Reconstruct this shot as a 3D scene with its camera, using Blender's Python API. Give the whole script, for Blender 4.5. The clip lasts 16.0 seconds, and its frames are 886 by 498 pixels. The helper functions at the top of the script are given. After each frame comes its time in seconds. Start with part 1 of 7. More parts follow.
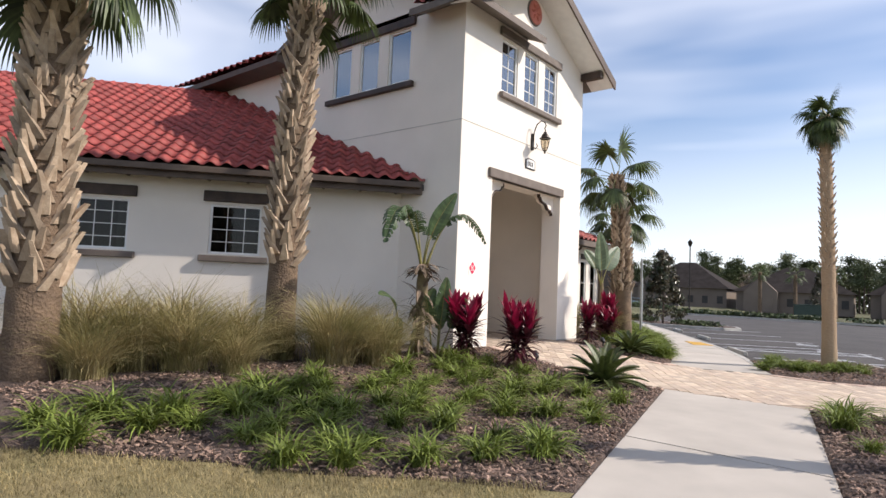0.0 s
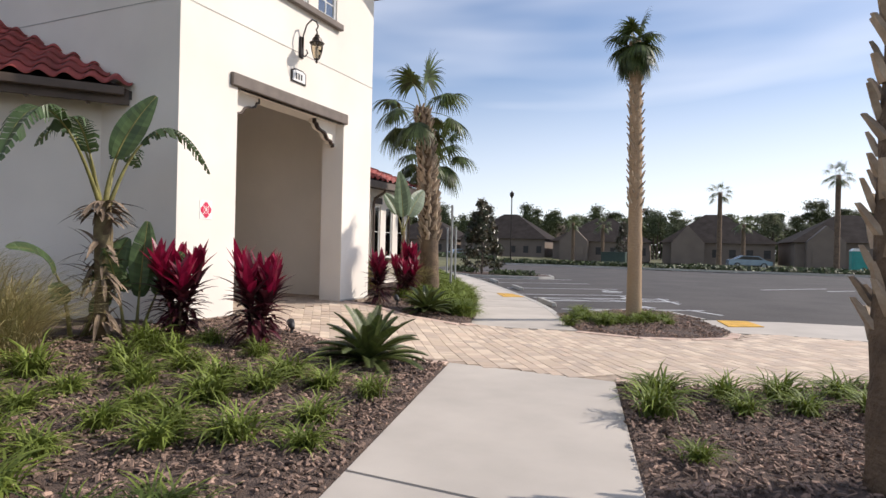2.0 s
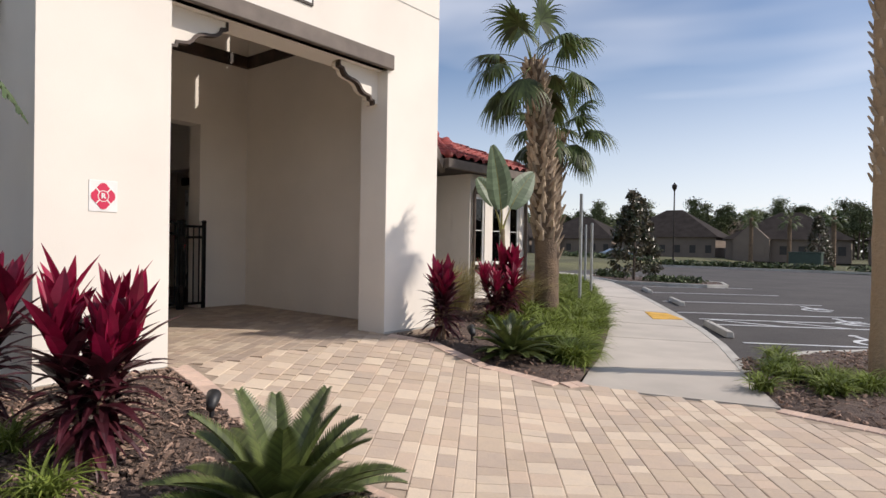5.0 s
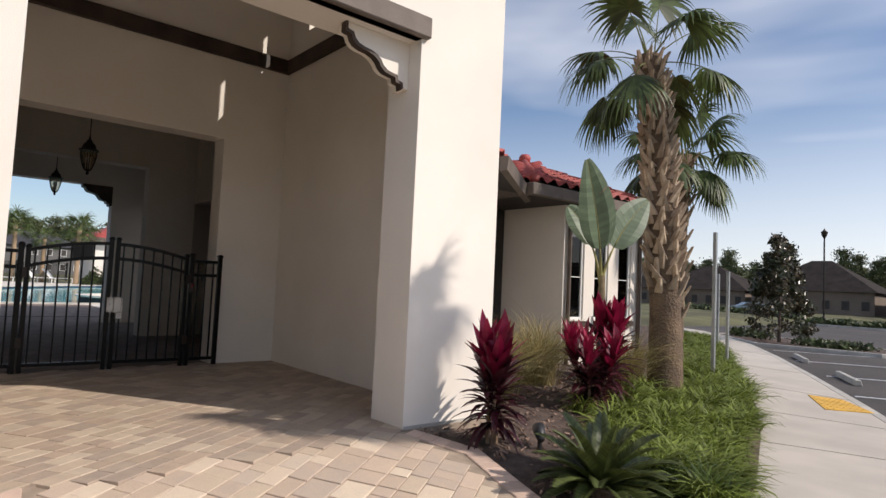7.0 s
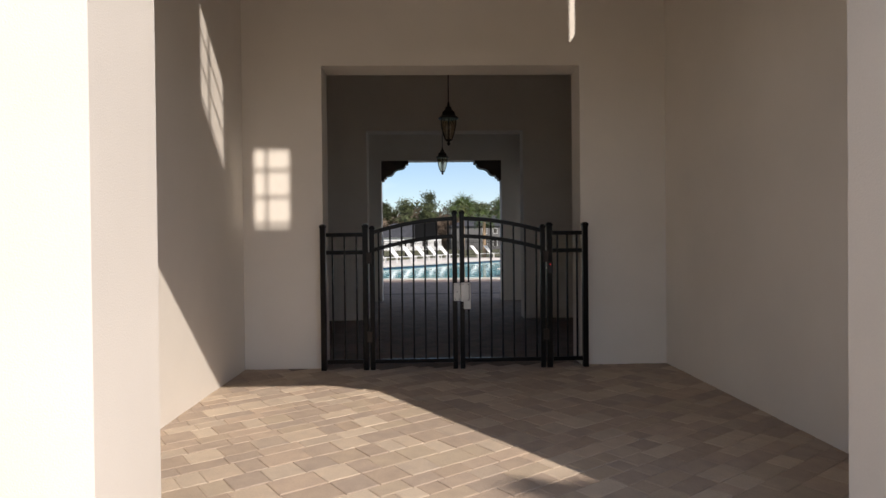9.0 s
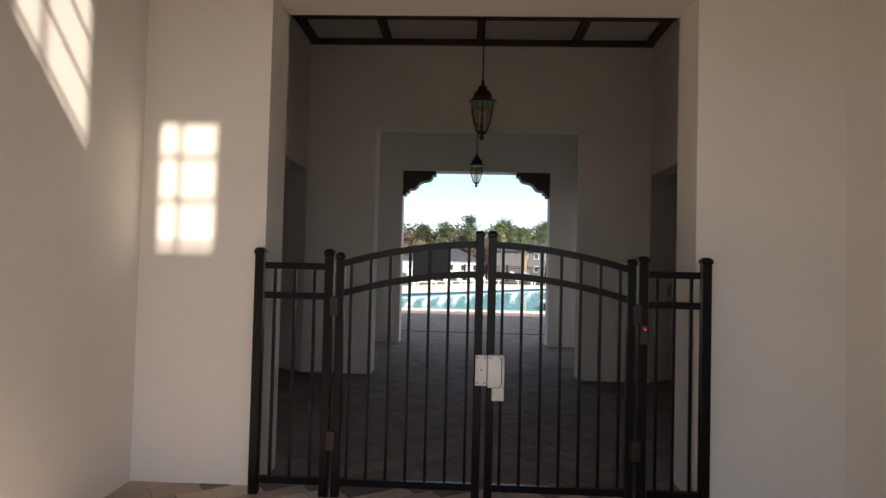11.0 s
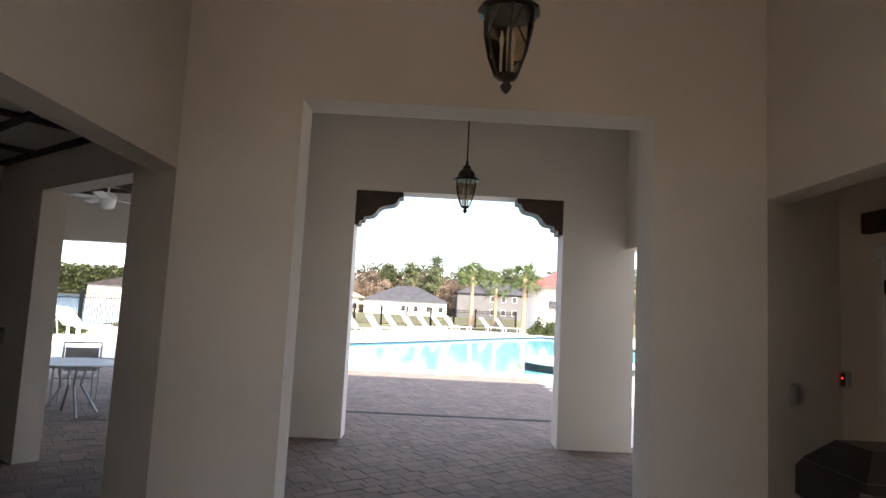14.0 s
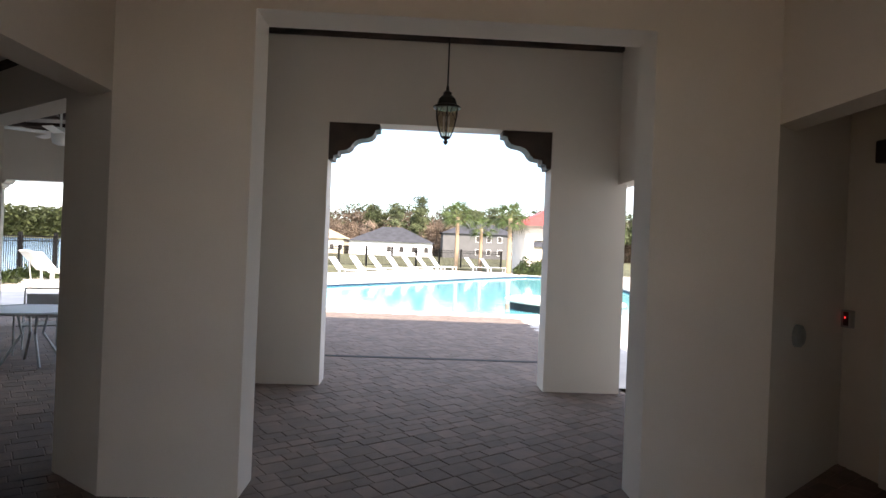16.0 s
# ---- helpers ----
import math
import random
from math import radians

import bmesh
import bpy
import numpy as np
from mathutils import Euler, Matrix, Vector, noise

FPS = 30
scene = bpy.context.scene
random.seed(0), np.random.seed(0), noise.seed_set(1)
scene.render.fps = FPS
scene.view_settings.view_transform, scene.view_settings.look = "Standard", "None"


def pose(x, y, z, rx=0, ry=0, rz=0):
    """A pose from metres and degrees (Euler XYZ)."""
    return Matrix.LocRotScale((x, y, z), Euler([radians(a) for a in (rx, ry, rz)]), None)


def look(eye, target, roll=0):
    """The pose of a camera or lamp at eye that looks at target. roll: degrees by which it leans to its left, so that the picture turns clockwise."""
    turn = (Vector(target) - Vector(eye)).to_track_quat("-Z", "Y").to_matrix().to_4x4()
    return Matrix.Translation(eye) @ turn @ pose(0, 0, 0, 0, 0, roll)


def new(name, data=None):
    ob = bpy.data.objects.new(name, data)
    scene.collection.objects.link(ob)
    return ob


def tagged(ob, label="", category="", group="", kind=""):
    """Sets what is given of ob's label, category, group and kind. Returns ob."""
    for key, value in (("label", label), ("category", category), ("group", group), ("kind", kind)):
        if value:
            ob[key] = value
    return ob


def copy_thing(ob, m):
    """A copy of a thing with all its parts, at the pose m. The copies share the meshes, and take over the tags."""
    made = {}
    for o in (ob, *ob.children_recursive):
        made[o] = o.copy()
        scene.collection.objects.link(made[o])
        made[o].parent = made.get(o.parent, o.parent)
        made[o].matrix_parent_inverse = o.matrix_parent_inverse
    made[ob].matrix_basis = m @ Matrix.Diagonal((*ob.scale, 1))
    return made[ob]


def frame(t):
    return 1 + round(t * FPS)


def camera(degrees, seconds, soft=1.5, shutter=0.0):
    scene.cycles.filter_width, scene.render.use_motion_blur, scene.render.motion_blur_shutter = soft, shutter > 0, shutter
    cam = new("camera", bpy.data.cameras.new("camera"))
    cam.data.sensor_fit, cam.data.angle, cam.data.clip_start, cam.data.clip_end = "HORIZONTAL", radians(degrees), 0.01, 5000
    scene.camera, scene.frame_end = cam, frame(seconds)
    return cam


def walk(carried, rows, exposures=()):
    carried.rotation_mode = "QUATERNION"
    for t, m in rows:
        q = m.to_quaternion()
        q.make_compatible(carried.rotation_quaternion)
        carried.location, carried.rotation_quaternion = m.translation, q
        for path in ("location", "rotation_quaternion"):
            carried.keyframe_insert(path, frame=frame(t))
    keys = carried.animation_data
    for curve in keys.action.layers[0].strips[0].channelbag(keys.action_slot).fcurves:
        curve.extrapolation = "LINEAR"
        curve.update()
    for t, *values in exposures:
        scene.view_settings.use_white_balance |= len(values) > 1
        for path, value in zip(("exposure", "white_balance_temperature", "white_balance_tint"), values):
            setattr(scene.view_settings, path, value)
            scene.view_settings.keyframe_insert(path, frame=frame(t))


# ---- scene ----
cam = camera(72.8, 16.0)
METRES, EYE, TILT, LEAN, TURN = 20.0, 1.5, 0.0, 0.0, 38.4
PATH = [
    (0, (0.581, -0.301, 1.135), (-0.692, 1.237, 1.265), 2.4),
    (0.5, (0.483, 0.453, 1.172), (-0.618, 2.121, 1.248), 0.6),
    (1, (0.301, 1.232, 1.123), (-0.59, 3.021, 1.192), 1.7),
    (1.5, (0.181, 1.967, 1.118), (-0.723, 3.751, 1.142), 0.6),
    (2, (0.096, 2.734, 1.093), (-0.718, 4.561, 1.088), 1.3),
    (2.5, (-0.08, 3.499, 1.109), (-0.983, 5.283, 1.087), 0.9),
    (3, (-0.199, 4.174, 1.115), (-1.079, 5.97, 1.123), -0.3),
    (3.5, (-0.342, 4.923, 1.124), (-1.492, 6.559, 1.149), 0.3),
    (5.8, (-1.379, 8.084, 1.208), (-2.693, 9.591, 1.164), 0.2),
    (6, (-1.474, 8.353, 1.21), (-2.827, 9.824, 1.142), -0.7),
    (6.5, (-1.827, 8.96, 1.247), (-3.19, 10.423, 1.305), 2.3),
    (7, (-2.318, 9.493, 1.255), (-3.842, 10.781, 1.376), 2.7),
    (7.5, (-2.763, 10.123, 1.297), (-4.525, 11.06, 1.419), -0.3),
    (8, (-3.293, 10.488, 1.234), (-5.257, 10.86, 1.29), -1.0),
    (8.5, (-3.885, 10.742, 1.272), (-5.88, 10.892, 1.266), -1.0),
    (10.8, (-6.857, 11.095, 1.443), (-8.852, 10.963, 1.49), 0.6),
    (11, (-7.095, 11.115, 1.446), (-9.093, 11.036, 1.503), 1.4),
    (11.5, (-7.726, 11.116, 1.448), (-9.724, 11.022, 1.469), 1.8),
    (12, (-8.316, 11.096, 1.452), (-10.311, 10.955, 1.464), 2.3),
    (12.5, (-8.919, 11.044, 1.475), (-10.908, 10.834, 1.459), 2.0),
    (13, (-9.490, 10.979, 1.557), (-11.480, 10.784, 1.542), 0.1),
    (13.5, (-9.985, 10.973, 1.662), (-11.982, 10.900, 1.729), 2.8),
    (14, (-10.485, 10.947, 1.735), (-12.475, 10.977, 1.929), 2.9),
    (14.5, (-10.756, 10.954, 1.744), (-12.747, 11.067, 1.900), 2.0),
    (15, (-10.871, 10.979, 1.722), (-12.869, 11.005, 1.812), 1.8),
    (15.5, (-10.914, 10.960, 1.743), (-12.913, 11.020, 1.771), 3.1),
    (16, (-10.947, 11.014, 1.733), (-12.945, 11.101, 1.732), 2.3),
]
EXPOSURES = [(0.0, 0.16, 6650, 14), (3.5, -0.16, 6650, 14), (6.0, -0.20, 6750, 14), (7.5, -0.20, 6700, 14), (8.5, -0.08, 6700, 14), (11.0, 0.84, 6800, 14), (12.0, 1.34, 6800, 15), (13.0, 1.86, 7000, 17), (14.0, 2.00, 7100, 17), (16.0, 1.74, 7000, 16)]
walk(cam, [(t, look(eye, target, roll)) for t, eye, target, roll in PATH], EXPOSURES)

# ---- light and sky ----
SUN = Vector((1.0, 0.655, 0.935)).normalized()
SUN_EL = math.asin(SUN.z)
SUN_ROT = math.atan2(SUN.x, SUN.y)
world = bpy.data.worlds.new("sky")
scene.world = world
world.use_nodes = True
wn, wl = world.node_tree.nodes, world.node_tree.links
wn.clear()
w_out = wn.new("ShaderNodeOutputWorld")
w_bg = wn.new("ShaderNodeBackground")
w_sky = wn.new("ShaderNodeTexSky")
w_sky.sky_type, w_sky.sun_disc = "NISHITA", False
w_sky.sun_elevation, w_sky.sun_rotation = SUN_EL, SUN_ROT
w_sky.air_density, w_sky.dust_density, w_sky.ozone_density = 1.0, 0.6, 4.0
w_tc = wn.new("ShaderNodeTexCoord")
w_map = wn.new("ShaderNodeMapping")
w_map.inputs["Rotation"].default_value = (0.0, 0.0, 0.5)
w_map.inputs["Scale"].default_value = (0.55, 0.9, 3.4)
w_no = wn.new("ShaderNodeTexNoise")
w_no.inputs["Scale"].default_value, w_no.inputs["Detail"].default_value = 1.3, 4.0
w_no.inputs["Roughness"].default_value, w_no.inputs["Distortion"].default_value = 0.50, 0.35
w_rmp = wn.new("ShaderNodeValToRGB")
w_rmp.color_ramp.elements[0].position, w_rmp.color_ramp.elements[1].position = 0.38, 0.74
w_rmp.color_ramp.elements[1].color = (0.80, 0.80, 0.80, 1)
w_mix = wn.new("ShaderNodeMixRGB")
w_mix.inputs["Color2"].default_value = (12.6, 13.0, 13.6, 1)
wl.new(w_tc.outputs["Generated"], w_map.inputs["Vector"])
wl.new(w_map.outputs["Vector"], w_no.inputs["Vector"])
wl.new(w_no.outputs["Fac"], w_rmp.inputs["Fac"])
w_sep = wn.new("ShaderNodeSeparateXYZ")
w_haze = wn.new("ShaderNodeMapRange")
w_haze.interpolation_type = "SMOOTHSTEP"
w_haze.inputs["From Min"].default_value, w_haze.inputs["From Max"].default_value = -0.02, 0.42
w_haze.inputs["To Min"].default_value, w_haze.inputs["To Max"].default_value = 0.78, 0.0
w_max = wn.new("ShaderNodeMath")
w_max.operation = "MAXIMUM"
wl.new(w_tc.outputs["Generated"], w_sep.inputs["Vector"])
wl.new(w_sep.outputs["Z"], w_haze.inputs["Value"])
w_dot = wn.new("ShaderNodeVectorMath")
w_dot.operation = "DOT_PRODUCT"
w_dot.inputs[1].default_value = (0.83, 0.56, 0.0)
w_side = wn.new("ShaderNodeMapRange")
w_side.inputs["From Min"].default_value, w_side.inputs["From Max"].default_value = -0.9, 0.7
w_side.inputs["To Min"].default_value, w_side.inputs["To Max"].default_value = 0.22, 1.0
w_mul = wn.new("ShaderNodeMath")
w_mul.operation = "MULTIPLY"
wl.new(w_tc.outputs["Generated"], w_dot.inputs[0])
wl.new(w_dot.outputs["Value"], w_side.inputs["Value"])
wl.new(w_haze.outputs["Result"], w_mul.inputs[0])
wl.new(w_side.outputs["Result"], w_mul.inputs[1])
wl.new(w_mul.outputs["Value"], w_max.inputs[0])
wl.new(w_rmp.outputs["Color"], w_max.inputs[1])
wl.new(w_max.outputs["Value"], w_mix.inputs["Fac"])
w_hsv = wn.new("ShaderNodeHueSaturation")
w_hsv.inputs["Saturation"].default_value, w_hsv.inputs["Value"].default_value = 1.20, 1.22
wl.new(w_sky.outputs["Color"], w_hsv.inputs["Color"])
wl.new(w_hsv.outputs["Color"], w_mix.inputs["Color1"])
wl.new(w_mix.outputs["Color"], w_bg.inputs["Color"])
w_bg.inputs["Strength"].default_value = 0.104
wl.new(w_bg.outputs["Background"], w_out.inputs["Surface"])
sun_data = bpy.data.lights.new("sun", "SUN")
sun_data.energy, sun_data.angle, sun_data.color = 4.6, radians(0.55), (1.0, 0.935, 0.845)
sun = new("sun", sun_data)
sun.matrix_world = look(SUN * 50, (0, 0, 0))

# ---- materials ----


def mat(name, color, rough=0.7, var=0.12, scale=6.0, fine=60.0, bump=0.15, metal=0.0, spec=0.5, rand=0.0, color2=None, trans=0.0, dist=0.01, detail=6.0, island=False, palette=()):
    """A worn surface: a base colour broken by two scales of noise, with relief. Scales are per metre."""
    m = bpy.data.materials.new(name)
    m.use_nodes = True
    n, l = m.node_tree.nodes, m.node_tree.links
    b = n["Principled BSDF"]
    b.inputs["Roughness"].default_value, b.inputs["Metallic"].default_value = rough, metal
    b.inputs["Specular IOR Level"].default_value = spec
    geo = n.new("ShaderNodeNewGeometry")
    big = n.new("ShaderNodeTexNoise")
    big.inputs["Scale"].default_value, big.inputs["Detail"].default_value = scale, detail
    small = n.new("ShaderNodeTexNoise")
    small.inputs["Scale"].default_value, small.inputs["Detail"].default_value = fine, 4.0
    l.new(geo.outputs["Position"], big.inputs["Vector"])
    l.new(geo.outputs["Position"], small.inputs["Vector"])
    mixa = n.new("ShaderNodeMixRGB")
    c2 = color2 or tuple(c * (1 - 2.2 * var) for c in color)
    c1 = color if color2 else tuple(min(1.0, c * (1 + 0.9 * var)) for c in color)
    mixa.inputs["Color1"].default_value, mixa.inputs["Color2"].default_value = (*c1, 1), (*c2, 1)
    rmp = n.new("ShaderNodeMapRange")
    rmp.inputs["From Min"].default_value, rmp.inputs["From Max"].default_value = 0.32, 0.68
    l.new(big.outputs["Fac"], rmp.inputs["Value"])
    l.new(rmp.outputs["Result"], mixa.inputs["Fac"])
    hsv = n.new("ShaderNodeHueSaturation")
    l.new(mixa.outputs["Color"], hsv.inputs["Color"])
    val = n.new("ShaderNodeMapRange")
    val.inputs["To Min"].default_value, val.inputs["To Max"].default_value = 1 - var, 1 + var
    l.new(small.outputs["Fac"], val.inputs["Value"])
    last = val.outputs["Result"]
    if rand:
        if island:
            src = geo.outputs["Random Per Island"]
        else:
            src = n.new("ShaderNodeObjectInfo").outputs["Random"]
        if palette:
            pal = n.new("ShaderNodeValToRGB")
            pal.color_ramp.interpolation = "LINEAR"
            while len(pal.color_ramp.elements) < len(palette):
                pal.color_ramp.elements.new(0.5)
            for k, c in enumerate(palette):
                pal.color_ramp.elements[k].position = k / (len(palette) - 1)
                pal.color_ramp.elements[k].color = (*c, 1)
            l.new(src, pal.inputs["Fac"])
            blend = n.new("ShaderNodeMixRGB")
            blend.inputs["Fac"].default_value = 0.56
            l.new(mixa.outputs["Color"], blend.inputs["Color1"])
            l.new(pal.outputs["Color"], blend.inputs["Color2"])
            l.new(blend.outputs["Color"], hsv.inputs["Color"])
        rr = n.new("ShaderNodeMapRange")
        rr.inputs["To Min"].default_value, rr.inputs["To Max"].default_value = 1 - rand, 1 + rand
        l.new(src, rr.inputs["Value"])
        mul = n.new("ShaderNodeMath")
        mul.operation = "MULTIPLY"
        l.new(last, mul.inputs[0])
        l.new(rr.outputs["Result"], mul.inputs[1])
        last = mul.outputs["Value"]
    l.new(last, hsv.inputs["Value"])
    l.new(hsv.outputs["Color"], b.inputs["Base Color"])
    if bump:
        bp = n.new("ShaderNodeBump")
        bp.inputs["Strength"].default_value, bp.inputs["Distance"].default_value = bump, dist
        l.new(small.outputs["Fac"], bp.inputs["Height"])
        l.new(bp.outputs["Normal"], b.inputs["Normal"])
    if trans:
        out = n["Material Output"]
        tr = n.new("ShaderNodeBsdfTranslucent")
        mx = n.new("ShaderNodeMixShader")
        mx.inputs["Fac"].default_value = trans
        l.new(hsv.outputs["Color"], tr.inputs["Color"])
        l.new(b.outputs["BSDF"], mx.inputs[1])
        l.new(tr.outputs["BSDF"], mx.inputs[2])
        l.new(mx.outputs["Shader"], out.inputs["Surface"])
    return m


def glass_mat(name, tint, ior=1.5, gloss=0.02, dark=0.0):
    m = bpy.data.materials.new(name)
    m.use_nodes = True
    n, l = m.node_tree.nodes, m.node_tree.links
    n.clear()
    out = n.new("ShaderNodeOutputMaterial")
    tr = n.new("ShaderNodeBsdfTransparent")
    tr.inputs["Color"].default_value = (*tint, 1)
    gl = n.new("ShaderNodeBsdfGlossy")
    gl.inputs["Roughness"].default_value = gloss
    fr = n.new("ShaderNodeFresnel")
    fr.inputs["IOR"].default_value = ior
    mx = n.new("ShaderNodeMixShader")
    l.new(fr.outputs["Fac"], mx.inputs["Fac"])
    l.new(tr.outputs["BSDF"], mx.inputs[1])
    l.new(gl.outputs["BSDF"], mx.inputs[2])
    l.new(mx.outputs["Shader"], out.inputs["Surface"])
    return m


STUCCO = mat("stucco", (0.81, 0.755, 0.68), 0.9, 0.035, 0.7, 140.0, 0.35, spec=0.2, dist=0.004)
STUCCO_IN = STUCCO
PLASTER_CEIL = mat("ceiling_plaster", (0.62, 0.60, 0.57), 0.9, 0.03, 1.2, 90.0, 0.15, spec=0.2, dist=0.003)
WOOD_DARK = mat("dark_stained_wood", (0.060, 0.038, 0.028), 0.6, 0.25, 3.0, 35.0, 0.3)
TAUPE = mat("taupe_painted_trim", (0.155, 0.125, 0.105), 0.7, 0.10, 4.0, 60.0, 0.2)
FASCIA = mat("brown_fascia", (0.105, 0.075, 0.058), 0.65, 0.12, 3.0, 50.0, 0.15)
WHITE_FRAME = mat("white_vinyl", (0.80, 0.80, 0.78), 0.45, 0.03, 5.0, 60.0, 0.05)
TILE = mat("red_clay_tile", (0.33, 0.060, 0.050), 0.62, 0.14, 4.0, 45.0, 0.35, rand=0.22, dist=0.006)
TILE_J = mat("red_clay_tile_far", (0.33, 0.060, 0.050), 0.62, 0.14, 4.0, 45.0, 0.35, rand=0.22, dist=0.006, island=True)
ROOF_DECK = mat("roof_underlay", (0.06, 0.05, 0.045), 0.9, 0.1, 3.0, 30.0, 0.2)
PAVER_TONES = ((0.66, 0.54, 0.395), (0.53, 0.405, 0.30), (0.43, 0.345, 0.28), (0.62, 0.47, 0.35), (0.37, 0.30, 0.245), (0.68, 0.57, 0.435), (0.55, 0.44, 0.33))
PAVER = mat("tan_paver", (0.57, 0.45, 0.335), 0.85, 0.10, 9.0, 70.0, 0.5, rand=0.10, palette=PAVER_TONES, color2=(0.48, 0.385, 0.315), dist=0.006)
PAVER_J = mat("tan_paver_far", (0.57, 0.45, 0.335), 0.85, 0.10, 9.0, 70.0, 0.5, rand=0.10, palette=PAVER_TONES, color2=(0.48, 0.385, 0.315), dist=0.006, island=True)
# plaza paver tones scaled down: the porch's shade is put into the colour
PAVER_PORCH = mat("tan_paver_porch_shade", (0.48, 0.37, 0.275), 0.85, 0.10, 9.0, 70.0, 0.5, rand=0.10, palette=tuple(tuple(0.84 * v for v in c) for c in PAVER_TONES), color2=(0.34, 0.265, 0.21), dist=0.006, island=True)
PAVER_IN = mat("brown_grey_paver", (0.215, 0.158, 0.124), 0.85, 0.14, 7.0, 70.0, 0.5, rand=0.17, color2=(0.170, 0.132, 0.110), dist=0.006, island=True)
PAVER_EDGE = mat("rose_border_paver", (0.58, 0.42, 0.33), 0.85, 0.10, 9.0, 70.0, 0.5, rand=0.14, color2=(0.50, 0.37, 0.30), dist=0.006, island=True)
JOINT = mat("joint_sand", (0.38, 0.30, 0.23), 0.95, 0.15, 6.0, 120.0, 0.4)
CONCRETE = mat("broom_concrete", (0.49, 0.445, 0.39), 0.85, 0.06, 1.3, 150.0, 0.3, rand=0.04, dist=0.003)
KERB = mat("kerb_concrete", (0.46, 0.44, 0.40), 0.85, 0.09, 2.0, 90.0, 0.3)
ASPHALT = mat("asphalt", (0.066, 0.057, 0.052), 0.85, 0.14, 0.5, 130.0, 0.6, dist=0.008)
LINE = mat("white_road_paint", (0.62, 0.63, 0.64), 0.7, 0.10, 3.0, 60.0, 0.2)
YELLOW = mat("yellow_tactile", (0.70, 0.40, 0.055), 0.7, 0.10, 4.0, 60.0, 0.3)
MULCH = mat("mulch_bed", (0.150, 0.104, 0.082), 0.95, 0.30, 9.0, 70.0, 1.0, color2=(0.070, 0.048, 0.040), dist=0.03)
CHIP = mat("bark_chip", (0.27, 0.180, 0.135), 0.9, 0.25, 8.0, 80.0, 0.6, rand=0.65, island=True)
LAWN = mat("dormant_lawn", (0.27, 0.215, 0.105), 0.95, 0.25, 2.0, 50.0, 0.8, color2=(0.19, 0.165, 0.070), dist=0.03)
GROUND = mat("far_grass", (0.115, 0.112, 0.048), 0.95, 0.25, 0.2, 20.0, 0.6, dist=0.05)
BLADE_LAWN = mat("lawn_blade", (0.36, 0.29, 0.14), 0.8, 0.2, 3.0, 30.0, 0.0, rand=0.35, island=True, trans=0.2)
LIRIOPE = mat("border_grass_blade", (0.185, 0.235, 0.045), 0.55, 0.20, 5.0, 25.0, 0.0, rand=0.40, island=True, trans=0.22, spec=0.35)
FOUNTAIN = mat("dry_grass_blade", (0.42, 0.335, 0.165), 0.7, 0.22, 3.0, 25.0, 0.0, color2=(0.24, 0.225, 0.085), rand=0.40, island=True, trans=0.25)
TI_RED = mat("red_ti_leaf", (0.30, 0.010, 0.050), 0.40, 0.20, 5.0, 25.0, 0.0, rand=0.40, island=True, trans=0.30)
TI_DARK = mat("maroon_ti_leaf", (0.075, 0.014, 0.022), 0.42, 0.22, 5.0, 25.0, 0.0, rand=0.45, island=True, trans=0.22)
TI_STEM = mat("ti_stem", (0.26, 0.17, 0.11), 0.8, 0.2, 12.0, 60.0, 0.3)
CYCAD = mat("cycad_leaflet", (0.090, 0.115, 0.032), 0.45, 0.18, 5.0, 25.0, 0.0, rand=0.35, island=True, trans=0.10)
PALM_LEAF = mat("palm_leaf", (0.080, 0.115, 0.032), 0.5, 0.22, 3.0, 25.0, 0.0, rand=0.45, island=True, trans=0.22)
PETIOLE = mat("palm_petiole", (0.20, 0.22, 0.07), 0.6, 0.15, 6.0, 30.0, 0.0, rand=0.25, island=True)
TRUNK = mat("palm_trunk", (0.20, 0.135, 0.085), 0.9, 0.25, 5.0, 30.0, 1.0, color2=(0.11, 0.075, 0.05), dist=0.03)
TRUNK_SMOOTH = mat("ringed_palm_trunk", (0.36, 0.26, 0.165), 0.9, 0.15, 3.0, 26.0, 0.8, color2=(0.34, 0.24, 0.15), dist=0.02)
BOOT = mat("palm_leaf_base", (0.46, 0.36, 0.26), 0.85, 0.20, 8.0, 45.0, 0.6, rand=0.35, dist=0.01, color2=(0.30, 0.22, 0.15))
BOP_LEAF = mat("bird_of_paradise_leaf", (0.070, 0.115, 0.042), 0.45, 0.15, 4.0, 30.0, 0.0, rand=0.3, island=True, trans=0.25)
BOP_LEAF_N = mat("grey_green_banana_leaf", (0.135, 0.185, 0.110), 0.5, 0.12, 4.0, 30.0, 0.0, rand=0.2, island=True, trans=0.2)
BOP_TRUNK = mat("bird_of_paradise_trunk", (0.20, 0.155, 0.075), 0.8, 0.3, 9.0, 40.0, 0.6, color2=(0.10, 0.07, 0.04))
BOP_STEM = mat("bird_of_paradise_stem", (0.22, 0.20, 0.06), 0.6, 0.2, 7.0, 40.0, 0.2)
BOP_DRY = mat("dry_sheath", (0.22, 0.16, 0.11), 0.9, 0.25, 7.0, 40.0, 0.4, rand=0.3, island=True)
IRON = mat("black_bronze_metal", (0.026, 0.017, 0.012), 0.42, 0.10, 6.0, 60.0, 0.08, metal=0.3)
ALU_BLACK = mat("satin_black_aluminium", (0.006, 0.0052, 0.005), 0.30, 0.08, 5.0, 50.0, 0.06, spec=0.18)
STEEL = mat("galvanised_steel", (0.40, 0.42, 0.42), 0.45, 0.08, 5.0, 60.0, 0.1, metal=0.7)
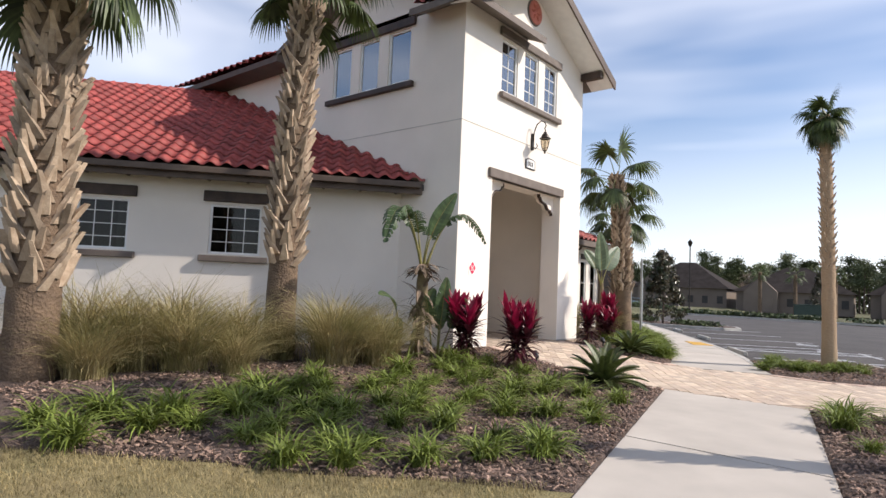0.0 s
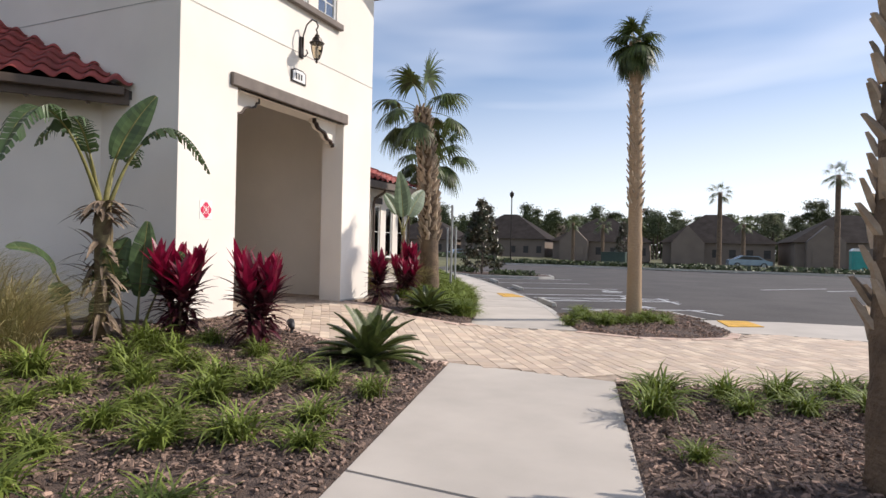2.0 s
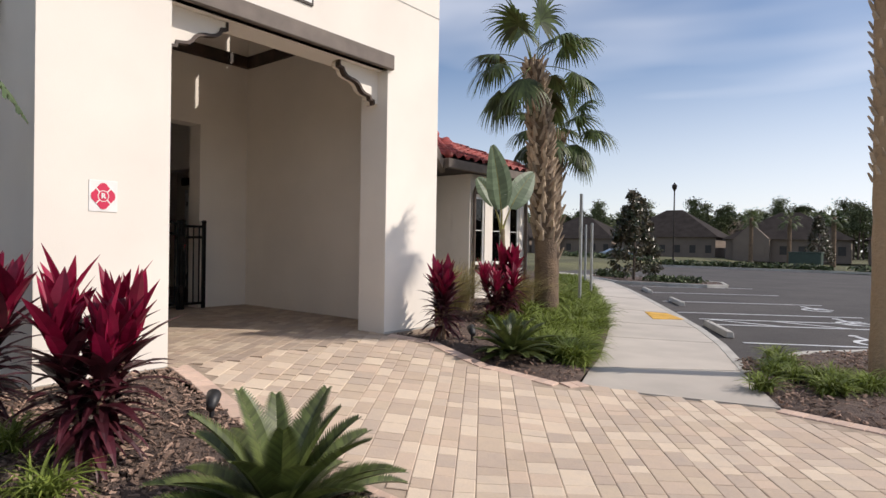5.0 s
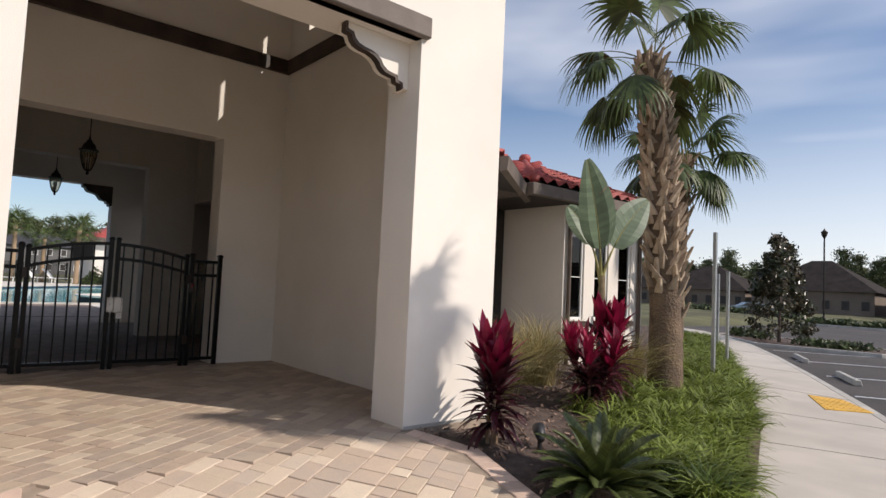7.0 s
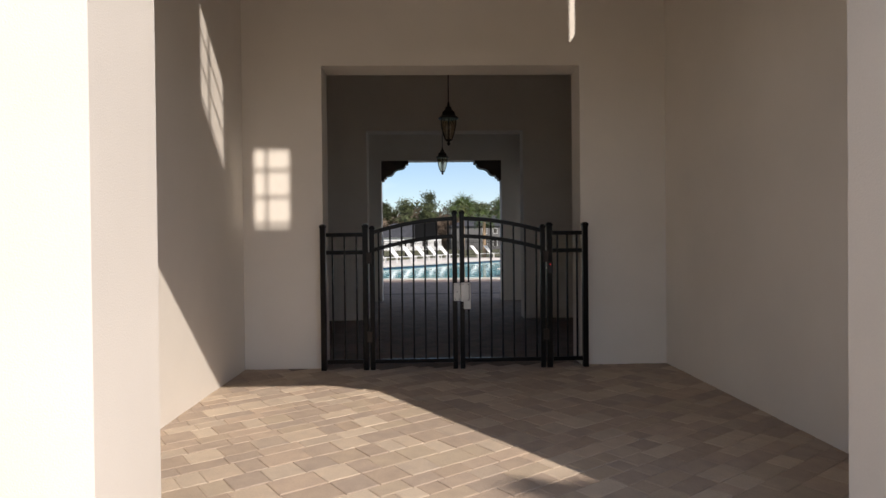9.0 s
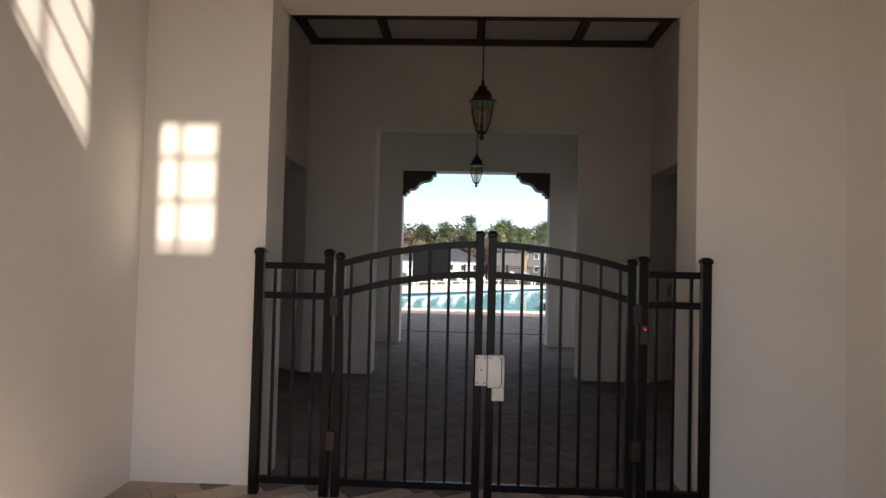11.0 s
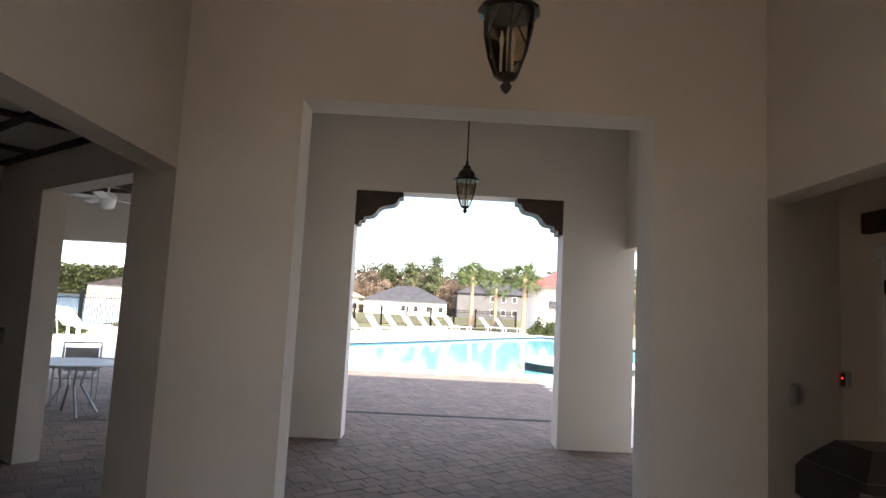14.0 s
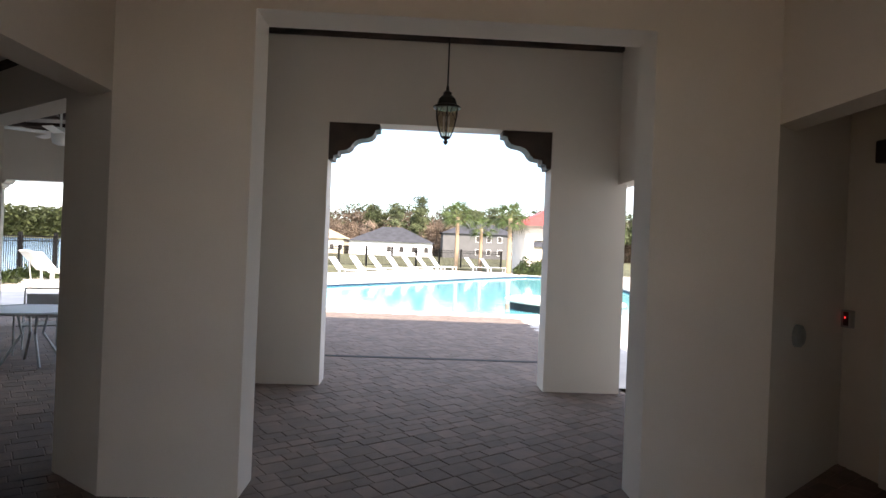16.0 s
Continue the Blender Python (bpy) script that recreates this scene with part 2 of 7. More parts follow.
LOCK_WHITE = mat("brushed_steel_plate", (0.62, 0.61, 0.58), 0.45, 0.06, 6.0, 60.0, 0.05, metal=0.25)
DARKBOX = mat("dark_plastic", (0.02, 0.02, 0.021), 0.5, 0.08, 6.0, 60.0, 0.05)
RED_SIGN = mat("red_sign", (0.62, 0.020, 0.075), 0.5, 0.04, 6.0, 60.0, 0.03)
WHITE_SIGN = mat("white_sign", (0.80, 0.79, 0.76), 0.5, 0.03, 6.0, 60.0, 0.03)
MEDAL = mat("terracotta_medallion", (0.55, 0.17, 0.12), 0.7, 0.10, 9.0, 60.0, 0.3)
GLASS = glass_mat("window_glass", (0.86, 0.92, 0.93), 1.6)
GLASS_SKY = glass_mat("coated_window_glass", (0.66, 0.76, 0.80), 4.6)
GLASS_DARK = glass_mat("dark_window_glass", (0.26, 0.29, 0.29), 1.42)
LAMP_GLASS = glass_mat("lantern_glass", (0.80, 0.73, 0.62), 1.45, 0.08)
# near-black tone: the darkness of unlit interiors is put into the colour
ROOM_DARK = mat("unlit_interior_tone", (0.06, 0.055, 0.05), 0.9, 0.1, 2.0, 30.0, 0.1)
POOL = mat("pool_plaster", (0.42, 0.70, 0.74), 0.7, 0.05, 2.0, 50.0, 0.05)
POOL_TILE = mat("blue_pool_tile", (0.05, 0.11, 0.30), 0.3, 0.15, 12.0, 60.0, 0.05)
DECK = mat("pale_pool_deck", (0.66, 0.61, 0.54), 0.85, 0.07, 1.5, 60.0, 0.3)
SLING = mat("grey_mesh_sling", (0.48, 0.48, 0.47), 0.7, 0.08, 6.0, 90.0, 0.1)
LOUNGE = mat("white_sling", (0.80, 0.80, 0.78), 0.6, 0.03, 6.0, 60.0, 0.05)
SHINGLE_F = mat("grey_shingle", (0.045, 0.046, 0.052), 0.9, 0.15, 1.0, 20.0, 0.3)
SHINGLE_B = mat("brown_shingle", (0.042, 0.035, 0.032), 0.95, 0.15, 1.0, 20.0, 0.3, spec=0.1)
WALL_CREAM = mat("cream_siding", (0.66, 0.58, 0.44), 0.85, 0.05, 0.6, 20.0, 0.1)
SHINGLE_T = mat("tan_shingle", (0.42, 0.32, 0.20), 0.9, 0.12, 1.0, 20.0, 0.3)
WALL_GREY = mat("grey_siding", (0.13, 0.128, 0.125), 0.85, 0.06, 0.6, 20.0, 0.1)
WALL_TAUPE = mat("taupe_siding", (0.19, 0.15, 0.12), 0.85, 0.06, 0.6, 20.0, 0.1)
PINE = mat("pine_needles", (0.060, 0.078, 0.034), 0.8, 0.25, 0.5, 4.0, 0.0, rand=0.45, island=True, color2=(0.10, 0.115, 0.042))
BARE = mat("bare_winter_twigs", (0.24, 0.175, 0.125), 0.9, 0.25, 0.5, 4.0, 0.0, rand=0.4, island=True)
PINE_TRUNK = mat("pine_bark", (0.12, 0.09, 0.07), 0.9, 0.2, 2.0, 20.0, 0.3)
MAGNOLIA = mat("magnolia_leaf", (0.030, 0.045, 0.018), 0.35, 0.25, 3.0, 20.0, 0.0, rand=0.6, island=True, color2=(0.075, 0.05, 0.025))
HEDGE = mat("hedge_leaf", (0.060, 0.085, 0.025), 0.6, 0.25, 2.0, 15.0, 0.0, rand=0.45, island=True)
CAR_BLUE = mat("silver_blue_car_paint", (0.26, 0.34, 0.42), 0.25, 0.03, 2.0, 20.0, 0.0, metal=0.5)
RUBBER = mat("tyre_rubber", (0.02, 0.02, 0.02), 0.85, 0.1, 8.0, 60.0, 0.1)
TEAL = mat("teal_plastic", (0.03, 0.30, 0.27), 0.5, 0.05, 3.0, 30.0, 0.05)
GREEN_BOX = mat("dark_green_cabinet", (0.035, 0.06, 0.045), 0.5, 0.06, 3.0, 30.0, 0.05)
WATER = bpy.data.materials.new("pool_water")
WATER.use_nodes = True
_b = WATER.node_tree.nodes["Principled BSDF"]
_b.inputs["Base Color"].default_value = (0.16, 0.52, 0.56, 1)
_b.inputs["Roughness"].default_value = 0.06
_n = WATER.node_tree.nodes.new("ShaderNodeTexNoise")
_n.inputs["Scale"].default_value = 2.2
_g = WATER.node_tree.nodes.new("ShaderNodeNewGeometry")
_p = WATER.node_tree.nodes.new("ShaderNodeBump")
_p.inputs["Strength"].default_value, _p.inputs["Distance"].default_value = 0.25, 0.02
WATER.node_tree.links.new(_g.outputs["Position"], _n.inputs["Vector"])
WATER.node_tree.links.new(_n.outputs["Fac"], _p.inputs["Height"])
WATER.node_tree.links.new(_p.outputs["Normal"], _b.inputs["Normal"])
LAKE = mat("lake_water", (0.10, 0.17, 0.25), 0.15, 0.1, 0.1, 2.0, 0.1)
LED = bpy.data.materials.new("red_indicator")
LED.use_nodes = True
LED.node_tree.nodes["Principled BSDF"].inputs["Base Color"].default_value = (0.8, 0.02, 0.02, 1)
LED.node_tree.nodes["Principled BSDF"].inputs["Emission Color"].default_value = (1.0, 0.03, 0.03, 1)
LED.node_tree.nodes["Principled BSDF"].inputs["Emission Strength"].default_value = 0.8

# ---- building helpers ----


def obj(name, me, parent=None, label=""):
    ob = new(name, me)
    if parent is not None:
        ob.parent = parent
    if label:
        ob["label"] = label
    return ob


def part(name, bm, material, parent=None, label="", smooth=False):
    """Link a bmesh as one mesh object under a thing or a part."""
    me = bpy.data.meshes.new(name)
    bmesh.ops.recalc_face_normals(bm, faces=bm.faces)
    if smooth:
        for f in bm.faces:
            f.smooth = True
    bm.to_mesh(me)
    bm.free()
    me.materials.append(material)
    return obj(name, me, parent, label)


def raw(name, verts, faces, material, parent=None, label="", smooth=False):
    me = bpy.data.meshes.new(name)
    me.from_pydata([tuple(v) for v in verts], [], faces)
    if smooth:
        me.polygons.foreach_set("use_smooth", [True] * len(me.polygons))
    me.materials.append(material)
    me.update()
    return obj(name, me, parent, label)


def thing(name, m, label, category, group="", kind=""):
    ob = new(name)
    ob.empty_display_size = 0.1
    ob.matrix_basis = m if isinstance(m, Matrix) else Matrix.Translation(m)
    return tagged(ob, label, category, group, kind)


def box(bm, x0, x1, y0, y1, z0, z1, bevel=0.0):
    vs = [bm.verts.new((x, y, z)) for x in (x0, x1) for y in (y0, y1) for z in (z0, z1)]
    fs = [bm.faces.new([vs[i] for i in q]) for q in ((0, 1, 3, 2), (4, 6, 7, 5), (0, 4, 5, 1), (2, 3, 7, 6), (0, 2, 6, 4), (1, 5, 7, 3))]
    if bevel:
        es = list({e for f in fs for e in f.edges})
        bmesh.ops.bevel(bm, geom=es, offset=bevel, segments=1, affect="EDGES", profile=0.7)
    return bm


def boxes(*rows, bevel=0.0):
    bm = bmesh.new()
    for r in rows:
        box(bm, *r, bevel=bevel)
    return bm


def lathe(bm, profile, seg=12, cx=0.0, cy=0.0, closed=True):
    """Turn (radius, z) pairs round an upright axis."""
    rings = []
    for r, z in profile:
        rings.append([bm.verts.new((cx + r * math.cos(2 * math.pi * i / seg), cy + r * math.sin(2 * math.pi * i / seg), z)) for i in range(seg)])
    for a, b in zip(rings, rings[1:]):
        for i in range(seg):
            bm.faces.new((a[i], a[(i + 1) % seg], b[(i + 1) % seg], b[i]))
    if closed:
        bm.faces.new(rings[0][::-1])
        bm.faces.new(rings[-1])
    return bm


def tube(bm, pts, radii, seg=8, caps=True):
    """A tube along points, its radius given or listed."""
    pts = [Vector(p) for p in pts]
    radii = radii if isinstance(radii, (list, tuple)) else [radii] * len(pts)
    rings = []
    side = None
    for i, p in enumerate(pts):
        d = (pts[min(i + 1, len(pts) - 1)] - pts[max(i - 1, 0)]).normalized()
        if side is None:
            side = d.orthogonal().normalized()
        side = (side - d * side.dot(d)).normalized()
        up = d.cross(side)
        rings.append([bm.verts.new(p + radii[i] * (math.cos(2 * math.pi * k / seg) * side + math.sin(2 * math.pi * k / seg) * up)) for k in range(seg)])
    for a, b in zip(rings, rings[1:]):
        for i in range(seg):
            bm.faces.new((a[i], a[(i + 1) % seg], b[(i + 1) % seg], b[i]))
    if caps:
        bm.faces.new(rings[0][::-1])
        bm.faces.new(rings[-1])
    return bm


def prism(bm, outline, lo, hi, axis="z"):
    """Extrude a flat outline of (u, v) from lo to hi along an axis: z: (x, y); x: (y, z); y: (x, z)."""
    def at(u, v, w):
        return (u, v, w) if axis == "z" else (w, u, v) if axis == "x" else (u, w, v)
    a = [bm.verts.new(at(u, v, lo)) for u, v in outline]
    b = [bm.verts.new(at(u, v, hi)) for u, v in outline]
    bm.faces.new(a[::-1])
    bm.faces.new(b)
    for i in range(len(a)):
        j = (i + 1) % len(a)
        bm.faces.new((a[i], a[j], b[j], b[i]))
    return bm


def wall(bm, axis, c0, c1, u0, u1, z0, z1, holes=()):
    """A wall between c0 and c1 on its axis, with holes (u0, u1, z0, z1) right through it; only outer faces are made."""
    us = sorted({u0, u1, *[h[0] for h in holes], *[h[1] for h in holes]})
    zs = sorted({z0, z1, *[h[2] for h in holes], *[h[3] for h in holes]})
    us = [u for u in us if u0 <= u <= u1]
    zs = [z for z in zs if z0 <= z <= z1]
    nu, nz = len(us) - 1, len(zs) - 1
    full = {}
    for i in range(nu):
        for k in range(nz):
            um, zm = (us[i] + us[i + 1]) / 2, (zs[k] + zs[k + 1]) / 2
            full[i, k] = not any(h[0] < um < h[1] and h[2] < zm < h[3] for h in holes)

    def at(u, c, z):
        return (c, u, z) if axis == "x" else (u, c, z)
    cache = {}

    def v(i, c, k):
        key = (i, c, k)
        if key not in cache:
            cache[key] = bm.verts.new(at(us[i], c1 if c else c0, zs[k]))
        return cache[key]
    for (i, k), f in full.items():
        if not f:
            continue
        for c in (0, 1):
            bm.faces.new((v(i, c, k), v(i + 1, c, k), v(i + 1, c, k + 1), v(i, c, k + 1)))
        if not full.get((i - 1, k)):
            bm.faces.new((v(i, 0, k), v(i, 1, k), v(i, 1, k + 1), v(i, 0, k + 1)))
        if not full.get((i + 1, k)):
            bm.faces.new((v(i + 1, 0, k), v(i + 1, 1, k), v(i + 1, 1, k + 1), v(i + 1, 0, k + 1)))
        if not full.get((i, k - 1)):
            bm.faces.new((v(i, 0, k), v(i + 1, 0, k), v(i + 1, 1, k), v(i, 1, k)))
        if not full.get((i, k + 1)):
            bm.faces.new((v(i, 0, k + 1), v(i + 1, 0, k + 1), v(i + 1, 1, k + 1), v(i, 1, k + 1)))
    return bm


def struct(name, bm, material, label, category):
    return tagged(part(name, bm, material), label, category, kind="structure")


# ---- ground levels ----
def smooth01(t):
    t = min(1.0, max(0.0, t))
    return t * t * (3 - 2 * t)


def ground_z(x, y):
    """Floor level at the building, falling to the walk along the front."""
    if y > 13.4 and x < -3.9:
        edge = -3.95 - 0.38 * (y - 13.16) if y < 18.9 else -6.1 - 0.505 * (y - 18.9)
        side_fall = -0.08 - 0.25 * min(1.0, max(0.0, (x - edge + 2.2) / 2.1))
        k = min(1.0, (y - 13.4) / 0.8)
        front_fall = -0.06 - 0.30 * min(1.0, max(0.0, (x + 6.5) / 3.2))
        return front_fall * (1 - k) + side_fall * k
    if x < -6.5:
        return -0.06
    return -0.06 - 0.30 * min(1.0, max(0.0, (x + 6.5) / 3.2))


# ---- the tower: porch, hall and rear porch ----
FX, YA, YB = -6.53, 8.70, 13.73
IA, IB = 8.96, 13.50
PB = -10.97
HB = -15.02
RB = -18.37
TW = -11.90
front = bmesh.new()
FWIN = [(10.00, 10.62, 5.36, 6.50), (10.90, 11.50, 5.36, 6.50), (11.78, 12.38, 5.36, 6.50)]
wall(front, "x", FX - 0.49, FX, YA, YB, -0.30, 4.64, [(9.80, 12.69, -0.5, 3.46)])
wall(front, "x", FX - 0.32, FX, YA, YB, 4.64, 6.80, FWIN)
prism(front, [(YA, 6.80), (YB, 6.80), ((YA + YB) / 2, 8.02)], FX - 0.32, FX, "x")
struct("wall_front", front, STUCCO, "cream stucco tower front with a tall square opening and upper windows", "wall")
side = bmesh.new()
SWIN = [(-10.46, -9.84, 5.46, 6.62), (-9.56, -8.94, 5.46, 6.62), (-8.64, -7.98, 5.46, 6.62)]
wall(side, "y", YA, IA, TW, FX - 0.49, -0.30, 4.64)
wall(side, "y", YA, IA, TW, FX - 0.32, 4.64, 6.80, SWIN)
prism(side, [(TW, 6.80), (FX - 0.32, 6.80), (-9.2, 8.0)], YA, IA, "y")
struct("wall_south", side, STUCCO, "cream stucco tower side with three tall upper windows", "wall")
side = bmesh.new()
wall(side, "y", IB, YB, TW, FX - 0.49, -0.30, 4.64)
NWIN_T = [(-10.38, -9.94, 4.95, 5.80), (-9.48, -9.04, 4.95, 5.80)]
wall(side, "y", IB, YB, TW, FX - 0.32, 4.64, 6.80, NWIN_T)
prism(side, [(TW, 6.80), (FX - 0.32, 6.80), (-9.2, 8.0)], IB, YB, "y")
struct("wall_north", side, STUCCO, "cream stucco tower side with two upper windows facing the far wing", "wall")
back = bmesh.new()
wall(back, "x", PB - 0.36, PB, IA, IB, -0.30, 7.6, [(9.80, 12.57, -0.5, 3.23)])
struct("wall_gate", back, STUCCO_IN, "cream stucco wall with the gate opening", "wall")
# hall side walls with low wide openings to the side rooms
for nm, c0, c1 in (("wall_hall_south", YA, IA), ("wall_hall_north", IB, YB)):
    b = bmesh.new()
    wall(b, "y", c0, c1, HB - 0.34, TW, -0.3, 6.7, [(HB - 0.335, TW + 0.1, -0.5, 2.69)])
    struct(nm, b, STUCCO_IN, "cream stucco hall wall with a low wide opening", "wall")
b = bmesh.new()
wall(b, "x", HB - 0.34, HB, IA, IB, -0.3, 6.7, [(9.88, 12.61, -0.5, 3.29)])
struct("wall_hall_back", b, STUCCO_IN, "cream stucco wall with a square opening to the rear porch", "wall")
for nm, pts in (("pier_north", [(HB, IB), (HB - 0.34, IB), (HB - 1.30, IB + 1.26), (HB - 1.02, IB + 1.26)]),):
    struct(nm, prism(bmesh.new(), pts, -0.3, 3.9), STUCCO_IN, "cream stucco pier with a slanted side", "wall")
b = bmesh.new()
wall(b, "x", RB - 0.36, RB, IA, IB + 0.11, -0.3, 4.9, [(9.88, 12.65, -0.5, 3.24)])
struct("wall_rear", b, STUCCO, "cream stucco rear wall with a square opening to the pool", "wall")
for nm, c0, c1 in (("wall_rear_south", YA, IA), ("wall_rear_north", IB, YB)):
    b = bmesh.new()
    wall(b, "y", c0, c1, RB - (0.36 if c0 == IB else 0.0), HB - 0.34, -0.3, 4.9, [(RB - 0.6 if c0 == IB else RB + 0.02, HB - 1.2, -0.5, 2.62)])
    struct(nm, b, STUCCO, "cream stucco rear porch wall with a side opening", "wall")
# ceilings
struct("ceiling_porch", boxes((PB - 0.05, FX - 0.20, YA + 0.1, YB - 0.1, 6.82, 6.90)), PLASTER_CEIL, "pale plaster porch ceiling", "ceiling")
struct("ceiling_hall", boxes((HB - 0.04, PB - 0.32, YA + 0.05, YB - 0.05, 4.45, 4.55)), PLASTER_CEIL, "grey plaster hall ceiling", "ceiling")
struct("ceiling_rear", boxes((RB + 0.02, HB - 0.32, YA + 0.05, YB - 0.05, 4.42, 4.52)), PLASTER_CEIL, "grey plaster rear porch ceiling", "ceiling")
# dark beams under the hall ceiling
for yy in (9.03, 10.02, 11.23, 12.48, 13.43):
    tagged(part("ceiling_beam", boxes((HB + 0.08, PB - 0.37, yy - 0.05, yy + 0.05, 4.37, 4.452), bevel=0.008), WOOD_DARK), "dark stained timber ceiling beam", "beam", "hall ceiling beams", "structure")
for xx in (-15.02 + 0.04, -14.15, -13.25, -12.3, -11.38):
    tagged(part("ceiling_beam", boxes((xx - 0.04, xx + 0.04, IA, IB, 4.38, 4.450), bevel=0.008), WOOD_DARK), "dark stained timber ceiling beam", "beam", "hall ceiling beams", "structure")
# dark timber band round the porch
for nm, r in (("trim_band", (PB + 0.002, PB + 0.06, IA, IB, 4.40, 4.62)), ("trim_band", (PB + 0.06, FX - 0.492, IB - 0.06, IB - 0.002, 4.40, 4.62)), ("trim_band", (PB + 0.06, FX - 0.492, IA + 0.002, IA + 0.06, 4.40, 4.62)), ("trim_band", (RB + 0.002, RB + 0.06, IA, IB, 4.27, 4.40))):
    tagged(part(nm, boxes(r, bevel=0.01), WOOD_DARK), "dark stained timber band on the stucco", "trim", "timber bands", "structure")
# front lintel and its brackets
tagged(part("lintel", boxes((FX - 0.10, FX + 0.06, 9.64, 12.76, 3.46, 3.655), bevel=0.012), TAUPE), "taupe painted timber lintel over the porch opening", "lintel", kind="structure")


CORBEL = ((1.0, 0.0), (1.0, -0.14), (0.91, -0.17), (0.885, -0.27), (0.83, -0.35), (0.74, -0.395), (0.63, -0.415), (0.54, -0.46), (0.47, -0.54), (0.43, -0.64), (0.36, -0.72), (0.27, -0.745), (0.19, -0.76), (0.18, -0.86), (0.10, -0.885), (0.09, -1.0))


def bracket_outline(s, w, h, grow=0.0):
    """A scrolled corbel seen from the front, its corner at the origin; s is the side it leans to."""
    pts = [(u * w + grow * 0.7, v * h - grow * 0.7) for u, v in CORBEL]
    return [(s * u, v) for u, v in pts]


def bracket(name, y, z, s, x0, x1, w, h, material, label, edge=None):
    b = bmesh.new()
    prof = bracket_outline(s, w, h)
    prism(b, [(y, z)] + [(y + u, z + v) for u, v in prof] + [(y, z - h)], x0, x1, "x")
    ob = tagged(part(name, b, material), label, "bracket", "timber corbels", "structure")
    if edge:
        rim = bmesh.new()
        outer = bracket_outline(s, w, h, 0.036)
        for k in range(len(prof) - 1):
            prism(rim, [(y + prof[k][0], z + min(0, prof[k][1])), (y + prof[k + 1][0], z + prof[k + 1][1]), (y + outer[k + 1][0], z + outer[k + 1][1]), (y + outer[k][0], z + min(0, outer[k][1] + (0.025 if k == 0 else 0)))], x1 - 0.06, x1 + 0.014, "x")
        part("edge_moulding", rim, edge, ob, "dark wavy edge board")


for y, s in ((9.802, 1), (12.688, -1)):
    bracket("corbel", y, 3.458, s, FX - 0.34, FX - 0.18, 0.66, 0.43, STUCCO, "cream corbel with a dark wavy edge in the opening's corner", WOOD_DARK)
for y, s in ((9.882, 1), (12.648, -1)):
    bracket("corbel", y, 3.238, s, RB - 0.33, RB - 0.03, 0.62, 0.46, WOOD_DARK, "dark scrolled timber corbel in the rear opening's corner")
# stucco control joints on the tower
tagged(part("control_joint", boxes((FX + 0.001, FX + 0.006, YA, YB, 4.425, 4.437)), KERB), "thin control joint across the stucco", "joint", kind="structure")
tagged(part("control_joint", boxes((TW, FX, YA - 0.006, YA - 0.001, 4.425, 4.437)), KERB), "thin control joint across the stucco", "joint", kind="structure")
tagged(part("baseboard", boxes((FX + 0.001, FX + 0.012, 12.70, YB, -0.30, 0.02), (FX + 0.001, FX + 0.012, YA, 9.79, -0.30, -0.0)), KERB), "grey foundation strip below the stucco", "plinth", kind="structure")


def window(name, axis, c, u0, u1, z0, z1, cols, rows, depth, glass, label, out=1):
    """A framed window in a hole; c: the outer wall face; out: which way it looks."""
    w = thing(name, (0, 0, 0), label, "window", kind="structure")
    f, d0, d1 = 0.045, c - out * 0.09, c - out * 0.03

    def bx(a0, a1, za, zb, inset=0.0):
        lo, hi = sorted((d0 + out * inset, d1 - out * inset))
        return (lo, hi, a0, a1, za, zb) if axis == "x" else (a0, a1, lo, hi, za, zb)
    part("window_frame", boxes(bx(u0, u0 + f, z0, z1), bx(u1 - f, u1, z0, z1), bx(u0 + f, u1 - f, z0, z0 + f), bx(u0 + f, u1 - f, z1 - f, z1), bevel=0.006), WHITE_FRAME, w)
    rowsb = []
    for i in range(1, cols):
        u = u0 + (u1 - u0) * i / cols
        rowsb.append(bx(u - 0.007, u + 0.007, z0 + f, z1 - f, 0.018))
    for i in range(1, rows):
        z = z0 + (z1 - z0) * i / rows
        rowsb.append(bx(u0 + f, u1 - f, z - 0.007, z + 0.007, 0.019))
    part("glazing_bars", boxes(*rowsb), WHITE_FRAME, w)
    g = part("pane", boxes(bx(u0 + f * 0.5, u1 - f * 0.5, z0 + f * 0.5, z1 - f * 0.5, 0.028)), glass, w)
    g.visible_shadow = False
    return w


for i, (a, b2, c, d) in enumerate(FWIN):
    window("window_%d" % (i + 1), "x", FX, a, b2, c, d, 2, 4, 0.1, GLASS_SKY, "white framed upper window with small panes in the tower front")
for i, (a, b2, c, d) in enumerate(SWIN):
    window("window_%d" % (i + 4), "y", YA, a, b2, c, d, 1, 1, 0.1, GLASS_SKY, "tall white framed upper window in the tower side", out=-1)
for i, (a, b2, c, d) in enumerate(NWIN_T):
    window("window_%d" % (i + 12), "y", YB, a, b2, c, d, 1, 1, 0.1, GLASS, "tall white framed upper window in the shaded tower side")
tagged(part("window_lintel", boxes((FX + 0.001, FX + 0.07, 9.88, 12.50, 6.54, 6.72), bevel=0.012), TAUPE), "taupe timber lintel over the upper windows", "lintel", kind="structure")
tagged(part("window_sill", boxes((FX + 0.001, FX + 0.10, 9.92, 12.48, 5.20, 5.32), bevel=0.012), TAUPE), "taupe sill under the upper windows", "sill", kind="structure")
tagged(part("window_lintel", boxes((-10.62, -7.84, YA - 0.07, YA - 0.001, 6.64, 6.82), bevel=0.012), WOOD_DARK), "dark timber lintel over the upper side windows", "lintel", kind="structure")
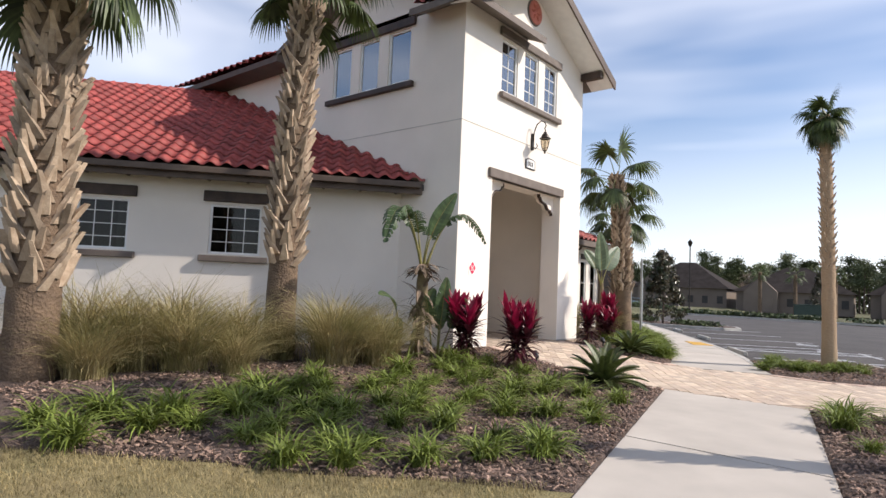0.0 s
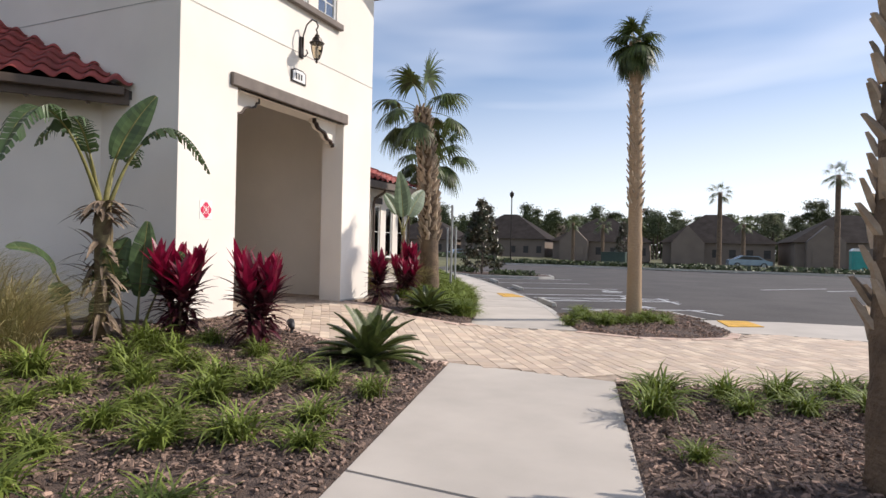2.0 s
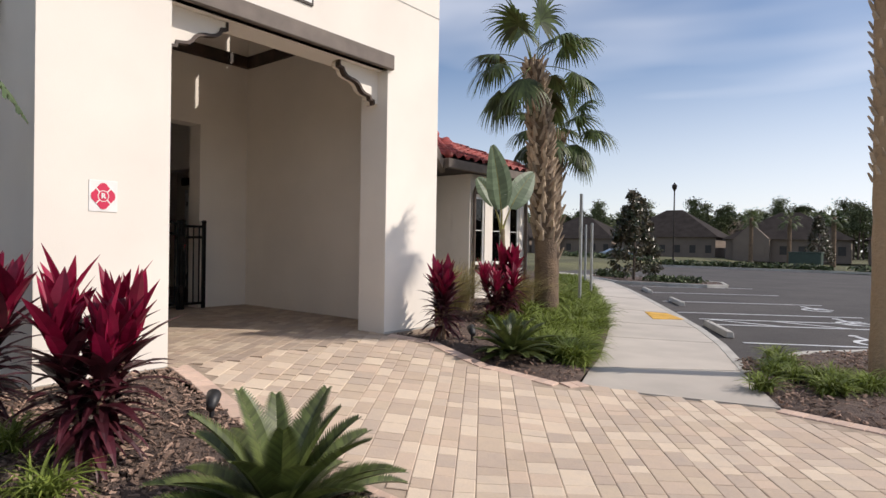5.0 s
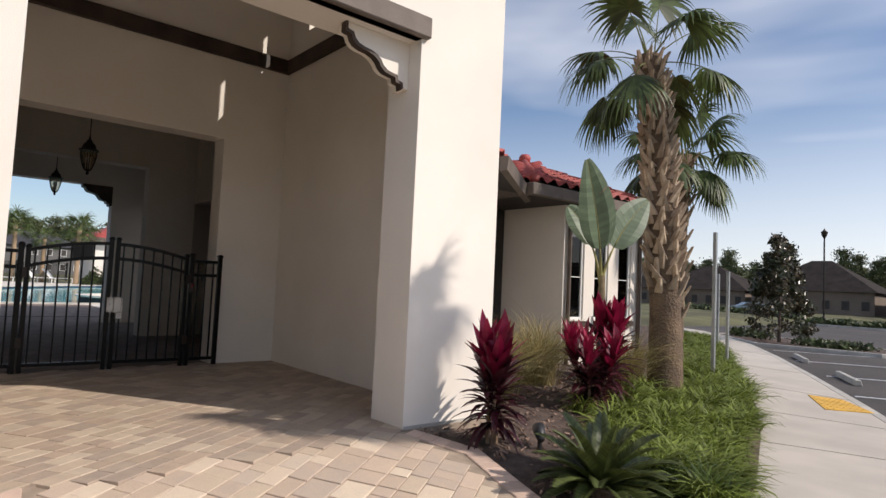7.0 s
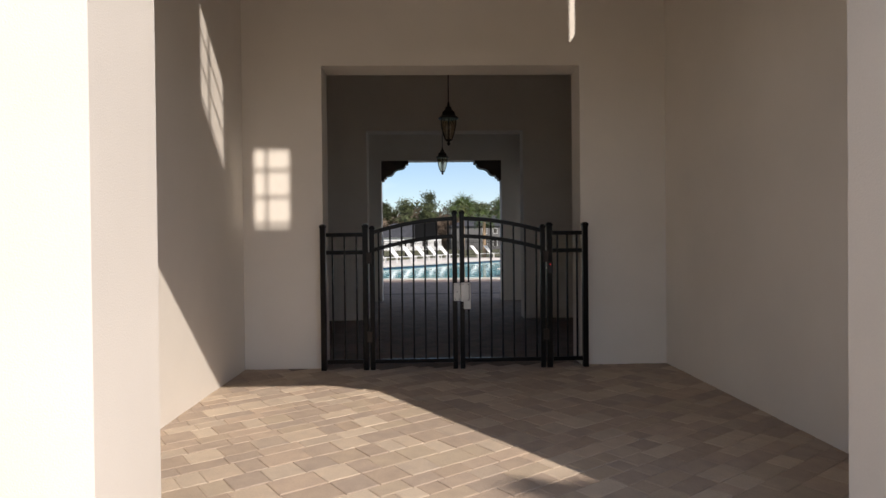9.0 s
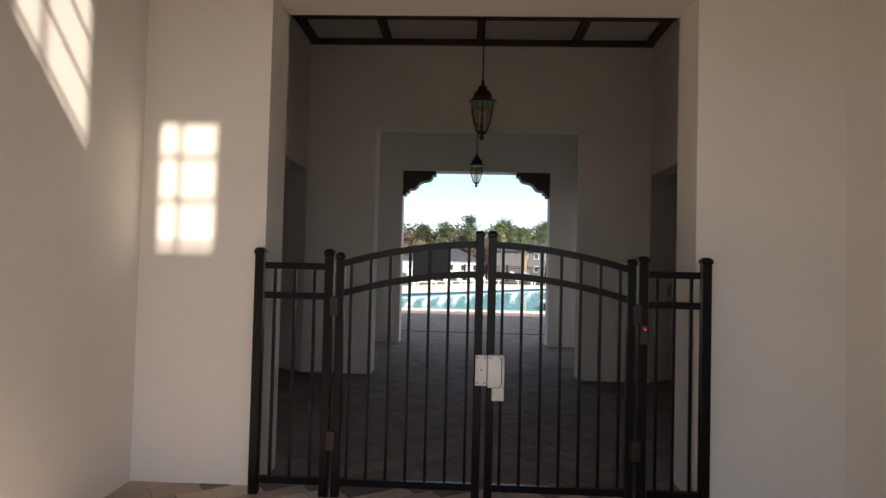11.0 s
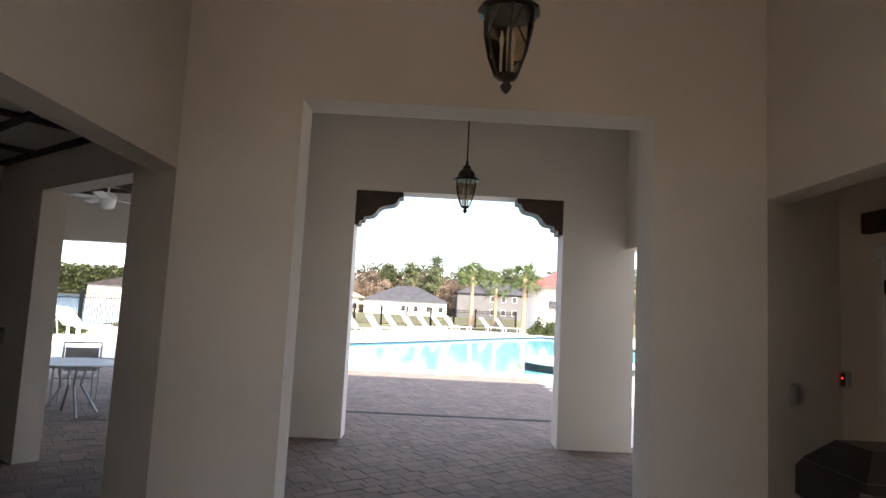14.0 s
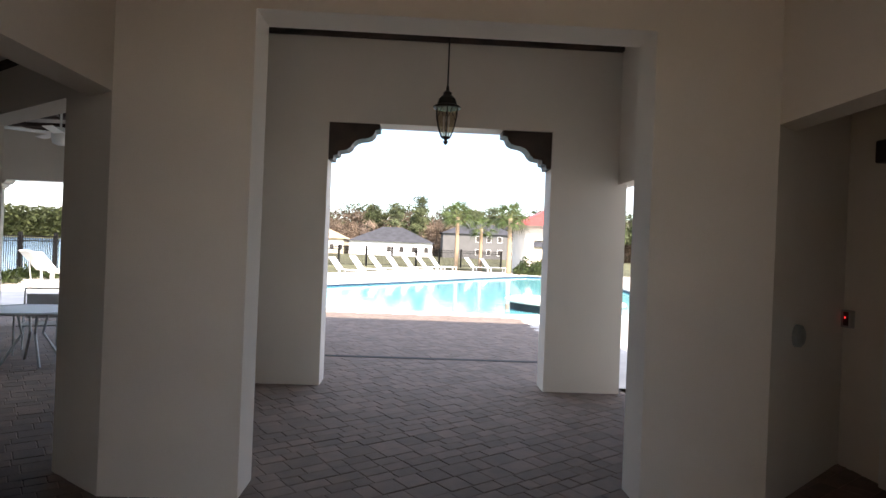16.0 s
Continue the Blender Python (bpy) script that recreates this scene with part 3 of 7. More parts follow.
tagged(part("window_sill", boxes((-10.62, -7.84, YA - 0.10, YA - 0.001, 5.31, 5.43), bevel=0.012), WOOD_DARK), "dark sill under the upper side windows", "sill", kind="structure")

# ---- side wings and their roofs ----
# the south wing runs back at forty degrees from the tower
WING = pose(-7.42, 8.72, 0, 0, 0, -40) @ pose(7.42, -8.72, 0)
WX = -7.90
sw = bmesh.new()
WWIN = [(2.13, 3.06, 1.62, 2.60), (4.54, 5.52, 1.62, 2.60)]
wall(sw, "x", WX - 0.25, WX, -6.0, 8.36, -0.5, 3.30, WWIN)
struct("wall_wing_south", sw, STUCCO, "cream stucco wing wall under the tile eave", "wall").matrix_basis = WING
for i, (a, b2, c, d) in enumerate(WWIN):
    window("window_%d" % (i + 7), "x", WX, a, b2, c, d, 3, 4, 0.1, GLASS_DARK, "dark small-paned window with a white frame").matrix_basis = WING
    tagged(part("window_lintel", boxes((WX + 0.001, WX + 0.06, a - 0.13, b2 + 0.13, d + 0.05, d + 0.26), bevel=0.01), WOOD_DARK), "dark timber lintel over the wing window", "lintel", "wing lintels", "structure").matrix_basis = WING
    tagged(part("window_sill", boxes((WX + 0.001, WX + 0.10, a - 0.16, b2 + 0.16, c - 0.15, c - 0.03), bevel=0.01), TAUPE), "taupe sill under the wing window", "sill", "wing sills", "structure").matrix_basis = WING
    # added box, coloured dark so the room behind the glass looks unlit
    struct("dark_window_backing", boxes((WX - 1.6, WX - 1.5, a - 0.9, b2 + 0.9, 0, 3.1), (WX - 1.5, WX - 0.25, a - 0.6, a - 0.5, 0, 3.1), (WX - 1.5, WX - 0.25, b2 + 0.5, b2 + 0.6, 0, 3.1), (WX - 1.5, WX - 0.25, a - 0.5, b2 + 0.5, 3.0, 3.1)), ROOM_DARK, "added dark backing for the unlit room behind the window", "wall").matrix_basis = WING
EX, EZ, RX, RZ = -7.42, 3.20, -13.32, 6.33
SLOPE = (RZ - EZ) / (EX - RX)


def tile_mesh(w, ln):
    """One S-shaped clay tile: a barrel and a pan, lying from its lower end at x = 0 up to x = -ln."""
    prof = []
    for i in range(9):
        t = i / 8
        prof.append((t * w, 0.055 * math.sin(math.pi * t / 0.62) if t < 0.62 else -0.022 * math.sin(math.pi * (t - 0.62) / 0.38)))
    vs, fs = [], []
    for k, (x, lift) in enumerate(((0.0, 0.030), (-ln * 1.08, 0.0))):
        for u, v in prof:
            vs.append((x, u, v + lift))
    for u, v in prof:
        vs.append((0.0, u, v + 0.030 - 0.018))
    n = len(prof)
    for i in range(n - 1):
        fs.append((i, i + 1, n + i + 1, n + i))
        fs.append((2 * n + i, 2 * n + i + 1, i + 1, i))
    return vs, fs


TILE_W, TILE_L = 0.30, 0.36
TV, TF = tile_mesh(TILE_W, TILE_L)


def tile_roof(roof, edge, along, up, nu, nr, pick, clip=None):
    """Lay tiles over a roof plane from its lower edge point: along the eave and up the slope. pick(i, r): a tile of its own; the rest are joined."""
    along, up = Vector(along).normalized(), Vector(up).normalized()
    nrm = along.cross(up)
    if nrm.z < 0:
        nrm = -nrm
    rot = Matrix((-up, along, nrm)).transposed().to_4x4()
    me = bpy.data.meshes.new("roof_tile")
    me.from_pydata(TV, [], TF)
    me.polygons.foreach_set("use_smooth", [True] * len(me.polygons))
    me.materials.append(TILE)
    jv, jf = [], []
    rng = random.Random(nu * 31 + nr)
    singles = []
    for r in range(nr):
        for i in range(nu):
            p = Vector(edge) + along * (i * TILE_W) + up * (r * TILE_L) + nrm * (0.05 + rng.uniform(-0.003, 0.004))
            if clip and not clip(p):
                continue
            m = Matrix.Translation(p) @ rot @ pose(0, 0, 0, 0, 0, rng.uniform(-0.7, 0.7))
            if pick(i, r):
                singles.append(m)
            else:
                o = len(jv)
                jv.extend(m @ Vector(v) for v in TV)
                jf.extend(tuple(o + q for q in f) for f in TF)
    for m in singles:
        t = obj("roof_tile", me, roof)
        t.matrix_basis = m
    if jv:
        tagged(raw("roof_tiles", jv, jf, TILE_J, roof, smooth=True), kind="stuff")


def roof_thing(name, label):
    return thing(name, (0, 0, 0), label, "roof", kind="structure")


s_roof = roof_thing("roof_wing_south", "red clay barrel tile roof over the wing")
for xa, za, ya, xb, zb, yb in ((EX, EZ, 8.80, RX, RZ, 3.86), (RX, RZ, 3.86, RX - 5.9, EZ, -1.1)):
    bm = bmesh.new()
    vs = [bm.verts.new(q) for dz in (0.0, -0.12) for q in ((xa, -6.6, za + dz), (xa, ya, za + dz), (xb, yb, zb + dz), (xb, -6.6, zb + dz))]
    for q in ((0, 1, 2, 3), (7, 6, 5, 4), (0, 4, 5, 1), (1, 5, 6, 2), (2, 6, 7, 3), (3, 7, 4, 0)):
        bm.faces.new([vs[k] for k in q])
    part("roof_deck", bm, ROOF_DECK, s_roof)
up_v = Vector((RX - EX, 0, RZ - EZ)).normalized()
n_rows = int((Vector((EX, 0, EZ)) - Vector((RX, 0, RZ))).length / TILE_L) + 1
tile_roof(s_roof, (EX + 0.06, -6.6, EZ + 0.02), (0, 1, 0), up_v, 51, n_rows, lambda i, r: i >= 30 and r < 14, lambda p: (WING @ p).y < 8.62)
part("ridge_roll", tube(bmesh.new(), [(RX, -6.6, RZ + 0.06), (RX, 3.75, RZ + 0.06)], 0.10, 8), TILE, s_roof, smooth=True)
s_roof.matrix_basis = WING
struct("fascia_south", boxes((EX - 0.03, EX + 0.0, -6.6, 8.66, EZ - 0.20, EZ + 0.02), (EX + 0.0, EX + 0.11, -6.6, 8.60, EZ - 0.08, EZ + 0.035), bevel=0.008), FASCIA, "brown fascia and gutter along the eave", "gutter").matrix_basis = WING
for i in range(12):
    yy = 0.2 + i * 0.72
    tagged(part("rafter_tail", boxes((EX - 0.20, EX - 0.04, yy, yy + 0.05, EZ - 0.20, EZ - 0.115), bevel=0.008), FASCIA), "brown rafter tail under the eave", "rafter", "rafter tails", "structure").matrix_basis = WING

# central block behind the tower, under its own eave
struct("wall_centre", boxes((-16.5, TW, YA + 0.02, YB - 0.02, 4.95, 6.70)), STUCCO, "cream stucco upper wall behind the tower", "wall")
c_roof = roof_thing("roof_centre", "red clay tile roof over the central block")
part("roof_deck", prism(bmesh.new(), [(YA - 0.62, 6.66), ((YA + YB) / 2, 8.10), (YB + 0.62, 6.66), (YB + 0.62, 6.52), (YA - 0.62, 6.52)], -16.9, TW - 0.002, "x"), FASCIA, c_roof)
for s, y0 in ((1, YA - 0.68), (-1, YB + 0.68)):
    tile_roof(c_roof, (-16.9 if s > 0 else TW, y0, 6.67), (s, 0, 0), (0, s * 3.15, 1.46), 16, 10, lambda i, r: False)
# tower roof: a cross gable
t_roof = roof_thing("roof_tower", "red clay tile cross gable roof of the tower")
ym = (YA + YB) / 2
for s in (1, -1):
    y_e = ym + s * (YB - ym + 0.55)
    z_e = 8.02 - 1.22 / (YB - ym) * (YB - ym + 0.55)
    b = bmesh.new()
    y_w = ym + s * (YB - ym)
    prism(b, [(ym, 8.16), (y_e, z_e + 0.14), (y_e, z_e), (ym, 8.02)], -7.55, FX + 0.62, "x")
    prism(b, [(ym, 8.16), (y_w, 6.95), (y_w, 6.81), (ym, 8.02)], TW - 0.3, -7.55, "x")
    part("roof_slope", b, TAUPE, t_roof)
    tile_roof(t_roof, (FX + 0.62 if s > 0 else TW - 0.3, y_e, z_e + 0.14), (-s, 0, 0), (0, ym - y_e, 8.16 - z_e - 0.14), 19, 9, lambda i, r: False, lambda p: p.x > -7.6 or abs(p.y - ym) < YB - ym)
    part("rake_board", prism(bmesh.new(), [(ym, 8.18), (y_e, z_e + 0.16), (y_e, z_e - 0.06), (ym, 7.96)], FX + 0.62, FX + 0.66, "x"), FASCIA, t_roof, "brown rake board")
    x_e = -9.2 + s * (-9.2 - TW + 0.45)
    zx = 8.0 - 1.2 / 2.7 * (2.7 + 0.45)
    part("cross_slope", prism(bmesh.new(), [(-9.2, 8.14), (x_e, zx + 0.14), (x_e, zx), (-9.2, 8.0)], YA - 0.5, YA + 2.3, "y"), TAUPE, t_roof)
    x_n = -9.2 + s * 1.6
    part("cross_slope", prism(bmesh.new(), [(-9.2, 8.14), (x_n, 7.43), (x_n, 7.29), (-9.2, 8.0)], YB - 2.3, YB + 0.35, "y"), TAUPE, t_roof)
part("soffit", prism(bmesh.new(), [(ym, 7.995), (YB + 0.5, 6.54), (YB + 0.5, 6.52), (ym, 7.975)], FX + 0.002, FX + 0.61, "x"), WHITE_SIGN, t_roof, "pale painted soffit")
part("soffit", prism(bmesh.new(), [(ym, 7.995), (YA - 0.5, 6.54), (YA - 0.5, 6.52), (ym, 7.975)], FX + 0.002, FX + 0.61, "x"), WHITE_SIGN, t_roof, "pale painted soffit")
part("purlin_end", boxes((FX + 0.002, FX + 0.56, YB - 0.16, YB + 0.02, 6.62, 6.80), bevel=0.01), WOOD_DARK, t_roof, "dark timber outlooker")

# north wing, under a hip roof
NX, NY = -9.1, 18.05
nw = bmesh.new()
NWIN = [(18.22, 18.66, 0.75, 2.30), (18.98, 19.42, 0.75, 2.30), (19.76, 20.20, 0.75, 2.30)]
wall(nw, "x", NX - 0.25, NX, NY, 20.6, -0.4, 2.95, NWIN)
wall(nw, "y", NY, NY + 0.25, -17.4, NX - 0.25, -0.4, 2.95)
struct("wall_wing_north", nw, STUCCO, "cream stucco wing with tall white windows", "wall")
for i, (a, b2, c, d) in enumerate(NWIN):
    window("window_%d" % (i + 9), "x", NX, a, b2, c, d, 1, 2, 0.1, GLASS_DARK, "tall white framed window in the far wing")
    tagged(part("window_lintel", boxes((NX + 0.001, NX + 0.06, a, b2, d + 0.06, d + 0.24), bevel=0.01), WOOD_DARK), "dark timber lintel over the far wing window", "lintel", "far wing lintels", "structure")
    tagged(part("window_sill", boxes((NX + 0.001, NX + 0.10, a, b2, c - 0.13, c - 0.02), bevel=0.01), WOOD_DARK), "dark sill under the far wing window", "sill", "far wing sills", "structure")
    # added dark panel in place of an unlit room
    struct("dark_window_backing", boxes((NX - 1.6, NX - 1.5, a - 0.6, b2 + 0.6, 0, 3.0)), ROOM_DARK, "added dark backing for the unlit room behind the window", "wall")
n_roof = roof_thing("roof_wing_north", "red clay barrel tile hip roof over the far wing")
NE, NS, NZ = -8.62, 16.62, 2.90
bm = bmesh.new()
vs = [bm.verts.new(q) for q in ((NE, NS, NZ), (NE, 21.1, NZ), (-17.6, 21.1, NZ), (-17.6, NS, NZ), (NE - 2.24, NS + 2.24, NZ + 0.90), (-17.6, NS + 2.24, NZ + 0.90), (NE, NS, NZ - 0.10), (NE, 21.1, NZ - 0.10), (-17.6, 21.1, NZ - 0.10), (-17.6, NS, NZ - 0.10))]
for q in ((0, 1, 4), (0, 4, 5, 3), (1, 2, 5, 4), (0, 6, 7, 1), (3, 9, 6, 0), (6, 9, 8, 7), (1, 7, 8, 2), (2, 8, 9, 3, 5)):
    bm.faces.new([vs[k] for k in q])
part("roof_deck", bm, ROOF_DECK, n_roof)
tile_roof(n_roof, (NE + 0.06, NS, NZ + 0.02), (0, 1, 0), (-2.24, 0, 0.90), 15, 7, lambda i, r: True, lambda p: p.y - NS + 0.1 >= NE - p.x and 21.1 - p.y >= NE - p.x)
tile_roof(n_roof, (NE, NS - 0.06, NZ + 0.02), (-1, 0, 0), (0, 2.24, 0.90), 29, 7, lambda i, r: False, lambda p: NE - p.x + 0.1 >= p.y - NS)
part("hip_ridge", tube(bmesh.new(), [(NE + 0.04, NS - 0.02, NZ + 0.10), (NE - 2.24, NS + 2.24, NZ + 1.03), (-17.6, NS + 2.24, NZ + 1.03)], 0.085, 8), TILE, n_roof, smooth=True)
part("gutter", boxes((NE, NE + 0.12, NS - 0.12, 21.1, NZ - 0.16, NZ + 0.03), (-17.6, NE, NS - 0.12, NS, NZ - 0.16, NZ + 0.03), bevel=0.01), TAUPE, n_roof, "taupe gutter")
rb = part("ridge_cap", lathe(bmesh.new(), [(0.0, 0), (0.11, 0.01), (0.13, 0.10), (0.09, 0.17), (0.0, 0.19)], 12), TILE, n_roof, smooth=True)
rb.location = (NE - 2.24, NS + 2.24, NZ + 1.02)
for yy in (NY + 0.10, 20.42):
    d = thing("downspout", (NX, yy, 0), "dark brown downspout on the far wing", "downspout", "downspouts")
    part("pipe", tube(bmesh.new(), [(0.44, 0, 2.76), (0.40, 0, 2.66), (0.12, 0, 2.52), (0.055, 0, 2.40), (0.055, 0, -0.15)], 0.04, 8), FASCIA, d)
# low roof between the tower and the far wing, its eave aslant like the other wing's
l_roof = roof_thing("roof_link", "red clay tile lean-to roof between tower and far wing")
E0, E1 = Vector((-7.55, 14.78, 2.88)), Vector((-9.15, 17.03, 2.88))
RISE = Vector((-1.55, -1.10, 0.52))
bm = bmesh.new()
vs = [bm.verts.new(q + Vector((0, 0, dz))) for dz in (0.0, -0.12) for q in (E0, E1, E1 + RISE, E0 + RISE)]
for q in ((0, 1, 2, 3), (7, 6, 5, 4), (0, 4, 5, 1), (1, 5, 6, 2), (2, 6, 7, 3), (3, 7, 4, 0)):
    bm.faces.new([vs[k] for k in q])
part("roof_deck", bm, ROOF_DECK, l_roof)
tile_roof(l_roof, E0, E1 - E0, RISE, 9, 5, lambda i, r: True)
out_v = Vector((0.816, 0.578, 0))
bm = bmesh.new()
vs = [bm.verts.new(q + out_v * d + Vector((0, 0, z))) for q in (E0, E1) for d, z in ((0.0, 0.02), (0.11, 0.02), (0.09, -0.15), (0.0, -0.17))]
for k in range(4):
    bm.faces.new((vs[k], vs[(k + 1) % 4], vs[4 + (k + 1) % 4], vs[4 + k]))
bm.faces.new(vs[:4])
bm.faces.new(vs[4:])
part("gutter", bm, TAUPE, l_roof, "taupe gutter")
struct("wall_link", prism(bmesh.new(), [(-8.00, 14.46), (-9.60, 16.71), (-9.76, 16.60), (-8.16, 14.34)], -0.3, 2.78, "z"), STUCCO, "cream stucco wall under the lean-to roof", "wall")
fw = bmesh.new()
wall(fw, "x", -11.25, -11.0, 20.6, 22.6, -0.4, 3.2)
wall(fw, "y", 20.35, 20.6, -17, -9.35, -0.4, 2.8)
struct("wall_wing_far", fw, STUCCO, "cream stucco end bay of the far wing", "wall")
f_roof = roof_thing("roof_wing_far", "red clay tile roof at the far end")
part("roof_deck", prism(bmesh.new(), [(-10.6, 3.35), (-13, 4.3), (-16, 3.35), (-16, 3.2), (-10.6, 3.2)], 20.9, 22.9, "y"), FASCIA, f_roof)
tile_roof(f_roof, (-10.55, 20.9, 3.38), (0, 1, 0), (-2.4, 0, 0.95), 7, 7, lambda i, r: False)
struct("wall_connector", boxes((-17.4, -17.2, YB, NY + 0.1, -0.4, 3.2), (-17.2, -12.0, 15.42, 15.6, -0.3, 3.9)), STUCCO, "cream stucco back wall between tower and wing", "wall")

# ---- side rooms seen from the hall ----
DIAG = pose(HB, IA, 0, 0, 0, 232.03)
DOORW = DIAG @ pose(3.75, 0, 0, 0, 0, 90)
b = bmesh.new()
wall(b, "y", -0.24, 0.0, 0.0, 4.1, -0.3, 3.9, [(0.68, 2.56, -0.5, 2.72)])
struct("wall_diagonal", b, STUCCO_IN, "cream stucco slanted wall with an opening to the lanai", "wall").matrix_basis = DIAG
struct("wall_room_south", boxes((0.0, 3.3, -0.25, 0.0, -0.3, 3.9)), STUCCO_IN, "cream stucco side room wall with a door", "wall").matrix_basis = DOORW
struct("wall_room_end", boxes((-11.5, -11.3, 6.2, YA, -0.3, 3.1)), STUCCO_IN, "cream stucco side room end wall", "wall")
struct("wall_room_back", prism(bmesh.new(), [(-15.0, 3.9), (-14.9, 4.15), (-11.5, 6.4), (-11.3, 6.2)], -0.3, 3.1, "z"), STUCCO_IN, "cream stucco side room back wall", "wall")
d0 = DIAG @ Vector((3.75, 0, 0))
d1 = DIAG @ Vector((3.75, 3.1, 0))
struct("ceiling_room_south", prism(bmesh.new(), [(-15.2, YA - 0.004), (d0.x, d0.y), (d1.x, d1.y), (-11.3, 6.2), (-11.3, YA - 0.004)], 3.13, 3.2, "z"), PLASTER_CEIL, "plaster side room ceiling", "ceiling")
for s0, s1, n0, n1 in ((0.45, 3.74, 0.002, 0.07), (0.10, 3.74, 0.58, 0.65), (0.0, 3.74, 1.70, 1.77), (1.27, 1.34, 0.07, 2.9), (2.68, 2.75, 0.07, 2.9), (3.68, 3.745, 0.07, 2.9)):
    tagged(part("ceiling_beam", boxes((s0, s1, n0, n1, 3.085, 3.131 + 0.002 * (s1 - s0 < 0.1)), bevel=0.006), WOOD_DARK), "dark stained timber side room ceiling beam", "beam", "side room ceiling beams", "structure").matrix_basis = DIAG
struct("wall_room_north", boxes((-17.0, -11.3, 14.76, 14.95, -0.3, 3.9), (-11.3, -11.1, YB, 14.95, -0.3, 3.9)), STUCCO_IN, "cream stucco side room wall with a glazed door", "wall")
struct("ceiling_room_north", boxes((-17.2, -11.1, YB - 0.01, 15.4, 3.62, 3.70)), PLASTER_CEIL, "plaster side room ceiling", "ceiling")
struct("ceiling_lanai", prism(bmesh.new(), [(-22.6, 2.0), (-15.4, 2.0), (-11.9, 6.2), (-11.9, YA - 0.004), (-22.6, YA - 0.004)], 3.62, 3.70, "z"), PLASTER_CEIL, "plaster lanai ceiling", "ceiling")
for yy in (3.0, 4.2, 5.4, 6.6, 7.8):
    tagged(part("ceiling_beam", boxes((-22.2, min(-12.2, -8.9 + 0.84 * (yy - 9.1)), yy - 0.05, yy + 0.05, 3.54, 3.622), bevel=0.008), WOOD_DARK), "dark stained timber lanai ceiling beam", "beam", "lanai ceiling beams", "structure")
for xx in (-21.6, -20.8, -19.4, -18.0, -16.6):
    tagged(part("ceiling_beam", boxes((xx - 0.04, xx + 0.04, 2.1, YA, 3.55, 3.620), bevel=0.008), WOOD_DARK), "dark stained timber lanai ceiling beam", "beam", "lanai ceiling beams", "structure")
lan = bmesh.new()
wall(lan, "x", -22.5, -22.2, 1.9, 8.95, -0.3, 3.62, [(2.2, 2.85, -0.5, 2.68), (3.30, 7.9, -0.5, 2.68)])
wall(lan, "y", 1.9, 2.15, -22.2, -15.4, -0.3, 3.62)
struct("wall_lanai", lan, STUCCO, "cream stucco lanai wall with wide openings to the pool deck", "wall")
bracket("corbel", 3.302, 2.678, 1, -22.48, -22.22, 0.20, 0.18, STUCCO, "stucco corbel in the lanai opening")
struct("roof_lanai", boxes((-23.0, -17.2, 1.4, YA, 3.72, 3.95)), FASCIA, "brown roof edge over the lanai", "roof")
# unseen slab, stretched north and raised so its shadow covers the terrace
struct("roof_rear_shade", boxes((-19.6, -15.0, YA - 0.3, 18.5, 5.05, 5.35)), FASCIA, "unseen brown roof slab over the rear porch, sized to shade the terrace", "roof")

# ---- ground, beds, walks ----
def sheet_z(x, y):
    if x < -19:
        return -0.62 + 0.48 * smooth01((-19 - x) / 4)
    return -0.62


gx = [-900, -500, -250, -140, -90, -70, -62, -56, -50, -40, -30, -23, -21, -19, -12, -8, -6.5, -6, -5.5, -5, -4.5, -4, -3.5, -3, 0, 6, 14, 30, 60, 120, 300, 900]
gy = [-900, -400, -150, -60, -30, -15, -6, 0, 4, 8, 12, 16, 20, 26, 34, 45, 60, 90, 140, 250, 500, 900]
raw_v = [(x, y, sheet_z(x, y)) for y in gy for x in gx]
raw_f = [(j * len(gx) + i, j * len(gx) + i + 1, (j + 1) * len(gx) + i + 1, (j + 1) * len(gx) + i) for j in range(len(gy) - 1) for i in range(len(gx) - 1)]
tagged(raw("ground", raw_v, raw_f, GROUND), "flat winter grass reaching to the horizon", "ground", kind="structure")


def inside(p, poly):
    x, y = p
    hit = False
    for (x0, y0), (x1, y1) in zip(poly, poly[1:] + poly[:1]):
        if (y0 > y) != (y1 > y) and x < (x1 - x0) * (y - y0) / (y1 - y0) + x0:
            hit = not hit
    return hit


def bed_surface(name, poly, material, label, category, step=0.25, lift=0.03, rough=0.03, level=None, seed=1, edge_drop=-0.008):
    """A fine sheet over an outline, gently uneven."""
    lev = level or ground_z
    bm = bmesh.new()
    vs = [bm.verts.new((x, y, 0)) for x, y in poly]
    f = bm.faces.new(vs)
    bmesh.ops.triangulate(bm, faces=[f])
    x0, x1 = min(p[0] for p in poly), max(p[0] for p in poly)
    y0, y1 = min(p[1] for p in poly), max(p[1] for p in poly)
    for axis, lo, hi in ((0, x0, x1), (1, y0, y1)):
        c = lo + step
        while c < hi:
            no = (1, 0, 0) if axis == 0 else (0, 1, 0)
            co = (c, 0, 0) if axis == 0 else (0, c, 0)
            bmesh.ops.bisect_plane(bm, geom=bm.verts[:] + bm.edges[:] + bm.faces[:], plane_co=co, plane_no=no)
            c += step
    edge = {v for e in bm.edges if len(e.link_faces) == 1 for v in e.verts}
    for v in bm.verts:
        x, y = v.co.x, v.co.y
        n = noise.noise(Vector((x * 1.7, y * 1.7, seed))) * rough + noise.noise(Vector((x * 6, y * 6, seed))) * rough * 0.5
        v.co.z = lev(x, y) + lift + (n if v not in edge else edge_drop)
    return struct(name, bm, material, label, category)


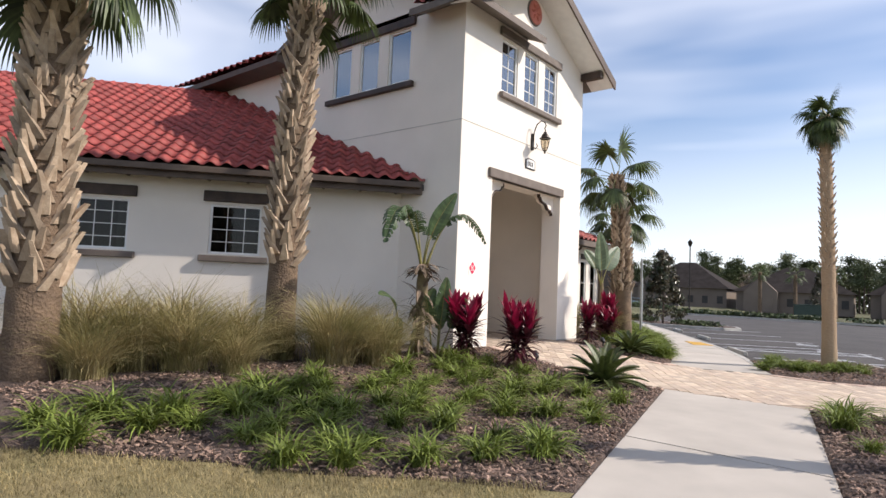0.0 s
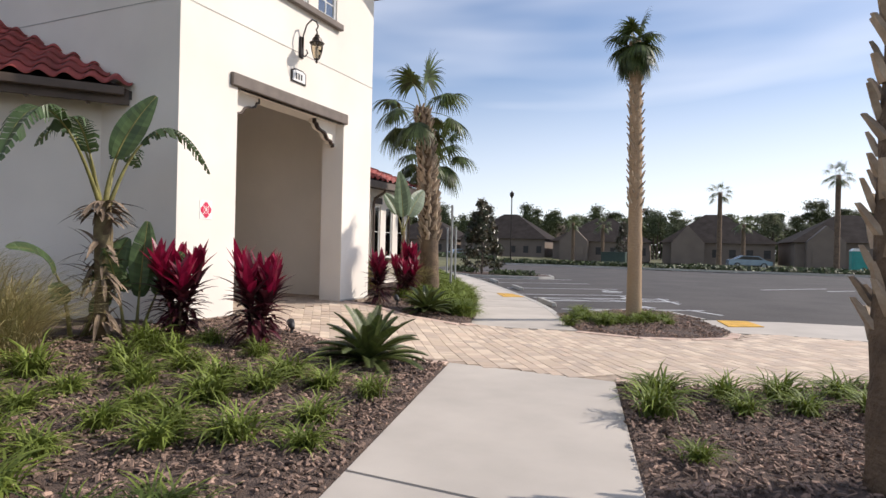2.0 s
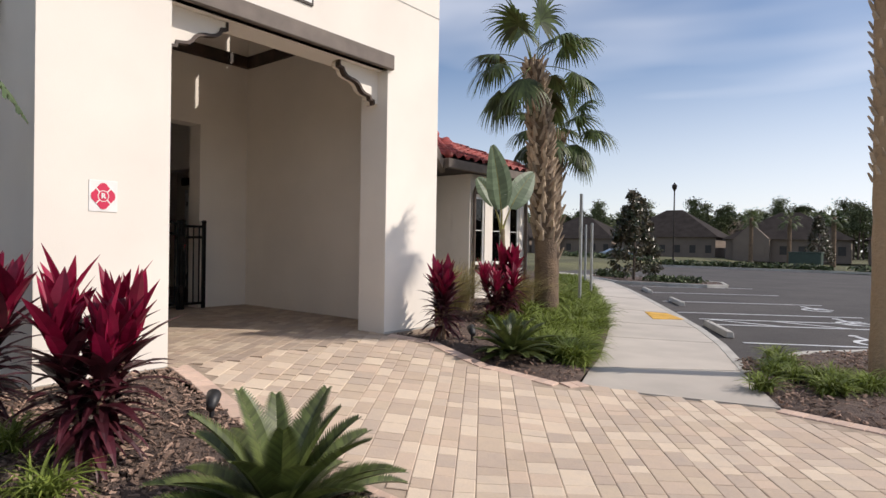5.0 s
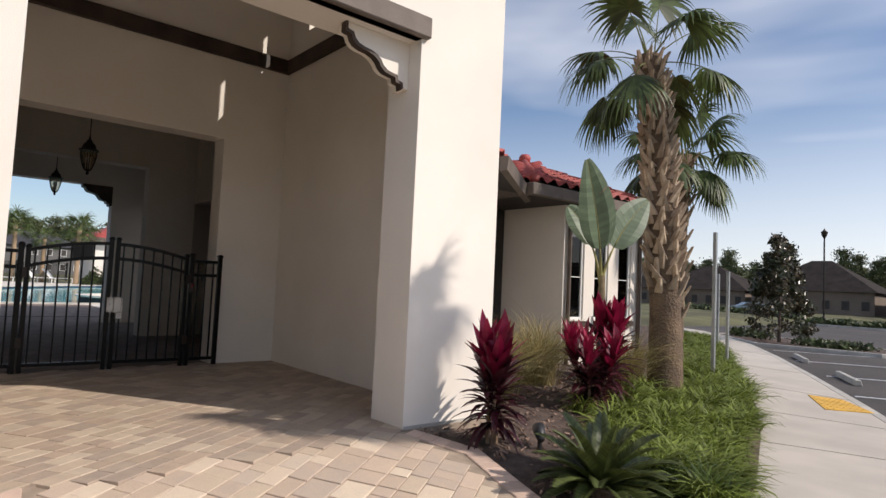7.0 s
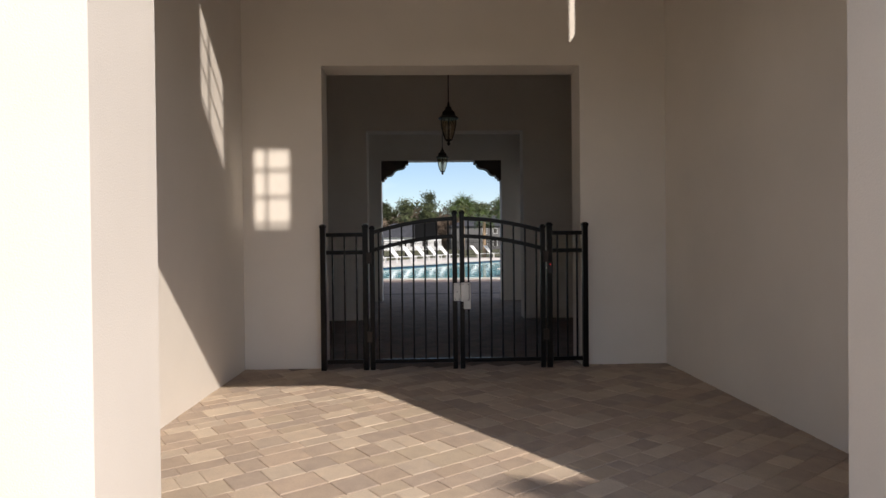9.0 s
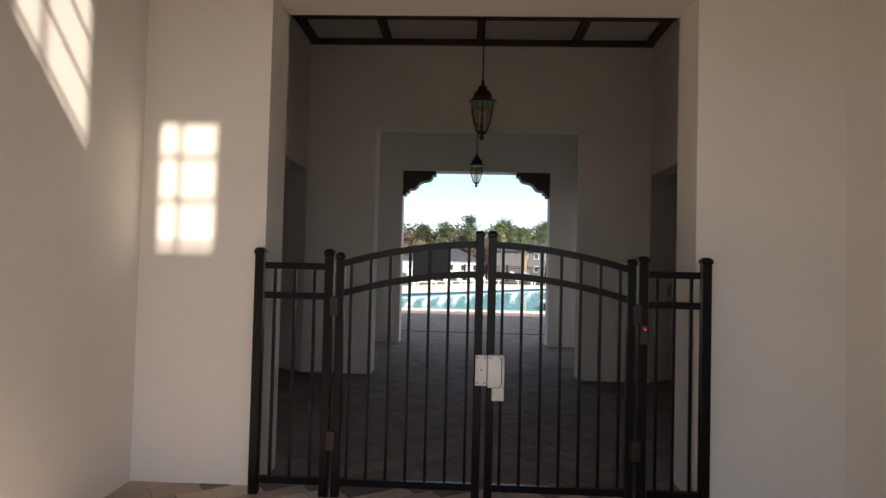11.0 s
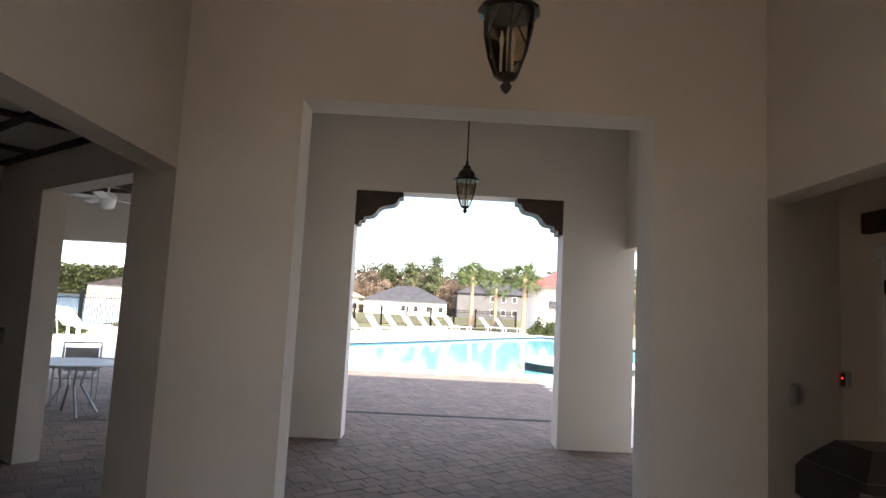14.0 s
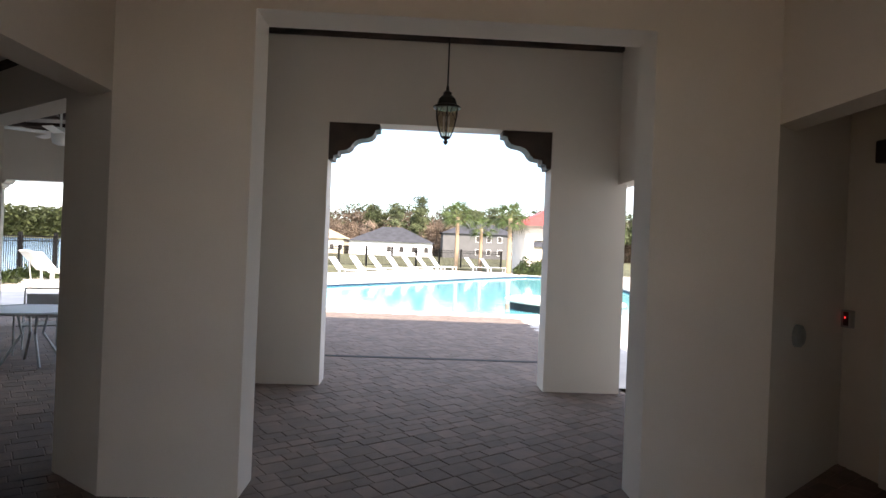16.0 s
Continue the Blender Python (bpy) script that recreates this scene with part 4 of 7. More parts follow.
SIDE1_L, SIDE1_R = ((-2.89, 9.70), (-0.62, 0.0)), ((-0.84, 9.62), (1.06, 0.0))
LAWN_POLY = [(-16, -8), (1.2, -8), (-0.62, 0.0), (-1.53, 3.9), (-2.45, 3.35), (-3.7, 2.35), (-4.9, 1.15), (-6.2, 0.2), (-8.8, -0.6), (-17.2, -2.4), (-17.2, -8)]
BED_S = [(-17.2, -2.4), (-8.8, -0.6), (-6.2, 0.2), (-4.9, 1.15), (-3.7, 2.35), (-2.45, 3.35), (-1.53, 3.9), (-2.853, 9.55), (-3.9, 9.45), (-4.8, 9.55), (-6.0, 9.74), (-6.53, 9.80), (-6.53, 8.70), (-8.1, 8.70)]
BED_N = [(-6.50, 12.78), (-5.9, 13.02), (-4.9, 12.78), (-4.05, 12.85), (-3.95, 13.1), (-4.5, 14.9), (-5.3, 17.0), (-6.2, 19.0), (-9.1, 24.8), (-13.6, 33.0), (-17, 33), (-17, 15.6), (-12, 15.6), (-12, 13.73), (-6.53, 13.73)]
BED_R = [(-0.828, 9.55), (0.0, 9.70), (1.0, 10.2), (2.6, 11.6), (3.4, 11.0), (4.4, -3.8), (1.80, -3.8), (1.058, 0.0), (-0.068, 5.7)]
ISLAND = [(-2.05, 13.62), (-1.0, 13.42), (-0.2, 13.72), (0.38, 14.2), (0.46, 14.9), (-0.15, 16.9), (-0.9, 18.2), (-1.5, 18.4), (-2.3, 17.4), (-3.04, 16.0), (-2.78, 15.3)]
PLAZA = [(-6.52, 9.80), (-6.0, 9.74), (-4.8, 9.55), (-3.9, 9.45), (-2.89, 9.55), (-2.89, 9.70), (-0.84, 9.62), (0.0, 9.70), (1.0, 10.2), (2.6, 11.6), (3.6, 12.6), (3.6, 15.0), (1.2, 15.1), (0.46, 14.9), (0.38, 14.2), (-0.2, 13.72), (-1.0, 13.42), (-2.05, 13.62), (-3.95, 13.1), (-4.05, 12.85), (-4.9, 12.78), (-5.9, 13.02), (-6.50, 12.78)]
bed_surface("lawn", LAWN_POLY, LAWN, "thin dormant straw-green lawn beside the bed", "lawn", 0.5, 0.02, 0.02)
bed_surface("mulch_bed", BED_S, MULCH, "brown bark mulch bed along the south wing", "mulch bed", 0.2, 0.03, 0.05, seed=2, edge_drop=-0.045)
bed_surface("mulch_bed", BED_N, MULCH, "brown bark mulch bed along the north side", "mulch bed", 0.4, 0.03, 0.05, seed=3, edge_drop=-0.045)
bed_surface("mulch_bed", BED_R, MULCH, "brown bark mulch bed beside the walk", "mulch bed", 0.2, 0.02, 0.04, seed=4, edge_drop=-0.045)
bed_surface("mulch_bed", ISLAND, MULCH, "brown bark mulch island between the pavers and the parking", "mulch bed", 0.25, 0.03, 0.05, seed=5, edge_drop=-0.045)
def plaza_lv(x, y):
    """Top of the pavers: level with the porch floor at the tower, then with the walks."""
    return ground_z(x, y) + 0.012 + 0.048 * (1 - smooth01((x + 6.5) / 1.6))


bed_surface("paving_base", PLAZA, JOINT, "sandy bedding under the pavers", "paving", 0.2, 0.0, 0.0, level=lambda x, y: plaza_lv(x, y) - 0.010)

# concrete walks as separate slabs
def slab(outline, level, label="pale broom-finished concrete walk slab"):
    bm = bmesh.new()
    a = [bm.verts.new((x, y, level(x, y) - 0.12)) for x, y in outline]
    b_ = [bm.verts.new((x, y, level(x, y))) for x, y in outline]
    bm.faces.new(a[::-1])
    top = bm.faces.new(b_)
    for i in range(len(a)):
        j = (i + 1) % len(a)
        bm.faces.new((a[i], a[j], b_[j], b_[i]))
    bmesh.ops.bevel(bm, geom=list(top.edges), offset=0.012, segments=2, affect="EDGES")
    return tagged(part("walk_slab", bm, CONCRETE), label, "sidewalk", "concrete walk slabs", "structure")


def lerp2(seg, t):
    (x0, y0), (x1, y1) = seg
    return (x0 + (x1 - x0) * t, y0 + (y1 - y0) * t)


cuts = [0.0, 0.38, 0.70, 1.0, 1.4]
for a, b2 in zip(cuts, cuts[1:]):
    g = 0.0006
    slab([lerp2(SIDE1_L, a + g), lerp2(SIDE1_L, b2 - g), lerp2(SIDE1_R, b2 - g), lerp2(SIDE1_R, a + g)], lambda x, y: -0.352)
S2L = [(-3.95, 13.105), (-4.32, 14.2), (-5.25, 16.85), (-6.1, 18.9), (-7.5, 21.6), (-9.1, 24.9), (-11.4, 29.2), (-13.8, 33.5), (-18.6, 39.6)]
S2R = [(-2.05, 13.625), (-2.78, 15.3), (-3.62, 17.45), (-4.44, 19.2), (-5.6, 21.4), (-7.4, 24.7), (-9.6, 28.6), (-11.9, 32.4), (-16.6, 38.4)]
for i in range(len(S2L) - 1):
    (ax, ay), (bx_, by_) = S2L[i], S2L[i + 1]
    (cx, cy), (dx, dy) = S2R[i], S2R[i + 1]
    e = 0.004
    slab([(ax + (bx_ - ax) * e, ay + (by_ - ay) * e), (bx_, by_), (dx, dy), (cx + (dx - cx) * e, cy + (dy - cy) * e)], lambda x, y: -0.350)
slab([(0.50, 14.95), (1.15, 15.14), (4.5, 15.1), (4.5, 18.0), (1.6, 17.6), (0.6, 17.2), (-0.1, 16.95)], lambda x, y: -0.355)
for pts in ([(-6.22, 21.25), (-5.72, 21.30), (-5.02, 20.35), (-5.55, 19.95)], [(0.25, 17.0), (0.85, 17.2), (1.10, 16.3), (0.45, 15.9)]):
    bm = bmesh.new()
    prism(bm, pts, -0.352, -0.340, "z")
    pad = tagged(part("tactile_pad", bm, YELLOW), "yellow tactile warning pad on the kerb ramp", "tactile pad", "tactile pads")
    cxp, cyp = sum(p[0] for p in pts) / 4, sum(p[1] for p in pts) / 4
    bm = bmesh.new()
    for i in range(7):
        for j in range(7):
            u, v = (i + 0.5) / 7, (j + 0.5) / 7
            p = [(pts[0][k] * (1 - u) + pts[1][k] * u) * (1 - v) + (pts[3][k] * (1 - u) + pts[2][k] * u) * v for k in (0, 1)]
            lathe(bm, [(0.018, -0.342), (0.014, -0.334)], 6, p[0], p[1])
    tagged(part("domes", bm, YELLOW, pad), kind="stuff")

# parking court, road, kerbs and markings
ROAD = [(-2.0, 17.2), (-1.4, 18.5), (-0.8, 18.4), (0.0, 17.2), (1.0, 18.0), (4.6, 18.1), (60, 19), (60, 62), (-4, 58), (-20, 66), (-60, 105), (-110, 150), (-120, 140), (-60, 88), (-26, 50), (-18.0, 39.8), (-16.4, 38.3), (-11.75, 32.3), (-9.45, 28.5), (-7.2, 24.6), (-5.4, 21.3), (-4.25, 19.1), (-3.4, 17.4), (-2.95, 16.3)]
bed_surface("road", ROAD, ASPHALT, "dark asphalt parking court and road", "road", 6.0, -0.12, 0.0, level=lambda x, y: -0.36)
RZ0 = -0.478


def stripe(p, q, w=0.10):
    p, q = Vector((*p, 0)), Vector((*q, 0))
    n_ = (q - p).normalized().cross(Vector((0, 0, 1))) * (w / 2)
    bm = bmesh.new()
    prism(bm, [(v.x, v.y) for v in (p + n_, q + n_, q - n_, p - n_)], RZ0, RZ0 + 0.005, "z")
    tagged(part("parking_line", bm, LINE), "worn white parking line on asphalt", "road marking", "parking lines", "structure")


D = Vector((0.86, 0.50)).normalized()
for p, ln in (((-3.5, 18.7), 4.0), ((-4.7, 21.0), 4.5), ((-5.15, 21.9), 4.6), ((-6.0, 23.0), 4.4), ((-7.4, 26.0), 4.6), ((-9.2, 29.2), 4.7), ((-11.0, 32.3), 5.0)):
    stripe(p, (p[0] + D.x * ln, p[1] + D.y * ln))
stripe((-0.75, 22.4), (-1.5, 24.3))
stripe((-0.45, 20.6), (0.4, 19.6))
stripe((0.7, 18.3), (6.5, 19.6))
for k in range(9):
    stripe((2.2 + k * 2.7, 33 + k * 1.1), (5.2 + k * 2.7, 36.5 + k * 1.1))
for u in (0.15, 1.55, 2.95):
    stripe((-5.15 + D.x * u, 21.9 + D.y * u), (-4.7 + D.x * (u + 1.4), 21.0 + D.y * (u + 1.4)), 0.09)
for sx, sy in ((-1.6, 20.4), (-2.2, 23.6), (-3.3, 26.6)):
    mark = tagged(new("wheelchair_symbol"), "white painted wheelchair symbol in a parking bay", "road marking", "bay symbols", "structure")
    mark.matrix_basis = pose(sx, sy, RZ0, 0, 0, 30)
    bm = bmesh.new()
    for k in range(14):
        a0, a1 = 0.6 + 4.6 * k / 14, 0.6 + 4.6 * (k + 1) / 14
        prism(bm, [(0.42 * math.cos(a0), 0.42 * math.sin(a0)), (0.42 * math.cos(a1), 0.42 * math.sin(a1)), (0.32 * math.cos(a1), 0.32 * math.sin(a1)), (0.32 * math.cos(a0), 0.32 * math.sin(a0))][::-1], 0.0, 0.005, "z")
    part("wheel_mark", bm, LINE, mark)
    part("figure_mark", boxes((-0.05, 0.05, 0.02, 0.80, 0.0, 0.005), (0.052, 0.40, 0.02, 0.12, 0.0, 0.005), (0.052, 0.32, 0.40, 0.48, 0.0, 0.005)), LINE, mark)
    part("head_mark", lathe(bmesh.new(), [(0.09, 0.0), (0.09, 0.005)], 14, 0.0, 0.95), LINE, mark)
for p in ((-4.25, 19.95), (-6.85, 25.6), (-9.2, 29.6)):
    w_ = thing("wheel_stop", pose(p[0], p[1], RZ0, 0, 0, 118), "precast concrete wheel stop in a parking bay", "wheel stop", "wheel stops")
    bm = prism(bmesh.new(), [(-0.08, 0), (0.08, 0), (0.055, 0.12), (-0.055, 0.12)], -0.9, 0.9, "x")
    bmesh.ops.bevel(bm, geom=bm.edges[:], offset=0.012, segments=1, affect="EDGES")
    part("block", bm, KERB, w_)
    for bx0 in (-0.6, 0.6):
        part("bolt", lathe(bmesh.new(), [(0.02, 0.118), (0.02, 0.128)], 8, bx0), STEEL, w_)


def kerb(pts, h0, h1, w=0.15, closed=False):
    bm = bmesh.new()
    ring = []
    n_ = len(pts)
    for i, (x, y) in enumerate(pts):
        a = Vector(pts[(i - 1) % n_] if (closed or i) else pts[i])
        b_ = Vector(pts[(i + 1) % n_] if (closed or i < n_ - 1) else pts[i])
        d = (b_ - a).normalized()
        o = Vector((d.y, -d.x)) * w / 2
        ring.append([bm.verts.new((x - o.x, y - o.y, h0)), bm.verts.new((x - o.x, y - o.y, h1)), bm.verts.new((x + o.x * 0.8, y + o.y * 0.8, h1)), bm.verts.new((x + o.x, y + o.y, h1 - 0.03)), bm.verts.new((x + o.x, y + o.y, h0))])
    pairs = list(zip(ring, ring[1:])) + ([(ring[-1], ring[0])] if closed else [])
    for a, b_ in pairs:
        for k in range(4):
            bm.faces.new((a[k], a[k + 1], b_[k + 1], b_[k]))
    return tagged(part("kerb", bm, KERB), "cast concrete kerb along the asphalt", "kerb", "kerbs", "structure")


kerb([(x + 0.1, y - 0.1) for x, y in S2R[1:]], -0.50, -0.345)
kerb([(0.0, 17.0), (-0.85, 18.35), (-1.5, 18.55), (-2.35, 17.5), (-2.75, 16.3)], -0.50, -0.335)
FAR_ISLE = [(-12.0, 33.4), (-8.2, 33.9), (-7.6, 34.6), (-8.3, 36.6), (-11.5, 38.2), (-15.2, 38.8), (-15.4, 37.0)]
bed_surface("mulch_bed", FAR_ISLE, MULCH, "planted parking island with bark mulch", "mulch bed", 0.6, 0.06, 0.06, seed=9, level=lambda x, y: -0.42)
kerb(FAR_ISLE, -0.50, -0.34, closed=True)
FAR_VERGE = [(-60, 92), (-24, 62), (-6, 60.5), (14, 60), (60, 63), (60, 75), (-4, 74), (-26, 76), (-60, 108)]
bed_surface("verge", FAR_VERGE, GROUND, "grass verge across the parking court", "lawn", 4.0, 0.10, 0.1, seed=11, level=lambda x, y: -0.48)
kerb([(60, 62.7), (14, 59.8), (-6, 60.3), (-24, 61.8), (-60, 91.6)], -0.5, -0.33)

# ---- pool deck ----
POOL_PTS = [(-27.4, 6.5), (-26.9, 10), (-27.0, 13.5), (-27.6, 16.6), (-29.5, 19.2), (-36, 21), (-45, 22.5), (-53, 21.5), (-54.5, 19), (-51, 16.2), (-46, 12.9), (-42, 10.4), (-38, 7.6), (-34.5, 5.4), (-30.5, 4.0), (-28.4, 4.6)]
PC = Vector((-37, 13))
bm = bmesh.new()
inner_t, inner_b, outer_v = [], [], []
for x, y in POOL_PTS:
    d = Vector((x, y)) - PC
    ks = []
    for lim, c, dd in ((-18.73, PC.x, d.x), (-60.0, PC.x, d.x), (-3.4, PC.y, d.y), (44.0, PC.y, d.y)):
        if abs(dd) > 1e-6 and (lim - c) / dd > 0:
            ks.append((lim - c) / dd)
    k = min(ks)
    inner_t.append(bm.verts.new((x, y, -0.008)))
    inner_b.append(bm.verts.new((x, y, -0.6)))
    outer_v.append(bm.verts.new((PC.x + d.x * k, PC.y + d.y * k, -0.008)))
for i in range(len(POOL_PTS)):
    j = (i + 1) % len(POOL_PTS)
    bm.faces.new((inner_t[i], inner_t[j], outer_v[j], outer_v[i]))
struct("pool_deck", bm, DECK, "pale sunlit deck round the pool", "deck")
bm = bmesh.new()
for off, (z0, z1) in ((0.0, (-0.30, -0.03)),):
    a = [bm.verts.new((x, y, z0)) for x, y in POOL_PTS]
    c = [bm.verts.new((x, y, z1)) for x, y in POOL_PTS]
    for i in range(len(a)):
        j = (i + 1) % len(a)
        bm.faces.new((a[i], a[j], c[j], c[i]))
struct("pool_tile_band", bm, POOL_TILE, "blue waterline tile round the pool", "pool edge")
bm = bmesh.new()
bm.faces.new([bm.verts.new((x, y, -0.11)) for x, y in POOL_PTS])
struct("water", bm, WATER, "clear turquoise pool water", "pool")
kerb([(x, y) for x, y in POOL_PTS][::-1], -0.03, 0.035, 0.32, closed=True)["label"] = "pale rounded pool coping"
spa = thing("spa", (-30.4, 15.9, 0), "raised round spa with a dark tiled rim beside the pool", "spa")
part("rim", lathe(bmesh.new(), [(1.75, -0.3), (1.75, 0.12), (1.95, 0.14), (1.95, 0.20), (1.5, 0.20), (1.5, 0.02), (0.0, 0.02)], 28, closed=False), DECK, spa, smooth=False)
part("tile_band", lathe(bmesh.new(), [(1.765, -0.25), (1.765, 0.11)], 28, closed=False), SHINGLE_F, spa)
bed_surface("verge", [(-39.5, -3.6), (-45.2, 4.6), (-57.2, 10.2), (-63.0, 13.4), (-67.5, 17.6), (-70.5, 19.0), (-60.9, 4.9), (-38.0, -4.5)], GROUND, "strip of winter grass between the loungers and the pool fence", "lawn", 1.5, 0.02, 0.02, seed=12, level=lambda x, y: 0.0)
LAKE_P = [(-20, -6.5), (-20, -70), (-110, -160), (-215, -130), (-205, -70), (-120, -26), (-60, -8.5), (-38, -7.0)]
bed_surface("lake", LAKE_P, LAKE, "blue lake beyond the pool fence", "lake", 40.0, 0.0, 0.0, level=lambda x, y: -0.10)

# ---- plants ----
def strip(vs, fs, pts, widths, side):
    """A thin leaf strip along points; side: its sideways direction at each point, or one for all."""
    o = len(vs)
    for i, (p, w) in enumerate(zip(pts, widths)):
        s = side[i] if isinstance(side, list) else side
        vs.append(p - s * w)
        vs.append(p + s * w)
    for i in range(len(pts) - 1):
        a = o + 2 * i
        fs.append((a, a + 1, a + 3, a + 2))


def blade_clump(seed, n, l0, l1, width, lean0, lean1, droop, base=0.05, seg=4):
    rng = random.Random(seed)
    vs, fs = [], []
    for _ in range(n):
        a = rng.uniform(0, 2 * math.pi)
        d = Vector((math.cos(a), math.sin(a), 0))
        ln, lean = rng.uniform(l0, l1), rng.uniform(lean0, lean1)
        p = Vector((rng.gauss(0, base), rng.gauss(0, base), 0))
        sd = Vector((-d.y, d.x, 0)) * 1.0
        tw = rng.uniform(-0.5, 0.5)
        sd = (sd + Vector((0, 0, tw))).normalized()
        pts, ws = [], []
        ang = lean
        for i in range(seg + 1):
            pts.append(p.copy())
            ws.append(width * rng.uniform(0.85, 1.1) * (0.75, 1.0, 0.9, 0.6, 0.08)[min(4, round(i * 4 / seg))])
            p = p + (d * math.sin(ang) + Vector((0, 0, math.cos(ang)))) * (ln / seg)
            ang += droop * rng.uniform(0.6, 1.4) / seg
        strip(vs, fs, pts, ws, sd)
    return vs, fs


def mesh_of(name, vs, fs, material, smooth=False):
    me = bpy.data.meshes.new(name)
    me.from_pydata([tuple(v) for v in vs], [], fs)
    if smooth:
        me.polygons.foreach_set("use_smooth", [True] * len(me.polygons))
    me.materials.append(material)
    return me


LIRI = [mesh_of("border_grass", *blade_clump(10 + k, 140, 0.24, 0.50, 0.0092, 0.08, 0.80, 1.75, 0.055), LIRIOPE) for k in range(4)]
rng = random.Random(5)


def liriope(x, y, s=1.0, z=None, label="green clump of arching border grass in mulch"):
    me = LIRI[rng.randrange(4)]
    ob = new("border_grass", me)
    zz = ground_z(x, y) + 0.02 if z is None else z
    ob.matrix_basis = pose(x, y, zz, 0, 0, rng.uniform(0, 360)) @ Matrix.Diagonal((s, s, s * rng.uniform(0.85, 1.1), 1))
    tagged(ob, label, "border grass", "border grass clumps")


BIG_SPOTS = [(-7.65, 5.58), (-7.0, 1.95), (-6.27, 7.4), (-5.82, 8.12), (-4.98, 8.55), (-3.60, 8.93), (-5.6, 5.5), (-6.2, 6.2)]
yy = 0.6
row = 0
while yy < 8.6:
    xx = -6.2 + (row % 2) * 0.29
    while xx < -1.6:
        x, y = xx + rng.uniform(-0.17, 0.17), yy + rng.uniform(-0.15, 0.15)
        walk_x = -2.89 + (9.7 - y) * 0.234
        keep = inside((x, y), BED_S) and x < walk_x - 0.36 and all((x - a) ** 2 + (y - b_) ** 2 > 0.17 for a, b_ in BIG_SPOTS)
        if y > 7.2 and x > -4.6:
            keep = keep and rng.random() < 0.45
        if y > 6.2 and x > -3.6:
            keep = keep and rng.random() < 0.5
        if x < -5.5 and y < 6.9:
            keep = False
        if keep and rng.random() < 0.93:
            liriope(x, y, rng.uniform(0.78, 1.15))
        xx += 0.57
    yy += 0.50
    row += 1
for x, y, s in ((-0.35, 9.1, 1.1), (0.25, 9.2, 1.0), (0.75, 9.5, 1.0), (1.3, 9.9, 1.0), (-0.30, 8.3, 1.1), (0.9, 9.0, 0.9), (1.5, 9.3, 1.0), (2.0, 10.3, 1.0), (1.9, 9.6, 0.9), (0.05, 7.2, 0.6), (0.6, 6.3, 0.5), (2.6, 10.6, 1.0), (2.4, 9.9, 1.0), (0.4, 8.75, 0.8)):
    liriope(x, y, s)
for k in range(46):
    t = rng.random()
    x, y = -2.6 + rng.uniform(0.0, 2.1), 14.1 + rng.uniform(0.0, 2.2)
    if inside((x, y), ISLAND) and t < 0.72 and y > 14.15 + 0.35 * (x + 2.6) and inside((x + 0.25, y - 0.3), ISLAND):
        liriope(x, y, rng.uniform(0.6, 0.9))
# dense edging along the north walk
for i in range(260):
    t = rng.random() ** 1.4 * 17 + 0.5
    y = 13.3 + t
    k = next((j for j in range(len(S2L) - 1) if S2L[j][1] <= y < S2L[j + 1][1]), 0)
    f = (y - S2L[k][1]) / (S2L[k + 1][1] - S2L[k][1])
    ex = S2L[k][0] + (S2L[k + 1][0] - S2L[k][0]) * f
    x = ex - 0.15 - abs(rng.gauss(0, 0.65)) * min(1.0, 0.35 + t / 3)
    if inside((x, y), BED_N) and (x + 7.1) ** 2 + (y - 18) ** 2 > 0.2 and (x + 4.93) ** 2 + (y - 13.3) ** 2 > 0.4:
        liriope(x, y, rng.uniform(0.8, 1.15), z=ground_z(x, y) - 0.0)
for x, y in ((-6.2, 16.0), (-6.0, 15.0), (-5.6, 14.5), (-6.5, 16.8), (-6.3, 17.4), (-5.9, 15.9), (-5.2, 14.2), (-5.5, 15.2)):
    liriope(x, y, 1.05)

FOUNT = [mesh_of("fountain_grass", *blade_clump(40 + k, 1000, 0.8, 1.65, 0.0042, 0.05, 0.62, 1.35, 0.13, 5), FOUNTAIN) for k in range(3)]
for k, (x, y, s) in enumerate(((-7.7, 2.75, 1.05), (-7.1, 3.0, 0.95), (-6.7, 3.55, 0.9), (-7.5, 3.8, 1.05), (-7.1, 4.5, 0.9), (-6.35, 5.6, 1.0), (-6.85, 6.2, 0.95), (-6.0, 6.25, 0.85), (-7.0, 5.15, 0.62), (-7.9, 1.2, 0.95), (-7.35, 14.6, 0.80), (-7.9, 16.0, 0.9), (-7.4, 17.4, 0.8), (-6.9, 6.95, 0.6), (-6.35, 4.0, 0.6), (-6.7, 2.4, 0.7))):
    ob = new("fountain_grass", FOUNT[k % 3])
    ob.matrix_basis = pose(x, y, ground_z(x, y), 0, 0, 47 * k) @ Matrix.Diagonal((s, s, s, 1))
    tagged(ob, "tall dry straw-coloured clump of fountain grass", "ornamental grass", "fountain grasses")


